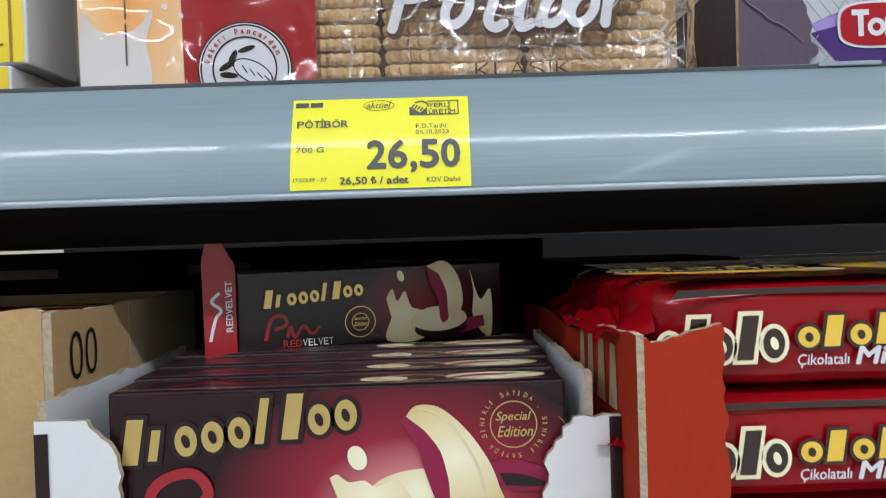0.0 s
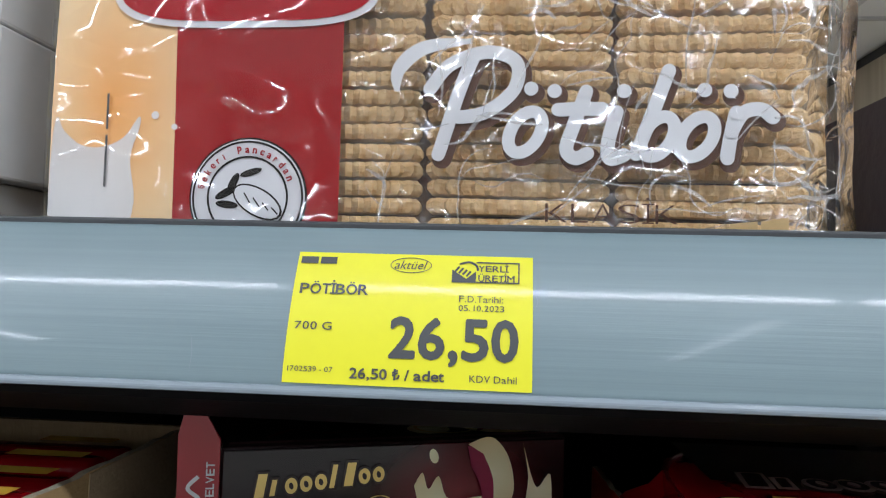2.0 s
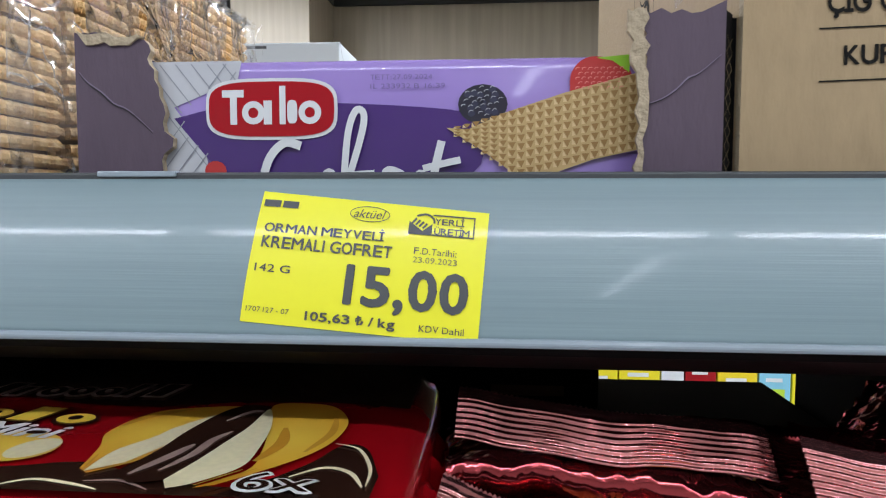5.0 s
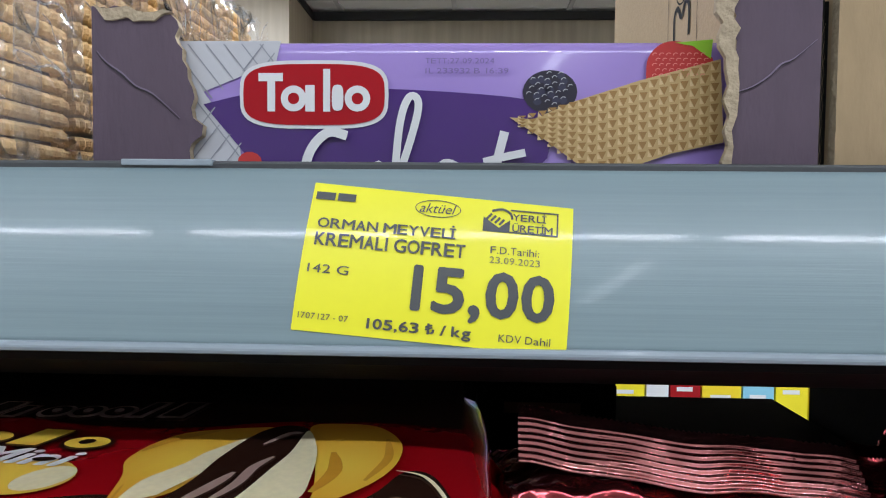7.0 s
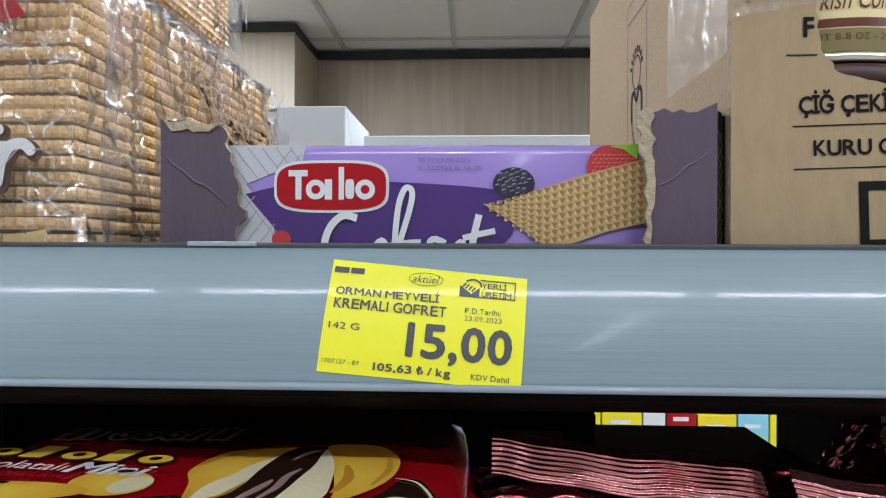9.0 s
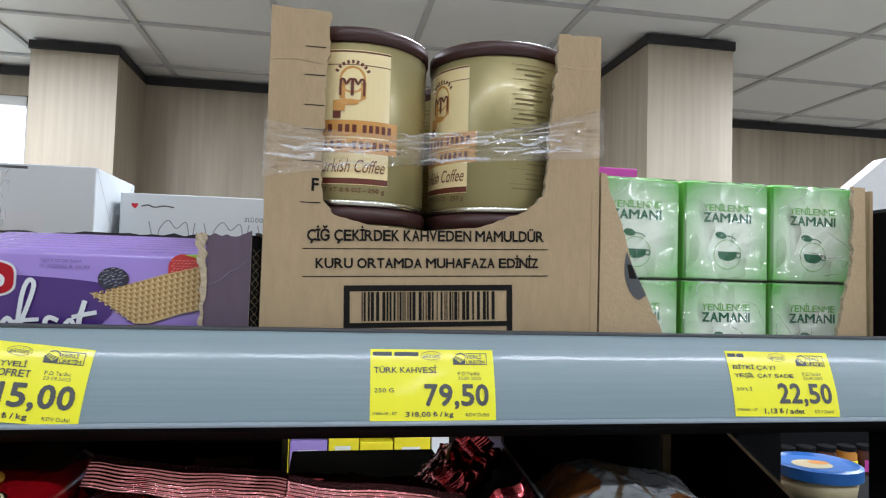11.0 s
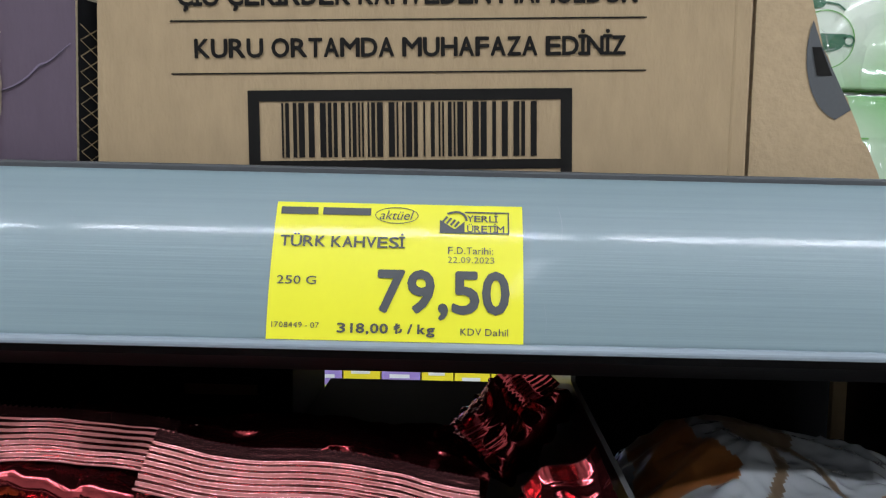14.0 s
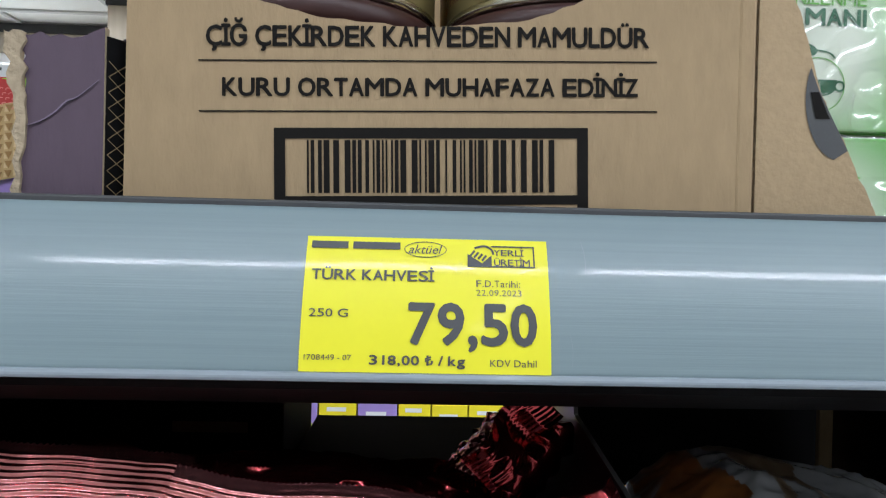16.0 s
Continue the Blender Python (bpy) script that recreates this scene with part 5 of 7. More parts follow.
    ink("emblem_foot", flat([(-0.0115, 0.0535), (-0.0115, 0.058), (-0.0065, 0.058), (-0.0065, 0.0535)]), CANBROWN, 3)
    ink("weight_lettering", lettering("NET WT 8.8 OZ - 250 g", -0.022, 0.0075, 0.044, 0.0036), CANBROWN, 1)
    rng = random.Random(8)
    for i in range(26):
        z = 0.0955 - 0.0032 * i
        x0 = 0.052 + (rng.uniform(0, .012) if i % 3 else 0.0)
        ink("note_bar", strip(x0, x0 + (rng.uniform(0.012, 0.022) if i % 3 else 0.034), z, z + (0.0009 if i % 3 else 0.0003), 6), CANNOTE, 1)
        ink("note_bar", strip(-0.070 + (rng.uniform(0, .006) if i % 3 else 0), -0.044, z, z + (0.0009 if i % 3 else 0.0003), 6), CANNOTE, 1)
    return t


tin = coffee_tin()
tin.matrix_world = pose(0.4580, 0.0755, SHELF_Z + 0.1135, 0, 0, -5)
for x, y, z, rz in ((0.5570, 0.0755, SHELF_Z + 0.1135, -66), (0.4580, 0.0755, SHELF_Z + 0.002, 15), (0.5570, 0.0755, SHELF_Z + 0.002, -70), (0.4580, 0.1755, SHELF_Z + 0.1135, 60), (0.5570, 0.1755, SHELF_Z + 0.1135, 20),
                    (0.4580, 0.1755, SHELF_Z + 0.002, 0), (0.5570, 0.1755, SHELF_Z + 0.002, 0), (0.4580, 0.2755, SHELF_Z + 0.002, 0), (0.5570, 0.2755, SHELF_Z + 0.002, 0)):
    copy_thing(tin, pose(x, y, z, 0, 0, rz))

carton = thing("coffee_carton", (0, 0, 0), "torn-open kraft carton of coffee tins with black print and barcode", "carton")
cut = [(BX0, SHELF_Z + .001), (BX0, 1.700)] + torn((BX0, 1.700), (0.4400, 1.6985), 6, 0.0006, 41) + torn((0.4400, 1.6985), (0.4372, 1.604), 26, 0.0011, 42)
cut += torn((0.4372, 1.604), (0.4385, 1.586), 6, 0.001, 43) + torn((0.4385, 1.586), (0.4455, 1.577), 5, 0.0008, 44) + torn((0.4455, 1.577), (0.470, 1.5715), 7, 0.0005, 45) + torn((0.470, 1.5715), (0.500, 1.5695), 7, 0.0005, 46)
cut += torn((0.500, 1.5695), (0.535, 1.5735), 8, 0.0005, 47) + torn((0.535, 1.5735), (0.561, 1.5835), 7, 0.0005, 48) + torn((0.561, 1.5835), (0.5745, 1.5945), 5, 0.0012, 49) + torn((0.5745, 1.5945), (0.5760, 1.607), 4, 0.0012, 50)
cut += torn((0.5760, 1.607), (0.5830, 1.6985), 26, 0.0012, 51) + torn((0.5830, 1.6985), (BX1, 1.6985), 6, 0.0006, 52) + [(BX1, 1.6985), (BX1, SHELF_Z + .001)]
HOST[carton.name] = part("front_wall", prism(cut, BY, BY + 0.004), [KRAFT, TORN], carton, "kraft board with a torn opening")
part("corner_fold", box(0.6055, 0.6115, BY - 0.0004, BY + 0.004, SHELF_Z + .001, 1.6, 0.001), KRAFT, carton)
part("side_wall", box(BX1 - 0.004, BX1, BY + 0.004, 0.335, SHELF_Z + .001, 1.700, 0.0008), KRAFT, carton)
left = [(BY + 0.004, SHELF_Z + .001), (BY + 0.004, 1.700), (0.139, 1.704)] + torn((0.139, 1.704), (0.140, 1.674), 4, 0.0006, 61) + torn((0.140, 1.674), (0.206, 1.676), 12, 0.0010, 62) + torn((0.206, 1.676), (0.2075, 1.705), 4, 0.0006, 63) + [(0.2075, 1.706), (0.333, 1.706), (0.335, SHELF_Z + .001)]
part("side_wall", prism(left, 0, 0.004), [KRAFTPALE, TORN], carton, at=pose(BX0 + 0.004, 0, 0, 0, 0, 90))
part("back_wall", box(BX0 + .004, BX1 - .004, 0.331, 0.335, SHELF_Z + .001, 1.704, 0.0008), KRAFT, carton)
part("carton_floor", box(BX0 + .004, BX1 - .004, BY + .004, 0.331, SHELF_Z + 0.0003, SHELF_Z + 0.0018), KRAFT, carton)
K = FRONT(0, BY - 0.0001, 0)
# the print stands a little askew on the board
KP = K @ Matrix.Translation((0.4285, 1.5400, 0)) @ pose(0, 0, 0, 0, 0, 1.75) @ Matrix.Translation((-0.4285, -1.5400, 0))
printed(carton, KP, [
    ("lettering", lettering("ÇİĞ ÇEKİRDEK KAHVEDEN MAMULDÜR", 0.4310, 1.5594, 0.1448, 0.0108, 0.026), BLACKINK, 1),
    ("rule", rect(0.4285, 1.5562, 0.5785, 1.5567), BLACKINK, 1),
    ("lettering", lettering("KURU ORTAMDA MUHAFAZA EDİNİZ", 0.4360, 1.5448, 0.1360, 0.0082, 0.026), BLACKINK, 1),
    ("rule", rect(0.4285, 1.5398, 0.5785, 1.5403), BLACKINK, 1),
    ("barcode_frame", rect(0.4524, 1.500, 0.4560, 1.5347), BLACKINK, 1), ("barcode_frame", rect(0.5516, 1.500, 0.5552, 1.5347), BLACKINK, 1),
    ("barcode_frame", rect(0.4560, 1.5312, 0.5516, 1.5347), BLACKINK, 1), ("barcode_frame", rect(0.4560, 1.5095, 0.5516, 1.5125), BLACKINK, 1)])
printed(carton, K, [("lettering", lettering("F", 0.4318, 1.5905, 0.0042, 0.0078, 0.03), BLACKINK, 1)])
rng = random.Random(14)
bars, x = [], 0.4630
while x < 0.5435:
    w = rng.choice((0.0006, 0.0006, 0.0012, 0.0019))
    bars.append(flat(rect(x, 1.5135, x + w, 1.5307)))
    x += w + rng.choice((0.0006, 0.0006, 0.0012, 0.0018))
printed(carton, KP, [("barcode_bar", bar, BLACKINK, 1) for bar in bars])
printed(carton, K, [("scale_tick", rect(0.4255, z, 0.4372, z + 0.0005), BLACKINK, 1) for z in (1.5835, 1.608, 1.627, 1.6415, 1.6595, 1.6765)])
S = pose(BX0 - 0.0001, 0, 0, 90, 0, -90)
side_ink = []
for z in (1.548, 1.6635, 1.652):
    side_ink.append(("side_rule", rect(-0.193, z, -0.146, z + 0.0005), BLACKINK, 1))
for y in (0.146, 0.193):
    side_ink.append(("side_rule", rect(-y - 0.0003, 1.548, -y + 0.0003, 1.6635), BLACKINK, 1))
side_ink += [("side_mark", ring(-0.170, 1.617, 0.0095, 0.0105), BLACKINK, 1), ("side_mark", stroke([(-0.182, 1.588), (-0.182, 1.603), (-0.176, 1.606), (-0.170, 1.600), (-0.164, 1.606), (-0.158, 1.603), (-0.158, 1.588)], 0.003, 3), BLACKINK, 1),
             ("side_mark", stroke([(-0.182, 1.588), (-0.176, 1.576), (-0.166, 1.570), (-0.158, 1.578)], 0.001), BLACKINK, 1), ("side_mark", stroke([(-0.186, 1.562), (-0.172, 1.568), (-0.160, 1.560)], 0.001), BLACKINK, 1)]
side_ink += [("side_mark", stroke([(-0.170 + 0.012 * math.cos(radians(20 + 20 * i)), 1.617 + 0.012 * math.sin(radians(20 + 20 * i))), (-0.170 + 0.016 * math.cos(radians(20 + 20 * i)), 1.617 + 0.016 * math.sin(radians(20 + 20 * i)))], 0.0025, 0), BLACKINK, 1) for i in range(8)]
printed(carton, S, side_ink)
part("crease", stroke([(0.4055, 1.668), (0.42, 1.6688), (0.4365, 1.667)], 0.0006), KRAFTPALE, carton, at=FRONT(0, BY - 0.0003, 0))
part("crease", stroke([(0.5825, 1.678), (0.595, 1.677), (0.610, 1.678)], 0.0006), KRAFTPALE, carton, at=FRONT(0, BY - 0.0003, 0))

band = thing("stretch_film", (0, 0, 0), "creased clear stretch film strapped round the coffee carton", "plastic film")
bm = bmesh.new()
cols = []
for i in range(121):
    f = i / 120
    x = BX0 - 0.0015 + (BX1 - BX0 + 0.003) * f
    mid = 1.6140 + 0.022 * f - 0.006 * math.sin(math.pi * f)
    half = 0.0175 - 0.0085 * math.sin(math.pi * f) ** 0.7
    col = []
    for j in range(15):
        v = j / 14 * 2 - 1
        fold = 0.0011 * math.sin(9 * v + 5 * f) + 0.0016 * noise.noise(Vector((f * 9, v * 3.5, 2.2))) + 0.0010 * abs(noise.noise(Vector((f * 26, v * 7, 7))))
        col.append(bm.verts.new((x, BY - 0.0022 - 0.0012 * math.sin(math.pi * f) + fold - 0.001, mid + half * v + 0.001 * noise.noise(Vector((f * 12, v * 2, 1))))))
    cols.append(col)
for a, b in zip(cols, cols[1:]):
    for j in range(14):
        bm.faces.new((a[j], b[j], b[j + 1], a[j + 1]))
part("front_band", bm, TAPE, band, smooth=True)
# milky strokes painted as the highlights along the band's folds
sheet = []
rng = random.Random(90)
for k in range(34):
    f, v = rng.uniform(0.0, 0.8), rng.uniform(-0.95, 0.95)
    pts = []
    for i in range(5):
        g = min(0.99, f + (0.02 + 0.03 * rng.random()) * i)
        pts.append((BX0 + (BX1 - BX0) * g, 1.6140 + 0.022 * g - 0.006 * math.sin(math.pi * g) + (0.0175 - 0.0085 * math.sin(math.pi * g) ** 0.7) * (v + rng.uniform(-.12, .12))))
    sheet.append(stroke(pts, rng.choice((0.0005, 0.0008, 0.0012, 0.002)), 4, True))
part("band_glints", join(*sheet), GLINT, band, "folds in the film with painted white glints", at=FRONT(0, BY - 0.0075, 0))["kind"] = "stuff"
part("side_band", side_sheet(BY, 0.10, 1.585, 1.632, BX0 - 0.0016, 16, 10, 0.0003, 4.4), TAPESIDE, band, smooth=True)

# ---- tea carton and tea boxes ----


def tea_box(x, z, seed):
    b = thing("tea_box", (x, 0.0530, z), "green and white tea box under clear shrink wrap", "tea box", "green tea boxes")
    w, h = 0.0640, 0.0690
    o = (w / 2, 0.0, h * 0.47)
    part("front_face", box(-w / 2 + 0.0005, w / 2 - 0.0005, -0.0002, 0.004, -h * 0.47 + 0.0005, h * 0.53 - 0.0005, 0.0008), TEA, b, at=pose(*o))
    HOST[b.name] = part("body", box(0, w, 0.003, 0.11, 0, h, 0.0012), TEASIDE, b)
    M = FRONT(0, -0.0003, 0)
    ring_c = (w / 2, h * 0.26)
    printed(b, M, [("lettering", lettering("YENİLENME", 0.0135, 0.0485, 0.037, 0.0065, 0.01), TEASIDE, 1), ("lettering", lettering("ZAMANI", 0.0135, 0.0405, 0.037, 0.0068, 0.03), TEAGREEN, 1),
                   ("cup_ring", ring(*ring_c, 0.0102, 0.0106), TEASIDE, 1), ("cup_print", smooth_line([(w / 2 - 0.0075, h * 0.29), (w / 2 - 0.006, h * 0.22), (w / 2, h * 0.195), (w / 2 + 0.006, h * 0.22), (w / 2 + 0.0075, h * 0.29)], 4), TEAGREEN, 1),
                   ("cup_handle", ring(w / 2 + 0.0085, h * 0.255, 0.0014, 0.0022, 14), TEAGREEN, 1), ("leaf_print", ellipse(w / 2 - 0.005, h * 0.455, 0.0045, 0.0024, 16, -0.2), TEAGREEN, 1),
                   ("leaf_stem", stroke([(w / 2 - 0.001, h * 0.452), (w / 2 + 0.004, h * 0.44), (w / 2 + 0.0065, h * 0.41)], 0.0006), TEAGREEN, 1)])
    part("shrink_wrap", film_sheet(0, w, 0, h, -0.0012, 16, 16, 0.0006, seed, 45, 0.0015), FILM, b, smooth=True)
    part("wrap_glints", creases(0.002, w - 0.002, 0.002, h - 0.001, 6, seed + 60, 1.5), GLINT, b, at=M @ Matrix.Translation((0, 0, 0.0022)))["kind"] = "stuff"
    part("shrink_wrap_top", box(0.001, w - 0.001, 0.002, 0.11, h + 0.0004, h + 0.0009), FILM, b)
    return b


for r in range(2):
    for c in range(3):
        tea_box((0.6195, 0.6885, 0.7565)[c] + 0.0006 * r, SHELF_Z + 0.0055 + 0.0702 * r + 0.0003 * c, 3 * r + c)
tc = thing("tea_carton", (0, 0, 0), "torn-open kraft carton holding green tea boxes", "carton")
CX0, CX1, CY = 0.6135, 0.8290, 0.0234
lt = [(CX0, SHELF_Z + .001), (CX0, 1.6120), (0.6175, 1.6110)] + torn((0.6175, 1.611), (0.6195, 1.600), 4, 0.0006, 71) + torn((0.6195, 1.600), (0.6285, 1.5780), 8, 0.0005, 72) + torn((0.6285, 1.578), (0.6355, 1.5530), 8, 0.0005, 73) + torn((0.6355, 1.553), (0.6450, 1.5350), 7, 0.0006, 74) + torn((0.645, 1.535), (0.6580, 1.5080), 8, 0.0006, 75)
lt += [(0.668, 1.488), (0.772, 1.488)] + torn((0.7840, 1.508), (0.7890, 1.532), 7, 0.0010, 76) + torn((0.789, 1.532), (0.7965, 1.560), 8, 0.0010, 77) + torn((0.7965, 1.560), (0.7965, 1.6125), 12, 0.0012, 78) + torn((0.7965, 1.6125), (0.806, 1.6125), 4, 0.0012, 79) + [(0.806, 1.6120), (0.8075, SHELF_Z + .001)]
part("front_wall", prism(lt, CY, CY + 0.003), [KRAFTPALE, TORN], tc, "kraft board torn into a wide opening")
part("side_wall", box(CX0, CX0 + 0.003, CY + 0.003, 0.20, SHELF_Z + .001, 1.610, 0.0006), KRAFT, tc)
part("side_wall", box(0.8205, 0.8235, CY + 0.012, 0.20, SHELF_Z + .001, 1.612, 0.0006), KRAFT, tc)
part("carton_floor", box(CX0 + .003, 0.8205, CY + .003, 0.2, SHELF_Z + .0005, SHELF_Z + .0035), KRAFT, tc)
arc = [(0.6425 + 0.0125 * math.cos(a), 1.5515 + 0.021 * math.sin(a)) for a in [radians(110 + 10 * k) for k in range(16)]]
printed(tc, FRONT(0, CY - 0.0001, 0), [("round_mark", [p for p in arc if p[0] < 0.637 + (1.553 - p[1]) * 0.45] + [(0.6452, 1.534), (0.6345, 1.5545)], INK, 1),
                                    ("round_mark_core", [(0.6345, 1.5535), (0.6315, 1.5535), (0.6335, 1.5445), (0.6385, 1.5445)], BLACKINK, 2)])
pk = thing("magenta_box", (0.628, 0.168, 1.612), "magenta cardboard box standing behind the tea", "carton")
pk.location = (0.632, 0.205, SHELF_Z)
part("body", box(0, 0.095, 0, 0.06, 0, 0.1800, 0.0015), PINK, pk)
printed(pk, FRONT(0, 0, 0), [("mark_stroke", stroke([(0.008, 0.171), (0.014, 0.175), (0.018, 0.170), (0.026, 0.175), (0.034, 0.170), (0.043, 0.175)], 0.0022), SILVERINK, 1)])
wb = thing("white_carton", (0.93, 0.20, SHELF_Z), "large plain white carton under loose clear wrap", "carton")
part("body", box(0, 0.3, 0.02, 0.25, 0, 0.150, 0.002), WHITEBOARD, wb)
bm = prism([(0.0, 0.12), (0.0, 0.158), (0.06, 0.205), (0.3, 0.215), (0.3, 0.12)], 0.0, 0.016)
part("open_flap", bm, [WHITEBOARD, WHITEBOARD], wb)
part("loose_wrap", film_sheet(-0.035, 0.02, 0.08, 0.165, -0.004, 14, 14, 0.006, 6.2), FILMSIDE, wb, smooth=True)

# ---- glassware cartons at the back of the upper shelf ----
g1 = thing("glassware_carton", (0.014, 0.47, SHELF_Z), "pale carton of glass mugs with folded end flaps", "carton", "glassware cartons")
part("body", box(0, 0.155, 0, 0.16, 0.0, 0.193, 0.0015), GLASSBOX, g1)
part("fold_line", join(stroke([(0, 0.193), (0.07, 0.12), (0.155, 0.193)], 0.0012, 0), stroke([(0.07, 0.12), (0.07, 0.0)], 0.001, 0)), GREYPRINT, g1, at=pose(0.1553, 0, 0, 90, 0, 90))
printed(g1, FRONT(0, 0, 0), [("lettering", lettering("CAM", 0.100, 0.090, 0.024, 0.010, 0.01), INK, 1), ("lettering", lettering("KUPASI", 0.092, 0.076, 0.040, 0.010, 0.01), INK, 1),
                             ("rule", rect(0.128, 0.076, 0.1287, 0.100), INK, 1), ("label_bar", rect(0.03, 0.187, 0.08, 0.190), INK, 1), ("label_panel", rect(0.055, 0.115, 0.10, 0.135), SILVERINK, 1)])
g2 = thing("glassware_carton", (0.178, 0.535, SHELF_Z), "pale carton of three glass dessert bowls with a red heart", "carton", "glassware cartons")
part("body", box(0, 0.262, 0, 0.10, 0.0, 0.172, 0.0015), GLASSBOX, g2)
heart = [(0.018 + 0.0042 * (math.sin(a) ** 3), 0.156 + 0.0042 * (0.81 * math.cos(a) - 0.31 * math.cos(2 * a) - 0.12 * math.cos(3 * a))) for a in [2 * math.pi * i / 26 for i in range(26)]]
items = [("heart_print", heart, HEART, 1), ("script_bar", stroke([(0.026, 0.155), (0.034, 0.157), (0.042, 0.1545), (0.054, 0.1565), (0.066, 0.155)], 0.0016), INK, 1),
         ("lettering", lettering("3'LÜ DONDURMA/TATLI KASESİ", 0.155, 0.140, 0.092, 0.0075, 0.01), INK, 1), ("lettering", lettering("CAM", 0.233, 0.1515, 0.014, 0.0065, 0.01), INK, 1)]
for k in range(3):
    x = 0.036 + 0.068 * k
    items += [("bowl_line", stroke([(x, 0.136), (x + 0.008, 0.108), (x + 0.014, 0.128), (x + 0.024, 0.138), (x + 0.034, 0.128), (x + 0.046, 0.136), (x + 0.052, 0.108), (x + 0.057, 0.136)], 0.0014), GREYLINE, 2)]
printed(g2, FRONT(0, 0, 0), items)
g3 = thing("glassware_carton", (0.448, 0.53, SHELF_Z), "pale carton of glassware with a small fruit picture", "carton", "glassware cartons")
part("body", box(0, 0.13, 0, 0.11, 0.0, 0.163, 0.0015), GLASSBOX, g3)
printed(g3, FRONT(0, 0, 0), [("fruit_print", ellipse(0.03, 0.126, 0.012, 0.005, 16), LEAF, 1), ("fruit_print", ellipse(0.022, 0.128, 0.005, 0.004, 12), ORANGE, 2), ("label_bar", rect(0.012, 0.15, 0.045, 0.153), INK, 1)])

# ---- lower shelf: cookies ----


def cookie_print(parent, M, x, y, s, layer=2):
    """A split cream cookie with splashes, printed; x, y its centre, s its scale."""
    def sc(pts):
        return [(x + s * a, y + s * b) for a, b in pts]
    printed(parent, M, [
        ("splash_print", sc(smooth_line([(-0.034, 0.008), (-0.030, 0.014), (-0.027, 0.006), (-0.022, 0.012), (-0.018, 0.002), (-0.010, -0.002), (-0.010, -0.018), (-0.034, -0.018), (-0.031, -0.004)], 4)), IVORY, layer),
        ("drop_print", sc(ellipse(-0.0245, 0.0215, 0.0022, 0.0036, 14, 0.3)), IVORY, layer),
        ("cookie_print", sc(ellipse(0.0, -0.008, 0.019, 0.0095, 24)), IVORY, layer + 1),
        ("cookie_cake", sc(ellipse(0.001, -0.0125, 0.0175, 0.0065, 24)), BOXDARK, layer + 2),
        ("cookie_print", sc(ellipse(0.0, -0.0065, 0.0185, 0.0078, 24)), IVORY, layer + 3),
        ("cookie_cake", sc(smooth_line([(-0.008, 0.026), (0.000, 0.024), (0.005, 0.010), (0.006, -0.006), (0.001, -0.008), (-0.001, 0.006), (-0.006, 0.016)], 5)), CAKEPINK, layer + 4),
        ("cookie_print", sc(smooth_line([(-0.008, 0.027), (0.004, 0.030), (0.013, 0.020), (0.016, 0.004), (0.011, -0.006), (0.006, -0.004), (0.005, 0.010), (0.000, 0.022)], 5)), IVORY, layer + 5),
        ("splash_print", sc(smooth_line([(0.021, 0.026), (0.024, 0.010), (0.023, -0.006), (0.030, -0.018), (0.036, -0.018), (0.036, 0.010), (0.029, 0.004), (0.025, 0.012)], 4)), IVORY, layer + 1),
        ("slice_print", sc([(0.012, -0.008), (0.030, -0.006), (0.031, -0.013), (0.014, -0.017)]), CAKEPINK, layer + 2)])


def name_blocks(parent, M, x, y, w, h, n, mat, layer, rise=0.0, outline=None):
    """A maker's name as a run of plain blocks."""
    for i in range(n):
        x0, y0, step = x + w * i / n, y + rise * i / n, w / n
        kind = "TiooolToo"[i % 9] if n > 5 else "oToTo"[i]
        tall = h if kind in "Tl" else h * 0.68
        wide = step * (0.62 if kind == "T" else 0.34 if kind in "il" else 0.84)
        lean = tall * 0.16

        def bar(grow):
            return [(x0 - grow, y0 - grow), (x0 + wide + grow, y0 - grow), (x0 + wide + lean + grow, y0 + tall + grow), (x0 + lean - grow, y0 + tall + grow)]
        cx, cy, r = x0 + step * 0.44, y0 + h * 0.34, h * 0.34
        if outline:
            printed(parent, M, [("name_outline", bar(h * 0.1) if kind != "o" else ellipse(cx, cy, step * 0.42 + h * 0.1, r + h * 0.1, 20), outline, layer - 1)])
        printed(parent, M, [("name_block", bar(0) if kind != "o" else ellipse(cx, cy, step * 0.42, r, 20), mat, layer)])
        if kind == "o":
            printed(parent, M, [("name_eye", ellipse(cx, cy, step * 0.15, r * 0.45, 14, 0.3), outline or mat, layer + 1)])


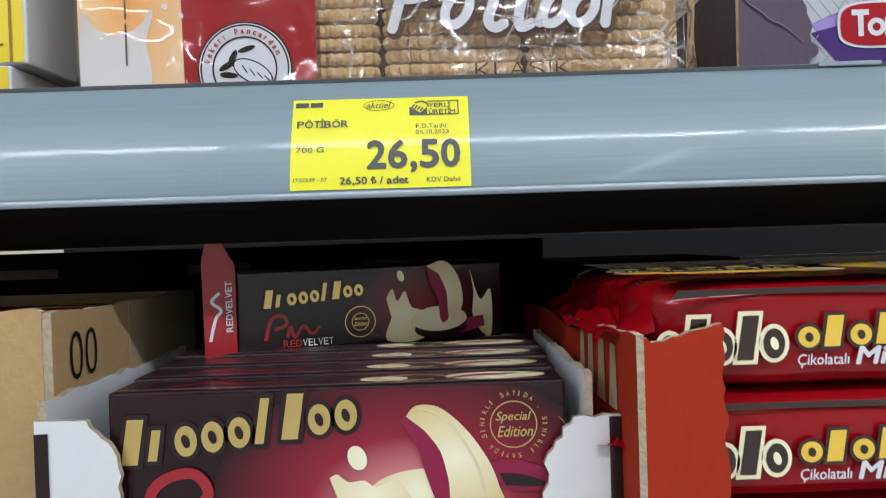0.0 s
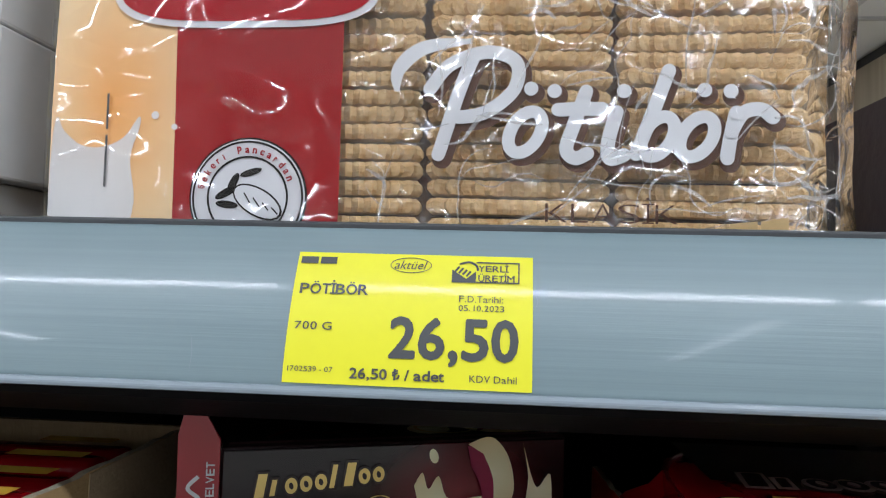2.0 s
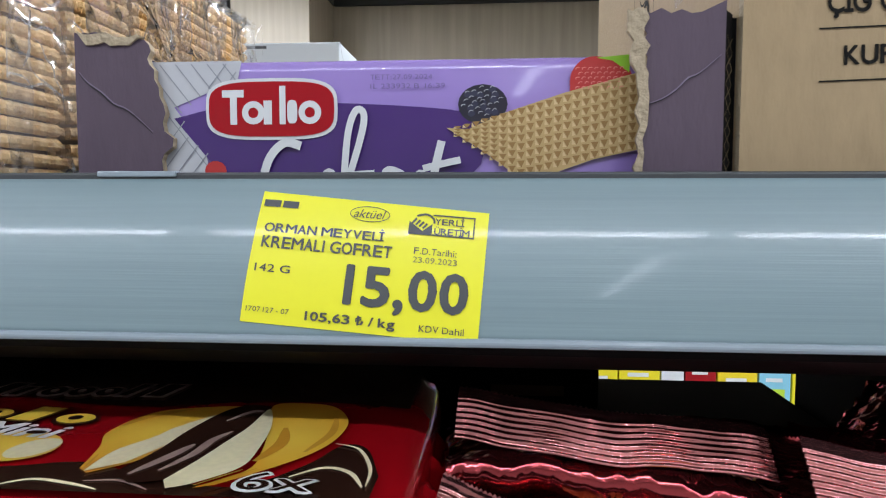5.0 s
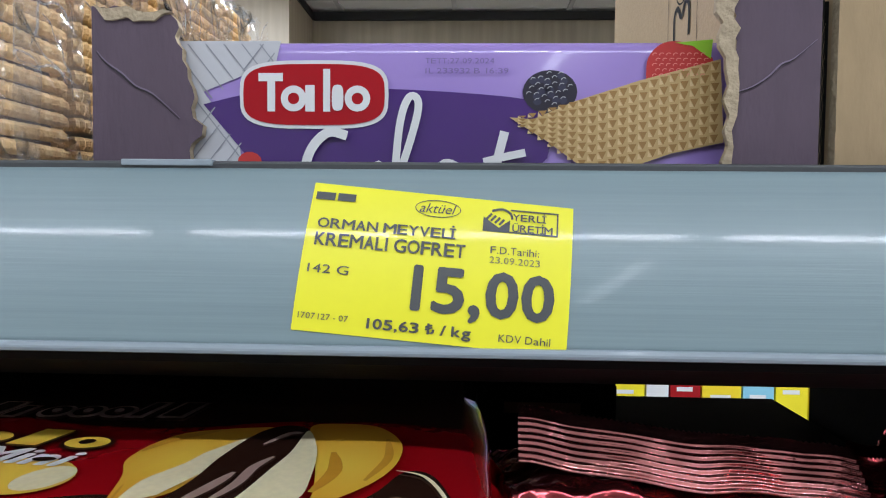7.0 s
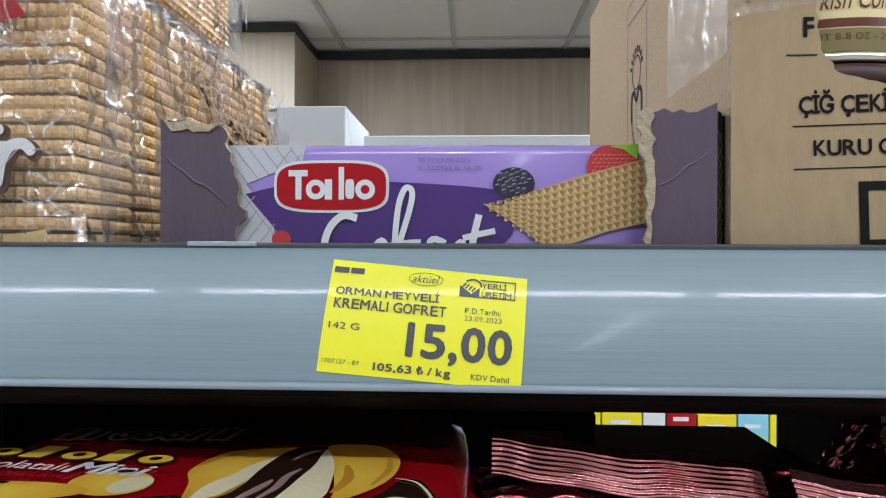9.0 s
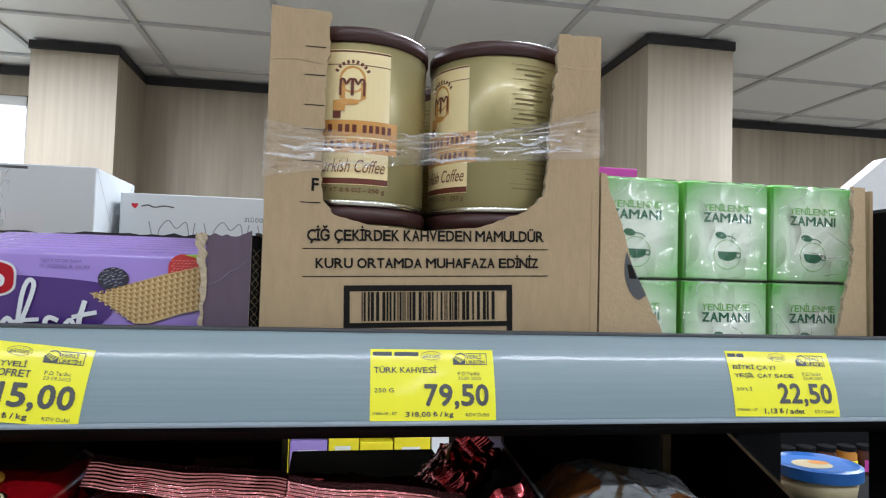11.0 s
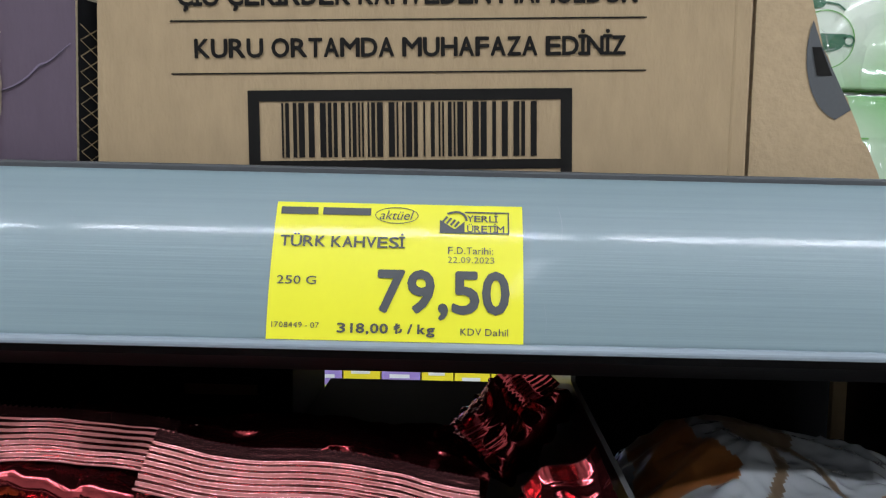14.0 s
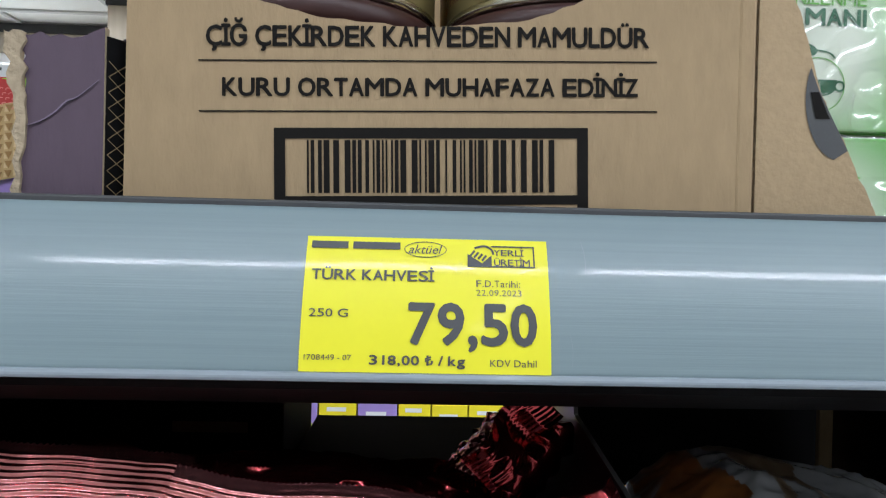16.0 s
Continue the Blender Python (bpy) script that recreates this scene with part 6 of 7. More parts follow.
def cookie_box(x, y, z, w, h, d, rz, main):
    b = thing("cookie_box", (x, y, z), "glossy dark brown cookie box with a red-glowing cookie picture", "cookies", "dark cookie boxes", rz)
    HOST[b.name] = part("body", box(-0.0, w, 0.0006, d, 0, h, 0.0012), BOXDARK, b)
    o = (w * 0.66, 0, h * 0.5)
    # the low tilted box takes the dimmed print, shaded by colour
    part("front_face", box(-w * 0.66 + 0.001, w * 0.34 - 0.001, -0.0003, 0.002, -h * 0.5 + 0.001, h * 0.5 - 0.001, 0.0005), BOXRED if h > 0.05 else BOXSHADE, b, at=pose(*o))
    M = FRONT(0, -0.0004, 0)
    T = pose(0, 0, h + 0.0002, 0, 0, 0)
    # the pale band among the top prints is painted sheen
    printed(b, T, [("top_cookie_print", stroke(ellipse(w * 0.66, d * 0.5, 0.013, d * 0.26, 22)[:20], 0.0016, 0), GOLDINK, 1), ("top_cookie_print", ellipse(w * 0.85, d * 0.5, 0.019, d * 0.33, 22), IVORY, 1), ("top_cookie_print", ellipse(w * 0.60, d * 0.45, 0.009, d * 0.22, 18), IVORY, 1), ("top_sheen_band", rect(w * 0.02, d * 0.08, w * 0.98, d * 0.16), BOXSHEEN, 1),
                   ("top_cookie_print", stroke([(w * 0.74, d * 0.25), (w * 0.80, d * 0.5), (w * 0.90, d * 0.55)], 0.003, 6, True), CAKEPINK, 2), ("top_name_bar", stroke([(w * 0.12, d * 0.3), (w * 0.2, d * 0.6), (w * 0.28, d * 0.4), (w * 0.4, d * 0.5)], 0.0018), CRIMSON, 1)])
    return b, M


for k in range(4):
    b, M = cookie_box(-0.0800, -0.0300 + 0.0205 * k, 1.302 + (0.001 * k), 0.1665, 0.0895, 0.0195, 0.0, k == 0)
    if k == 0:
        name_blocks(b, M, 0.005, 0.0635, 0.087, 0.0165, 9, GOLDINK, 3, 0.0115, BOXDARK)
        printed(b, M, [
            ("cookie_print", ellipse(0.1131, 0.0505, 0.0195, 0.0085, 26, 0.05), IVORY, 2),
            ("cookie_cake", smooth_line([(0.1063, 0.0767), (0.1082, 0.0785), (0.1131, 0.0751), (0.1188, 0.0683), (0.1225, 0.0591), (0.1245, 0.0448), (0.1196, 0.0448), (0.1155, 0.0550), (0.1122, 0.0663)], 4), CAKEPINK, 4),
            ("cookie_print", smooth_line([(0.1082, 0.0783), (0.1120, 0.0820), (0.1202, 0.0812), (0.1294, 0.0734), (0.1372, 0.0622), (0.1412, 0.0520), (0.1425, 0.0438), (0.1253, 0.0438), (0.1229, 0.0550), (0.1202, 0.0653), (0.1147, 0.0730)], 4), IVORY, 5),
            ("cookie_rim", stroke([(0.1120, 0.0812), (0.1202, 0.0785), (0.1278, 0.0704), (0.1339, 0.0591), (0.1372, 0.0469)], 0.0009, 5, True), CAKECREAM, 6),
            ("slice_print", smooth_line([(0.1388, 0.0608), (0.1457, 0.0616), (0.1549, 0.0591), (0.1592, 0.0561), (0.1584, 0.0505), (0.1457, 0.0501), (0.1392, 0.0550)], 3), CAKEPINK, 3), ("slice_print", smooth_line([(0.1412, 0.0567), (0.1498, 0.0559), (0.1570, 0.0534), (0.1560, 0.0514), (0.1437, 0.0522)], 3), BOXDARK, 4),
            ("drop_print", ellipse(0.0902, 0.0636, 0.0034, 0.0046, 18, 0.35), IVORY, 3),
            ("splash_print", smooth_line([(0.0800, 0.0567), (0.0828, 0.0579), (0.0869, 0.0550), (0.0926, 0.0554), (0.0967, 0.0530), (0.1049, 0.0550), (0.1090, 0.0438), (0.0845, 0.0438)], 4), IVORY, 3),
            ("splash_print", smooth_line([(0.1631, 0.0765), (0.1658, 0.0734), (0.1641, 0.0673), (0.1611, 0.0591), (0.1604, 0.0489), (0.1629, 0.0448), (0.1662, 0.0448), (0.1662, 0.0734)], 4), IVORY, 2)])
        printed(b, M, [("edition_ring", ring(0.147, 0.074, 0.0082, 0.0086, 30), GOLDINK, 2), ("edition_lettering", lettering("Special", 0.1405, 0.0745, 0.013, 0.0042, 0.01, 0.3), GOLDINK, 2), ("edition_lettering", lettering("Edition", 0.1410, 0.0695, 0.013, 0.0040, 0.01, 0.3), GOLDINK, 2),
                       ("red_script", stroke([(0.012, 0.030), (0.016, 0.054), (0.030, 0.060), (0.036, 0.052), (0.026, 0.044)], 0.004), CRIMSON, 3)])
        for i, ch in enumerate("SINIRLI SAYIDA · SINIRLI SAYIDA ·"):
            if ch != " ":
                a = radians(200 - 11.2 * i)
                part("edition_letter", lettering(ch, -0.0006, 0, 0.0012 if ch not in "I·" else 0.0004, 0.0018 if ch != "·" else 0.0005), GOLDINK, b, at=M @ Matrix.Translation((0.147 + 0.0105 * math.cos(a), 0.074 + 0.0105 * math.sin(a), INKSTEP * 2)) @ pose(0, 0, 0, 0, 0, math.degrees(a) - 90))
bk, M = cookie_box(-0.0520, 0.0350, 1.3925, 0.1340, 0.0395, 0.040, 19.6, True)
name_blocks(bk, M, 0.012, 0.0215, 0.048, 0.0085, 9, GOLDINK, 3, 0.004, BOXDARK)
cookie_print(bk, M, 0.098, 0.0165, 0.80)
printed(bk, M, [("red_script", stroke([(0.0125, 0.0065), (0.0155, 0.0165), (0.021, 0.0175), (0.022, 0.0135), (0.0165, 0.0115)], 0.0018), CRIMSON, 3), ("red_script", stroke([(0.0225, 0.0075), (0.024, 0.0125), (0.026, 0.0075), (0.030, 0.0125), (0.034, 0.0085), (0.038, 0.0120)], 0.0016), CRIMSON, 3),
                ("lettering", lettering("RED", 0.0205, 0.0028, 0.0085, 0.0034, 0.02), CRIMSON, 3), ("lettering", lettering("VELVET", 0.0295, 0.0028, 0.0145, 0.0034, 0.01), WHITEINK, 3),
                ("edition_ring", ring(0.0575, 0.0125, 0.0072, 0.0076, 30), GOLDINK, 2), ("edition_ring", ring(0.0575, 0.0125, 0.0040, 0.0043, 24), GOLDINK, 2), ("edition_lettering", lettering("Special", 0.0542, 0.0130, 0.0066, 0.0020, 0.01, 0.3), GOLDINK, 2), ("edition_lettering", lettering("Edition", 0.0544, 0.0105, 0.0066, 0.0020, 0.01, 0.3), GOLDINK, 2)])
flap = prism([(-0.0140, -0.002), (-0.0145, 0.0445), (-0.0125, 0.0530), (-0.0075, 0.0560), (0.0, 0.0425), (0.0, -0.002)], -0.001, 0.0005, 0)
part("red_end_flap", flap, [CRIMSON, CRIMSON], bk, "crimson end flap", at=pose(0, 0, 0, 0, 0, -6))
part("flap_lettering", lettering("REDVELVET", 0, 0, 0.023, 0.0030, 0.02), WHITEINK, bk, at=pose(0, 0, 0, 0, 0, -6) @ FRONT(-0.0015, -0.0014, 0.012) @ pose(0, 0, 0, 0, 0, 90))
part("flap_script", stroke([(-0.0115, 0.008), (-0.009, 0.018), (-0.0065, 0.022), (-0.0105, 0.026), (-0.007, 0.030)], 0.0014), WHITEINK, bk, at=pose(0, 0, 0, 0, 0, -6) @ FRONT(0, -0.0014, 0))
# carries the tilted box: more boxes lying below it
for k in range(2):
    b, M = cookie_box(-0.0800, 0.0540 + 0.0205 * k, 1.302, 0.1665, 0.0895, 0.0195, 0.0, False)

wt = thing("cookie_tray", (0, 0, 0), "torn white-lined cardboard tray with dark brown outside", "carton")
wl = [(-0.1035, 1.300), (-0.1035, 1.3835)] + torn((-0.1035, 1.3835), (-0.0850, 1.3832), 5, 0.0006, 81) + torn((-0.085, 1.3832), (-0.0745, 1.3700), 6, 0.0010, 82) + torn((-0.0745, 1.370), (-0.0725, 1.345), 7, 0.001, 83) + [(-0.0700, 1.320), (0.074, 1.320)]
wl += torn((0.0765, 1.345), (0.0785, 1.366), 6, 0.001, 84) + torn((0.0785, 1.366), (0.0880, 1.3790), 6, 0.0010, 85) + torn((0.088, 1.379), (0.1065, 1.3795), 5, 0.0006, 86) + [(0.1075, 1.3795), (0.1075, 1.300)]
part("front_wall", prism(wl, -0.0350, -0.0325), [WHITEBOARD, TORN], wt)
for x0, x1 in ((-0.1035, -0.0985), (0.1005, 0.1073)):
    part("edge_print", flat(rect(x0, 1.300, x1, 1.3790)), BOXDARK, wt, at=FRONT(0, -0.0354, 0))
for x, s, top_z in ((-0.1035, 1, 1.390), (0.0925, -1, 1.3940)):
    prof = [(-0.0325, 1.300), (-0.0325, top_z)] + torn((-0.0325, top_z), (0.105, top_z - 0.0015), 22, 0.0009, 87 + s) + [(0.105, 1.300)]
    part("side_wall", prism(prof, 0, 0.003), [WHITEBOARD, TORN], wt, at=pose(x + 0.003, 0, 0, 0, 0, 90))
part("tray_floor", box(-0.1, 0.104, -0.032, 0.105, 1.2985, 1.3015), WHITEBOARD, wt)
base = thing("carton_stack", (-0.10, -0.03, LOW_Z), "plain brown carton under the cookie tray", "carton")
part("body", box(-0.002, 0.206, 0, 0.13, 0.0005, 0.028, 0.001), KRAFT, base)

kb = thing("kraft_carton", (0, 0, 0), "open kraft carton with black printed zeros", "carton")
part("front_wall", prism([(-0.36, LOW_Z + .001), (-0.36, 1.4215)] + torn((-0.36, 1.4215), (-0.128, 1.4215), 26, 0.0007, 91) + torn((-0.128, 1.4215), (-0.1078, 1.4225), 5, 0.0014, 92) + [(-0.1078, 1.421), (-0.1078, LOW_Z + .001)], -0.0210, -0.0175), [KRAFTWARM, TORN], kb)
kprof = [(-0.0212, LOW_Z + .001), (-0.0212, 1.4205)] + torn((-0.0212, 1.4205), (0.045, 1.4195), 12, 0.0010, 93) + torn((0.045, 1.4195), (0.125, 1.4185), 12, 0.0006, 94) + [(0.125, LOW_Z + .001)]
part("side_wall", prism(kprof, 0, 0.0035), [KRAFTWARM, TORN], kb, at=pose(-0.1040, 0, 0, 0, 0, 90))
part("tape", box(-0.1039, -0.1035, 0.040, 0.122, 1.33, 1.4188), KRAFTPALE, kb)
part("back_wall", box(-0.36, -0.1075, 0.1215, 0.125, LOW_Z + .001, 1.4185), KRAFT, kb)
zero = pose(-0.1033, 0, 0, 90, 0, 90)
part("lettering", lettering("00", -0.0105, 1.3925, 0.0205, 0.0195, -0.012), BLACKINK, kb, at=zero)
for k in range(5):
    fp = thing("red_snack_pack", (-0.122 - 0.002 * k, -0.010 + 0.024 * k, 1.296), "dark red snack pack standing in a kraft carton", "snack", "red packs in the kraft carton")
    part("wrapper", box(-0.16, 0.010, 0, 0.016, -0.0255, 0.118 + 0.002 * (k % 2), 0.004, 3), CAKERED, fp, smooth=True)
    printed(fp, pose(0, 0, 0.1208, 0, 0, 0), [("yellow_patch", rect(-0.03, 0.004, 0.004, 0.012), CAKEGOLD, 2)])

# ---- lower shelf: cakes in the red tray ----


def pillow(x0, x1, y0, y1, z0, z1, nx=24, ny=14, nz=8, seed=0, amp=0.0012, power=0.35):
    """A filled flow-wrap pack: a soft box with puckers."""
    bm = bmesh.new()
    bmesh.ops.create_cube(bm, size=2)
    bmesh.ops.subdivide_edges(bm, edges=bm.edges[:], cuts=9, use_grid_fill=True)
    cx, cy, cz = (x0 + x1) / 2, (y0 + y1) / 2, (z0 + z1) / 2
    for v in bm.verts:
        p = v.co.copy()
        r = (abs(p.x) ** 8 + abs(p.y) ** 8 + abs(p.z) ** 8) ** (1 / 8)
        p /= r
        q = Vector((cx + p.x * (x1 - x0) / 2, cy + p.y * (y1 - y0) / 2, cz + p.z * (z1 - z0) / 2))
        n = noise.noise(q * 45 + Vector((seed, 0, 0))) + 0.6 * noise.noise(Vector((q.x * 30, q.y * 110, q.z * 110 + seed)))
        v.co = q + p.normalized() * amp * n
    bmesh.ops.recalc_face_normals(bm, faces=bm.faces[:])
    return bm


def cake_pack(z, seed, top):
    c = thing("cake_pack", (0.1000, -0.0450, z), "glossy red plastic pack of chocolate-filled mini cakes", "cakes", "red cake packs")
    HOST[c.name] = part("wrapper", pillow(0.0125, 0.2050, 0, 0.150, 0, 0.0386, seed=seed, amp=0.0012), CAKERED, c, smooth=True)
    end = bmesh.new()
    rng = random.Random(seed)
    rows = [[end.verts.new((0.0165 - 0.020 * i / 5 + rng.uniform(-.0015, .0015), 0.006 + 0.125 * j / 14 + rng.uniform(-.002, .002), 0.019 + (0.016 * (1 - i / 5)) * math.sin(j * 1.9) * 0.7 + rng.uniform(-.003, .003))) for j in range(15)] for i in range(6)]
    for i in range(5):
        for j in range(14):
            end.faces.new((rows[i][j], rows[i + 1][j], rows[i + 1][j + 1], rows[i][j + 1]))
    part("end_seal", end, CAKERED, c, "crimped red end seal", smooth=True)
    end2 = bmesh.new()
    rows = [[end2.verts.new((0.2030 + 0.012 * i / 5, 0.010 + 0.098 * j / 14, 0.019 + 0.010 * (1 - i / 5) * math.sin(j * 2.2) + rng.uniform(-.002, .002) - 0.008 * i / 5)) for j in range(15)] for i in range(6)]
    for i in range(5):
        for j in range(14):
            end2.faces.new((rows[i][j], rows[i + 1][j], rows[i + 1][j + 1], rows[i][j + 1]))
    part("end_seal", end2, CAKERED, c, "crimped red end seal", smooth=True)
    M = FRONT(0, -0.0010, 0)
    printed(c, M, [("dark_band", smooth_line([(0.020, 0.0325), (0.05, 0.0335), (0.12, 0.0330), (0.198, 0.0335)], 4) + [(0.196, 0.0355), (0.022, 0.0355)], CAKEDARK, 1),
                   ("lettering", lettering("Çikolatalı", 0.062, 0.0082, 0.0175, 0.0046, 0.01, 0.1), WHITEINK, 3), ("lettering", lettering("Mini", 0.0815, 0.0088, 0.019, 0.0062, 0.03, 0.2), WHITEINK, 3)])
    name_blocks(c, M, 0.0150, 0.0105, 0.044, 0.0150, 5, CAKEDARK, 4, 0.0015, IVORY)
    name_blocks(c, M, 0.062, 0.0150, 0.044, 0.0105, 5, CAKEGOLD, 4, 0.001, CAKEDARK)
    if top:
        T = pose(0, 0, 0.0390, 0, 0, 0)
        # picture on the upper face: two golden halves round a dark filling
        printed(c, T, [
            ("chocolate_field", smooth_line([(0.020, 0.014), (0.060, 0.015), (0.089, 0.016), (0.109, 0.021), (0.131, 0.014), (0.159, 0.008), (0.174, 0.024), (0.181, 0.040), (0.189, 0.038), (0.196, 0.018)], 5) + [(0.196, 0.002), (0.020, 0.002)], CAKEDARK, 1),
            ("back_field", smooth_line([(0.020, 0.088), (0.045, 0.082), (0.076, 0.074), (0.109, 0.074), (0.137, 0.082), (0.169, 0.083), (0.197, 0.078)], 5) + [(0.196, 0.142), (0.020, 0.142)], CAKEDARK, 1),
            ("swirl_print", stroke([(0.096, 0.003), (0.104, 0.008), (0.116, 0.006), (0.125, 0.003)], 0.0016, 6, True), CAKECREAM, 2), ("swirl_print", stroke([(0.118, 0.008), (0.128, 0.009), (0.138, 0.004)], 0.0012, 6, True), SHEEN, 2),
            ("swirl_print", stroke([(0.172, 0.015), (0.180, 0.022), (0.188, 0.019), (0.193, 0.010)], 0.0018, 6, True), CAKECREAM, 2), ("swirl_print", stroke([(0.179, 0.040), (0.187, 0.036), (0.193, 0.022), (0.194, 0.010)], 0.0012, 6, True), CAKECREAM, 3),
            ("half_cake", smooth_line([(0.112, 0.016), (0.108, 0.032), (0.103, 0.044), (0.105, 0.058), (0.112, 0.069), (0.138, 0.075), (0.136, 0.061), (0.129, 0.041), (0.126, 0.024), (0.116, 0.013)], 5), CAKEGOLD, 2),
            ("cake_shade", stroke([(0.104, 0.050), (0.109, 0.061), (0.120, 0.070)], 0.004, 6, True), CAKEBROWN, 3), ("cake_ridge", stroke([(0.1135, 0.015), (0.1115, 0.026)], 0.0008, 4, True), CAKEBROWN, 3), ("cake_ridge", stroke([(0.1160, 0.015), (0.1145, 0.024)], 0.0008, 4, True), CAKEBROWN, 3),
            ("sponge", smooth_line([(0.115, 0.013), (0.115, 0.028), (0.121, 0.041), (0.124, 0.051), (0.134, 0.066), (0.1305, 0.043), (0.127, 0.031), (0.123, 0.020)], 5), CAKECREAM, 4),
            ("filling", smooth_line([(0.124, 0.012), (0.128, 0.029), (0.129, 0.046), (0.133, 0.067), (0.140, 0.075), (0.148, 0.071), (0.150, 0.055), (0.147, 0.035), (0.145, 0.021), (0.142, 0.010), (0.132, 0.006)], 5), CAKEDARK, 5),
            ("filling_sheen", stroke([(0.129, 0.011), (0.134, 0.024), (0.137, 0.034)], 0.0034, 6, True), SHEEN, 6), ("filling_sheen", stroke([(0.136, 0.014), (0.140, 0.026), (0.141, 0.038), (0.144, 0.046)], 0.0030, 6, True), SHEEN, 6), ("filling_sheen", stroke([(0.138, 0.056), (0.143, 0.066), (0.147, 0.067)], 0.0024, 6, True), SHEEN, 6),
            ("half_cake", smooth_line([(0.150, 0.004), (0.160, 0.016), (0.159, 0.031), (0.153, 0.056), (0.148, 0.073), (0.154, 0.077), (0.169, 0.075), (0.178, 0.061), (0.179, 0.045), (0.175, 0.031), (0.166, 0.018), (0.155, 0.006)], 5), CAKEGOLD, 6),
            ("cake_shade", stroke([(0.160, 0.022), (0.163, 0.036), (0.160, 0.050)], 0.0040, 6, True), CAKEBROWN, 7), ("cake_shade", stroke([(0.172, 0.030), (0.176, 0.046), (0.174, 0.062)], 0.0026, 6, True), CAKEBROWN, 7),
            ("cake_ridge", stroke([(0.1500, 0.005), (0.1590, 0.016)], 0.0007, 4, True), CAKEBROWN, 7), ("cake_ridge", stroke([(0.1525, 0.005), (0.1625, 0.017)], 0.0007, 4, True), CAKEBROWN, 7),
            ("sponge", smooth_line([(0.141, 0.007), (0.144, 0.021), (0.146, 0.035), (0.148, 0.049), (0.1485, 0.068), (0.155, 0.051), (0.158, 0.031), (0.158, 0.017), (0.150, 0.006), (0.144, 0.002)], 5), CAKECREAM, 8),
            ("small_cake", ellipse(0.081, 0.031, 0.0155, 0.0120, 26, -0.35), CAKEGOLD, 2), ("small_cake", ellipse(0.089, 0.029, 0.0065, 0.0085, 20, -0.3), CAKECREAM, 3), ("cake_dot", ellipse(0.081, 0.0415, 0.0034, 0.0016, 14), CAKEDARK, 4),
            ("small_cake", ellipse(0.050, 0.020, 0.0290, 0.0085, 28, 0.0), CAKEGOLD, 5), ("cake_dot", ellipse(0.043, 0.0265, 0.0050, 0.0014, 14), CAKEDARK, 6), ("small_cake", ellipse(0.025, 0.033, 0.0150, 0.0075, 26, -0.2), CAKEGOLD, 3), ("cake_dot", ellipse(0.030, 0.038, 0.0036, 0.0013, 14), CAKEDARK, 4),
            ("count_outline", lettering("6x", 0.1600, 0.0005, 0.0225, 0.0135, 0.05), WHITEINK, 9), ("count_lettering", lettering("6x", 0.1613, 0.0018, 0.0198, 0.0110, 0.0), CAKEDARK, 10)])
        TT = T @ Matrix.Translation((0.008, 0.060, 0)) @ pose(0, 0, 0, 0, 0, -6)
        name_blocks(c, TT, 0.006, -0.002, 0.080, 0.0145, 5, CAKEGOLD, 4, 0.001, CAKEDARK)
        printed(c, TT, [("lettering", lettering("Çikolatalı", 0.004, -0.016, 0.046, 0.011, 0.01, 0.1), WHITEINK, 3), ("lettering", lettering("Mini", 0.051, -0.015, 0.032, 0.012, 0.03, 0.2), WHITEINK, 3)])
        name_blocks(c, T, 0.030, 0.080, 0.075, 0.016, 7, CAKEDARK, 4, 0.004, SHEEN)
    return c


for k in range(4):
    cake_pack(LOW_Z + 0.0015 + 0.0389 * k, k + 2, k == 3)
rt = thing("cake_tray", (0, 0, 0), "torn orange-red cardboard tray holding cake packs", "carton")
RTX, RTY = 0.1085, -0.0520
rl = [(RTX, LOW_Z + .001), (RTX, 1.4090)] + torn((RTX, 1.409), (0.1125, 1.4075), 3, 0.0012, 101) + torn((0.1125, 1.4075), (0.1345, 1.4130), 8, 0.0007, 102) + torn((0.1345, 1.413), (0.1355, 1.37), 14, 0.0009, 103) + torn((0.1355, 1.37), (0.1355, 1.30), 12, 0.0008, 104) + [(0.1355, 1.295), (0.306, 1.295), (0.306, LOW_Z + .001)]
part("front_wall", prism(rl, RTY, RTY + 0.0028), [REDBOARD, TORN], rt)
# the side wall leans in towards the back of the shelf
sp = [(-0.0002, LOW_Z + .001), (-0.0002, 1.4100)] + torn((-0.0002, 1.4100), (0.212, 1.4010), 26, 0.0008, 105) + [(0.212, LOW_Z + .001)]
LEAN = pose(RTX, RTY, 0, 0, 0, 93.2)
part("side_wall", prism(sp, 0, 0.0026), [REDBOARD, TORN], rt, at=LEAN)
SB = LEAN @ pose(0, 0.0028, 0, 90, 0, 180)
for k, (x0, wide) in enumerate(((-0.020, 0.010), (-0.034, 0.011), (-0.049, 0.010), (-0.062, 0.009))):
    printed(rt, SB, [("name_block", [(x0 - wide, 1.380), (x0, 1.380), (x0 - 0.001, 1.4035), (x0 - wide * 0.7, 1.4035), (x0 - wide * 0.8, 1.391)], KRAFTPALE, 1)])

# ---- lower shelf: foil bags ----


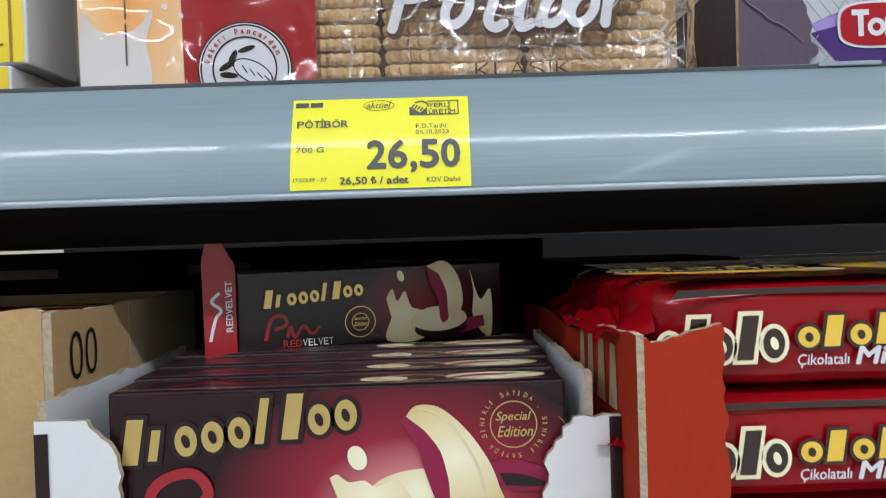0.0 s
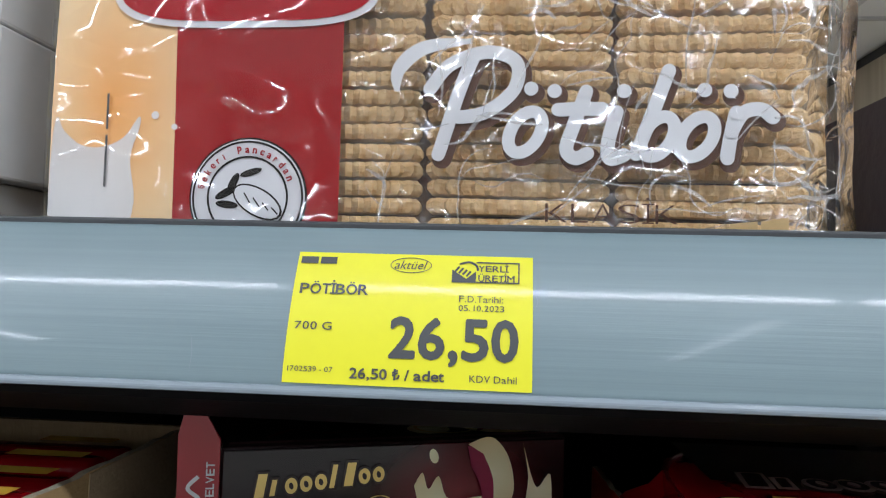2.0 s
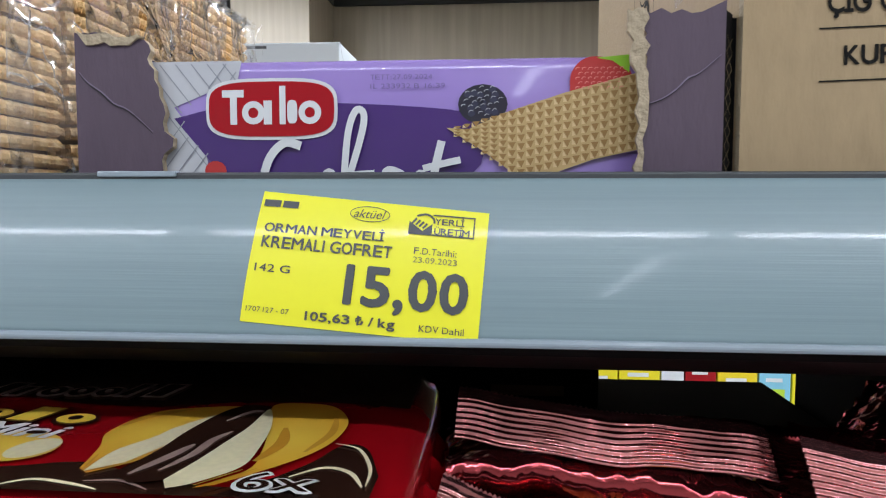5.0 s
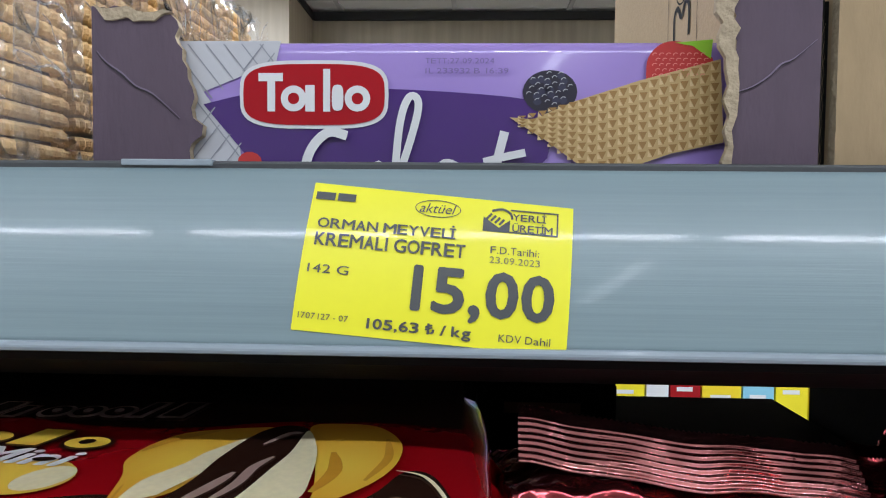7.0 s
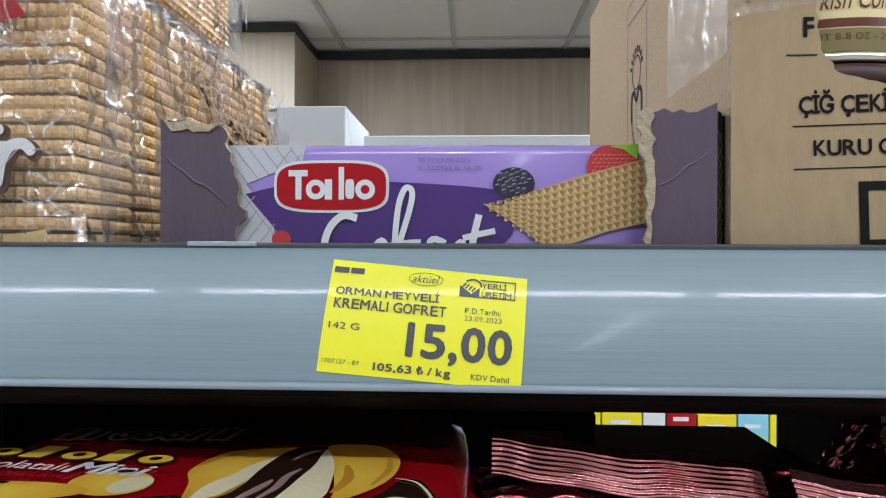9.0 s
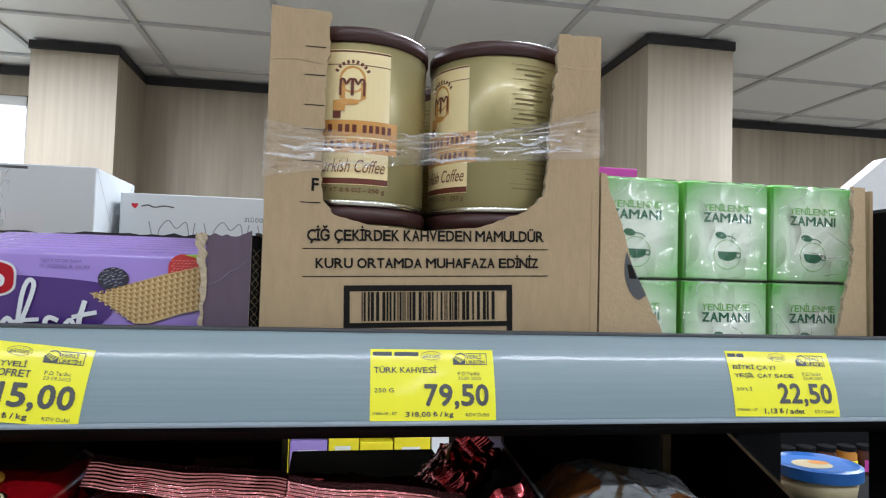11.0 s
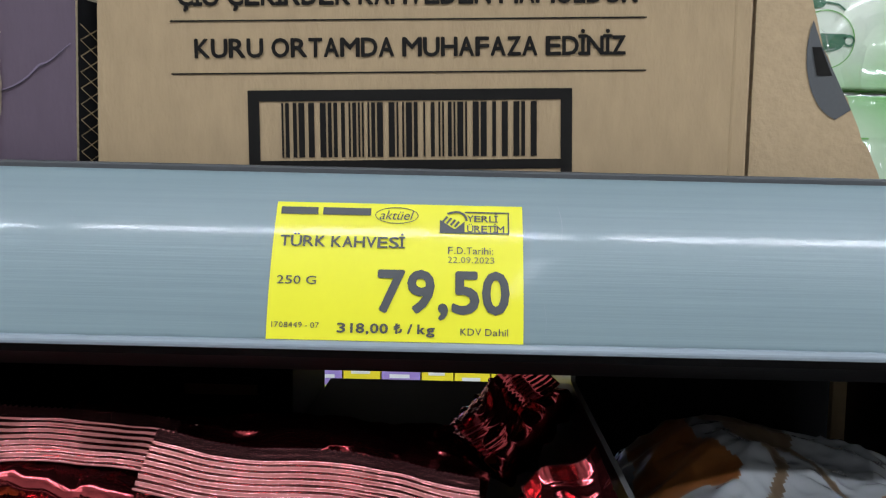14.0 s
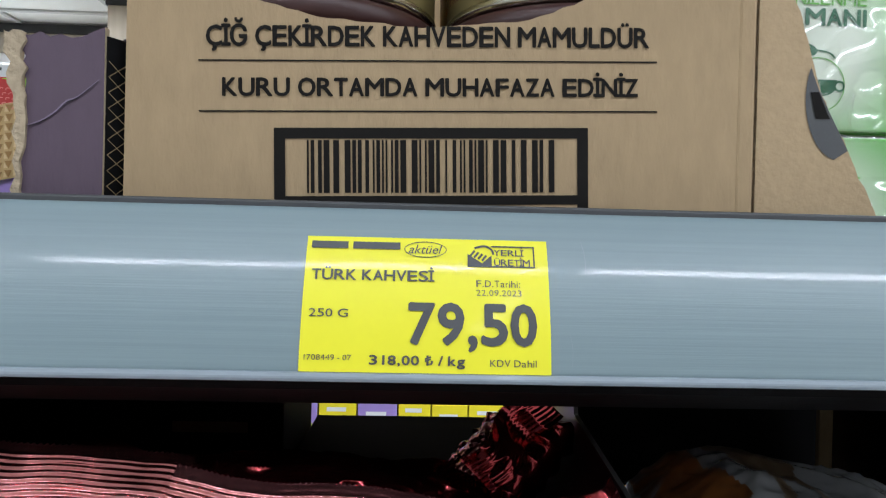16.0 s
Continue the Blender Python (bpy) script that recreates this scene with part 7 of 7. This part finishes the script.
def foil_bag(x, y, z, length, slope, yaw, lean, seed, ribs=1.0, depth=0.085):
    """A crinkled foil bag with a ribbed, saw-edged end seal."""
    b = thing("foil_bag", (x, y, z), "crinkled red metallic foil bag with ribbed end seal", "snack bag", "red foil bags")
    b.matrix_world = Matrix.Translation((x, y, z)) @ pose(0, 0, 0, 0, slope, yaw)
    rng = random.Random(seed)
    n, rows, wide = 120, 56, 0.021
    tilt = radians(lean)
    bm = bmesh.new()
    g = []
    for i in range(n + 1):
        u = (i / n - 0.5) * length
        curl = 0.004 * math.sin(2.6 * i / n * math.pi + seed) + 0.002 * noise.noise(Vector((u * 40, seed, 0)))
        col = []
        for j in range(rows + 1):
            v = j / rows * wide
            rib = 0.0009 * ribs * (0.45 + 0.9 * abs(noise.noise(Vector((u * 26, seed, 2))))) * math.sin(2 * math.pi * j / 6.2) * (1 if j < rows - 11 else 0.1)
            up = v + (0.00045 * (1 if i % 2 else -1) if j == rows else 0)
            puck = 0.0007 * noise.noise(Vector((u * 90, v * 60, seed * 2.0))) + (0.0022 + 0.004 * (1 - ribs)) * noise.noise(Vector((u * 38, v * 30, seed * 5.0))) - 0.004 * (1 - ribs) * abs(noise.noise(Vector((u * 70, v * 90, seed))))
            col.append(bm.verts.new((u, curl + up * math.sin(tilt) - (rib + puck) * math.cos(tilt), -wide * math.cos(tilt) + up * math.cos(tilt) + (rib + puck) * math.sin(tilt))))
        g.append(col)
    for i in range(n):
        for j in range(rows):
            bm.faces.new((g[i][j], g[i + 1][j], g[i + 1][j + 1], g[i][j + 1]))
    part("end_seal", bm, FOILSEAL if ribs > 0.5 else FOIL, b, "ribbed saw-edged red foil seal", smooth=True)
    body = bmesh.new()
    gx, gy = 64, 44
    rows2 = []
    for i in range(gx + 1):
        u = i / gx * 2 - 1
        col = []
        for j in range(gy + 1):
            w = j / gy
            swell = 0.020 * math.sin(math.pi * min(1, w * 1.1)) ** 0.6 * (1 - abs(u) ** 4)
            px, py = u * length * 0.52, -0.004 + depth * w
            wr = 0.0035 * noise.noise(Vector((px * 38, py * 26, seed * 3.3))) - 0.0055 * abs(noise.noise(Vector((px * 95, py * 34, seed)))) - 0.003 * abs(noise.noise(Vector((px * 190 + py * 90, py * 120, seed + 4))))
            col.append(body.verts.new((px, py, -wide * math.cos(tilt) - 0.003 + swell * 0.55 - 0.020 * w + wr)))
        rows2.append(col)
    for i in range(gx):
        for j in range(gy):
            body.faces.new((rows2[i][j], rows2[i + 1][j], rows2[i + 1][j + 1], rows2[i][j + 1]))
    ret = bmesh.ops.extrude_face_region(body, geom=body.faces[:])
    for v in [e for e in ret["geom"] if isinstance(e, bmesh.types.BMVert)]:
        v.co.z -= 0.012
    bmesh.ops.recalc_face_normals(body, faces=body.faces[:])
    for f in body.faces:
        c = f.calc_center_median()
        if ((c.x - 0.012) / 0.011) ** 2 + ((c.y - 0.030) / 0.014) ** 2 < 1:
            f.material_index = 1
    part("pouch", body, [FOIL, FOILLEMON], b, smooth=True)
    return b


for row in ((0.370, 0.020, 1.4285, 0.110, 7, 3, 50, 1), (0.352, -0.0300, 1.4110, 0.085, 13, -4, 52, 2), (0.478, 0.0040, 1.4195, 0.105, 8, 3, 50, 3), (0.470, 0.0420, 1.4105, 0.092, 6, -4, 48, 4, 0.1),
            (0.559, 0.018, 1.4125, 0.030, -18, 8, 40, 5, 0.1), (0.430, -0.055, 1.3960, 0.10, -8, 10, 50, 6), (0.395, 0.100, 1.3980, 0.12, 5, -8, 65, 7, 0.1), (0.500, 0.090, 1.3920, 0.08, 14, -6, 50, 8, 0.1), (0.545, 0.110, 1.4150, 0.05, -40, 30, 30, 9, 0.1), (0.455, 0.150, 1.3830, 0.16, 2, 4, 60, 10, 0.1)):
    foil_bag(*row)
filler = thing("foil_carton", (0.312, -0.095, LOW_Z), "dark cardboard tray filled with red foil bags", "carton")
part("body", box(0.002, 0.258, 0.006, 0.24, 0.0008, 0.095, 0.002), BOXDARK, filler)
part("divider", prism([(-0.085, LOW_Z), (-0.085, 1.370)] + torn((-0.085, 1.370), (-0.030, 1.403), 8, 0.0015, 111) + [(0.127, 1.4166), (0.131, 1.436), (0.22, 1.436), (0.22, LOW_Z)], 0, 0.0022), [BOXDARK, DIVIDER], thing("divider_board", (0, 0, 0), "dark cardboard divider with a torn front edge", "cardboard"), at=pose(0.5815, 0, 0, 0, 0, 90))

# ---- lower shelf: nut bags and the open tray beside them ----


def nut_bag(x, y, z, w, d, h, rz, seed):
    b = thing("nut_bag", (x, y, z), "crumpled silver and brown bag of nuts, lying flat", "snack bag", "nut bags", rz)
    bm = bmesh.new()
    nx, ny = 120, 96
    g = []
    for i in range(nx + 1):
        u = i / nx * 2 - 1
        col = []
        for j in range(ny + 1):
            v = j / ny * 2 - 1
            s = max(0.0, (1 - abs(u) ** 3)) ** 0.5 * max(0.0, (1 - abs(v) ** 3)) ** 0.5
            p = Vector((u * w / 2, v * d / 2, 0))
            n = 0.005 * noise.noise(p * 28 + Vector((seed, 0, 0))) - 0.007 * abs(noise.noise(p * 34 + Vector((0, seed, 0)))) - 0.0022 * abs(noise.noise(p * 110 + Vector((seed, seed, 0))))
            col.append(bm.verts.new((p.x, p.y, 0.003 + h * s + n)))
        g.append(col)
    for i in range(nx):
        for j in range(ny):
            f = bm.faces.new((g[i][j], g[i + 1][j], g[i + 1][j + 1], g[i][j + 1]))
            u, v = i / nx, j / ny
            q = noise.noise(Vector((u * 3.2 + seed, v * 3.0, 5)))
            u, v = u + 0.05 * noise.noise(Vector((u * 6, v * 6, seed))), v + 0.05 * noise.noise(Vector((u * 7, v * 7, seed + 9)))
            f.material_index = 1 if (0.06 < u < 0.30 and 0.35 < v < 0.9) or (u > 0.66 and v < 0.35) else 2 if q > 0.27 or abs(u + v * 0.5 - 0.72) < 0.022 or abs(u - v * 0.3 - 0.3) < 0.02 else 0
    ret = bmesh.ops.extrude_face_region(bm, geom=bm.faces[:])
    for v in [e for e in ret["geom"] if isinstance(e, bmesh.types.BMVert)]:
        v.co.z = min(v.co.z - 0.004, 0.001)
    bmesh.ops.recalc_face_normals(bm, faces=bm.faces[:])
    part("pouch", bm, [ALMONDBAG, ALMOND, BAGBROWN], b, smooth=True)
    seal = bmesh.new()
    rows = [[seal.verts.new((-w * 0.46 + w * 0.92 * i / 40, -d / 2 - 0.012 * j / 8 + 0.002, 0.004 + 0.006 * j / 8 + 0.002 * math.sin(i * 0.5) * (1 if j else 0.3) + 0.0004 * (j % 2))) for j in range(9)] for i in range(41)]
    for i in range(40):
        for j in range(8):
            seal.faces.new((rows[i][j], rows[i + 1][j], rows[i + 1][j + 1], rows[i][j + 1]))
    part("end_seal", seal, ALMONDBAG, b, "ribbed silver end seal", smooth=True)
    return b


nut_bag(0.646, 0.050, 1.3588, 0.128, 0.16, 0.052, -8, 1)
nut_bag(0.705, -0.035, 1.3588, 0.12, 0.12, 0.034, 14, 2)
nut_bag(0.622, -0.050, 1.3588, 0.07, 0.09, 0.024, 5, 4)
nb = thing("nut_carton", (0.586, -0.10, LOW_Z), "dark cardboard tray full of nut bags", "carton")
part("body", box(0, 0.19, 0.0, 0.27, 0.0008, 0.088, 0.002), BOXDARK, nb)
ft = thing("open_tray", (0, 0, 0), "open dark cardboard tray with sloping kraft-edged side", "carton")
part("side_wall", prism([(-0.06, LOW_Z), (-0.06, 1.345), (0.21, 1.440), (0.24, 1.440), (0.24, LOW_Z)], 0, 0.004), [BOXDARK, KRAFT], ft, at=pose(0.7850, 0, 0, 0, 0, 90))
part("back_flap", prism([(0.772, LOW_Z), (0.772, 1.44), (0.781, 1.44), (0.795, 1.35), (0.80, LOW_Z)], 0.236, 0.24), [KRAFT, KRAFT], ft)

for x, y, mat, lab in ((0.955, 0.46, TUBRED, "cream plastic tub with a ribbed dark red lid"), (1.090, 0.42, TUBBLUE, "cream plastic tub with a ribbed bright blue lid")):
    t = thing("plastic_tub", (x, y, LOW_Z), lab, "tub", "plastic tubs")
    part("tub", lathe([(0.040, 0.0), (0.046, 0.002), (0.050, 0.030)], 40), TUBBODY, t, smooth=True)
    prof = lathe([(0.0505, 0.0285), (0.055, 0.029), (0.055, 0.043), (0.050, 0.045), (0.046, 0.041)], 60)
    for v in prof.verts:
        a = math.atan2(v.co.y, v.co.x)
        if math.hypot(v.co.x, v.co.y) > 0.0545:
            v.co *= 1 + 0.012 * math.sin(30 * a)
            v.co.z /= 1 + 0.012 * math.sin(30 * a)
    part("lid", prof, mat, t, "ribbed plastic lid")
    printed(t, pose(0, 0, 0.0412), [("lid_picture", ellipse(-0.006, 0.0, 0.026, 0.022, 20), TUBBODY, 1), ("lid_picture", ellipse(0.008, 0.006, 0.014, 0.010, 16), ORANGE, 2)])

# stock added at the back of the lower shelf, painted black for the shade there
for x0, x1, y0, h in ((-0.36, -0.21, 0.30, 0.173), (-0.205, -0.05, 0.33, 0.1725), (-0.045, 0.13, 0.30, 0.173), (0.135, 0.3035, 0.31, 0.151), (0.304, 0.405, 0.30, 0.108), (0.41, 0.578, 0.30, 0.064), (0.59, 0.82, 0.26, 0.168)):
    d = thing("shaded_carton", (x0, y0, LOW_Z), "carton painted black as the shade at the back of the shelf", "carton", "dark cartons at the back")
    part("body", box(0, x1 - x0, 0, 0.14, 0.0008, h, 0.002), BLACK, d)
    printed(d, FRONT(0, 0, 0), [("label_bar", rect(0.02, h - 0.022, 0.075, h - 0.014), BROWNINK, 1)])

# ---- the display rack across the next aisle ----
rack = thing("display_rack", (0, 1.55, 0), "dark steel display rack with two shelves of groceries", "shelf")
part("deck", box(-1.2, 3.0, 0, 0.4, 0.90, 0.93, 0.003), SHELF, rack)
part("deck", box(-1.2, 1.35, 0, 0.4, 1.17, 1.195, 0.003), SHELF, rack)
part("plinth", box(-1.2, 3.0, 0.05, 0.4, 0.0, 0.90, 0.003), BLACK, rack)
part("back_panel", box(-1.2, 3.0, 0.38, 0.40, 0.93, 1.36, 0.002), BLACK, rack)
# added black panel: hides the bright wall seen below the shelf nose
part("back_panel", box(-1.2, 1.9, 0.38, 0.40, 1.361, 1.46, 0.002), BLACK, rack)
for x in (-1.2, 0.1, 1.35, 3.0):
    part("post", box(x - 0.015, x + 0.015, 0.0, 0.03, 0.93, 1.40, 0.002), BLACK, rack)
rng = random.Random(77)
shades = [(SUNYELLOW, "bright yellow"), (CYAN, "pale cyan"), (LIME, "lime green"), (PINK, "magenta"), (REDPRINT, "red"), (WHITEBOARD, "white"), (SUNYELLOW, "bright yellow"), (YELLOWBOX, "golden yellow"), (LAVENDER, "violet")]
for z in (0.931, 1.196):
    x, k = -1.15, 0
    while x < (1.75 if z < 1 else 1.25):
        w = rng.uniform(0.06, 0.11)
        mat, shade = shades[rng.randrange(len(shades))]
        c = thing("grocery_carton", (x, 1.57, z), f"{shade} grocery carton on the far rack", "carton", "cartons on the far rack")
        h = rng.uniform(0.14, 0.165)
        part("body", box(0, w - 0.004, 0, 0.12, 0, h, 0.002), mat, c)
        printed(c, FRONT(0, 0, 0), [("label_panel", rect(w * 0.15, h * 0.35, w * 0.78, h * 0.62), shades[(k * 4 + 5) % 9][0], 2), ("label_bar", rect(w * 0.2, h * 0.75, w * 0.7, h * 0.82), WHITEBOARD, 2)])
        x += w
        k += 1
for i in range(9):
    j = thing("jam_jar", (1.86 + 0.075 * i, 1.60, 0.931), "glass jar of dark preserve with a pale label" if i % 3 != 1 else "amber honey jar with a yellow label", "jar", "jars on the far rack")
    part("glass", lathe([(0.030, 0), (0.033, 0.004), (0.033, 0.075), (0.028, 0.085), (0.028, 0.088)], 24), HONEY if i % 3 == 1 else JAM, j, smooth=True)
    part("lid", lathe([(0.0285, 0.086), (0.030, 0.087), (0.030, 0.100), (0.028, 0.102)], 24), BLACK, j)
    part("label", tin_wrap(strip(-0.028, 0.028, 0.02, 0.058), 0.0335), (MILK, SUNYELLOW, PINK)[i % 3], j)
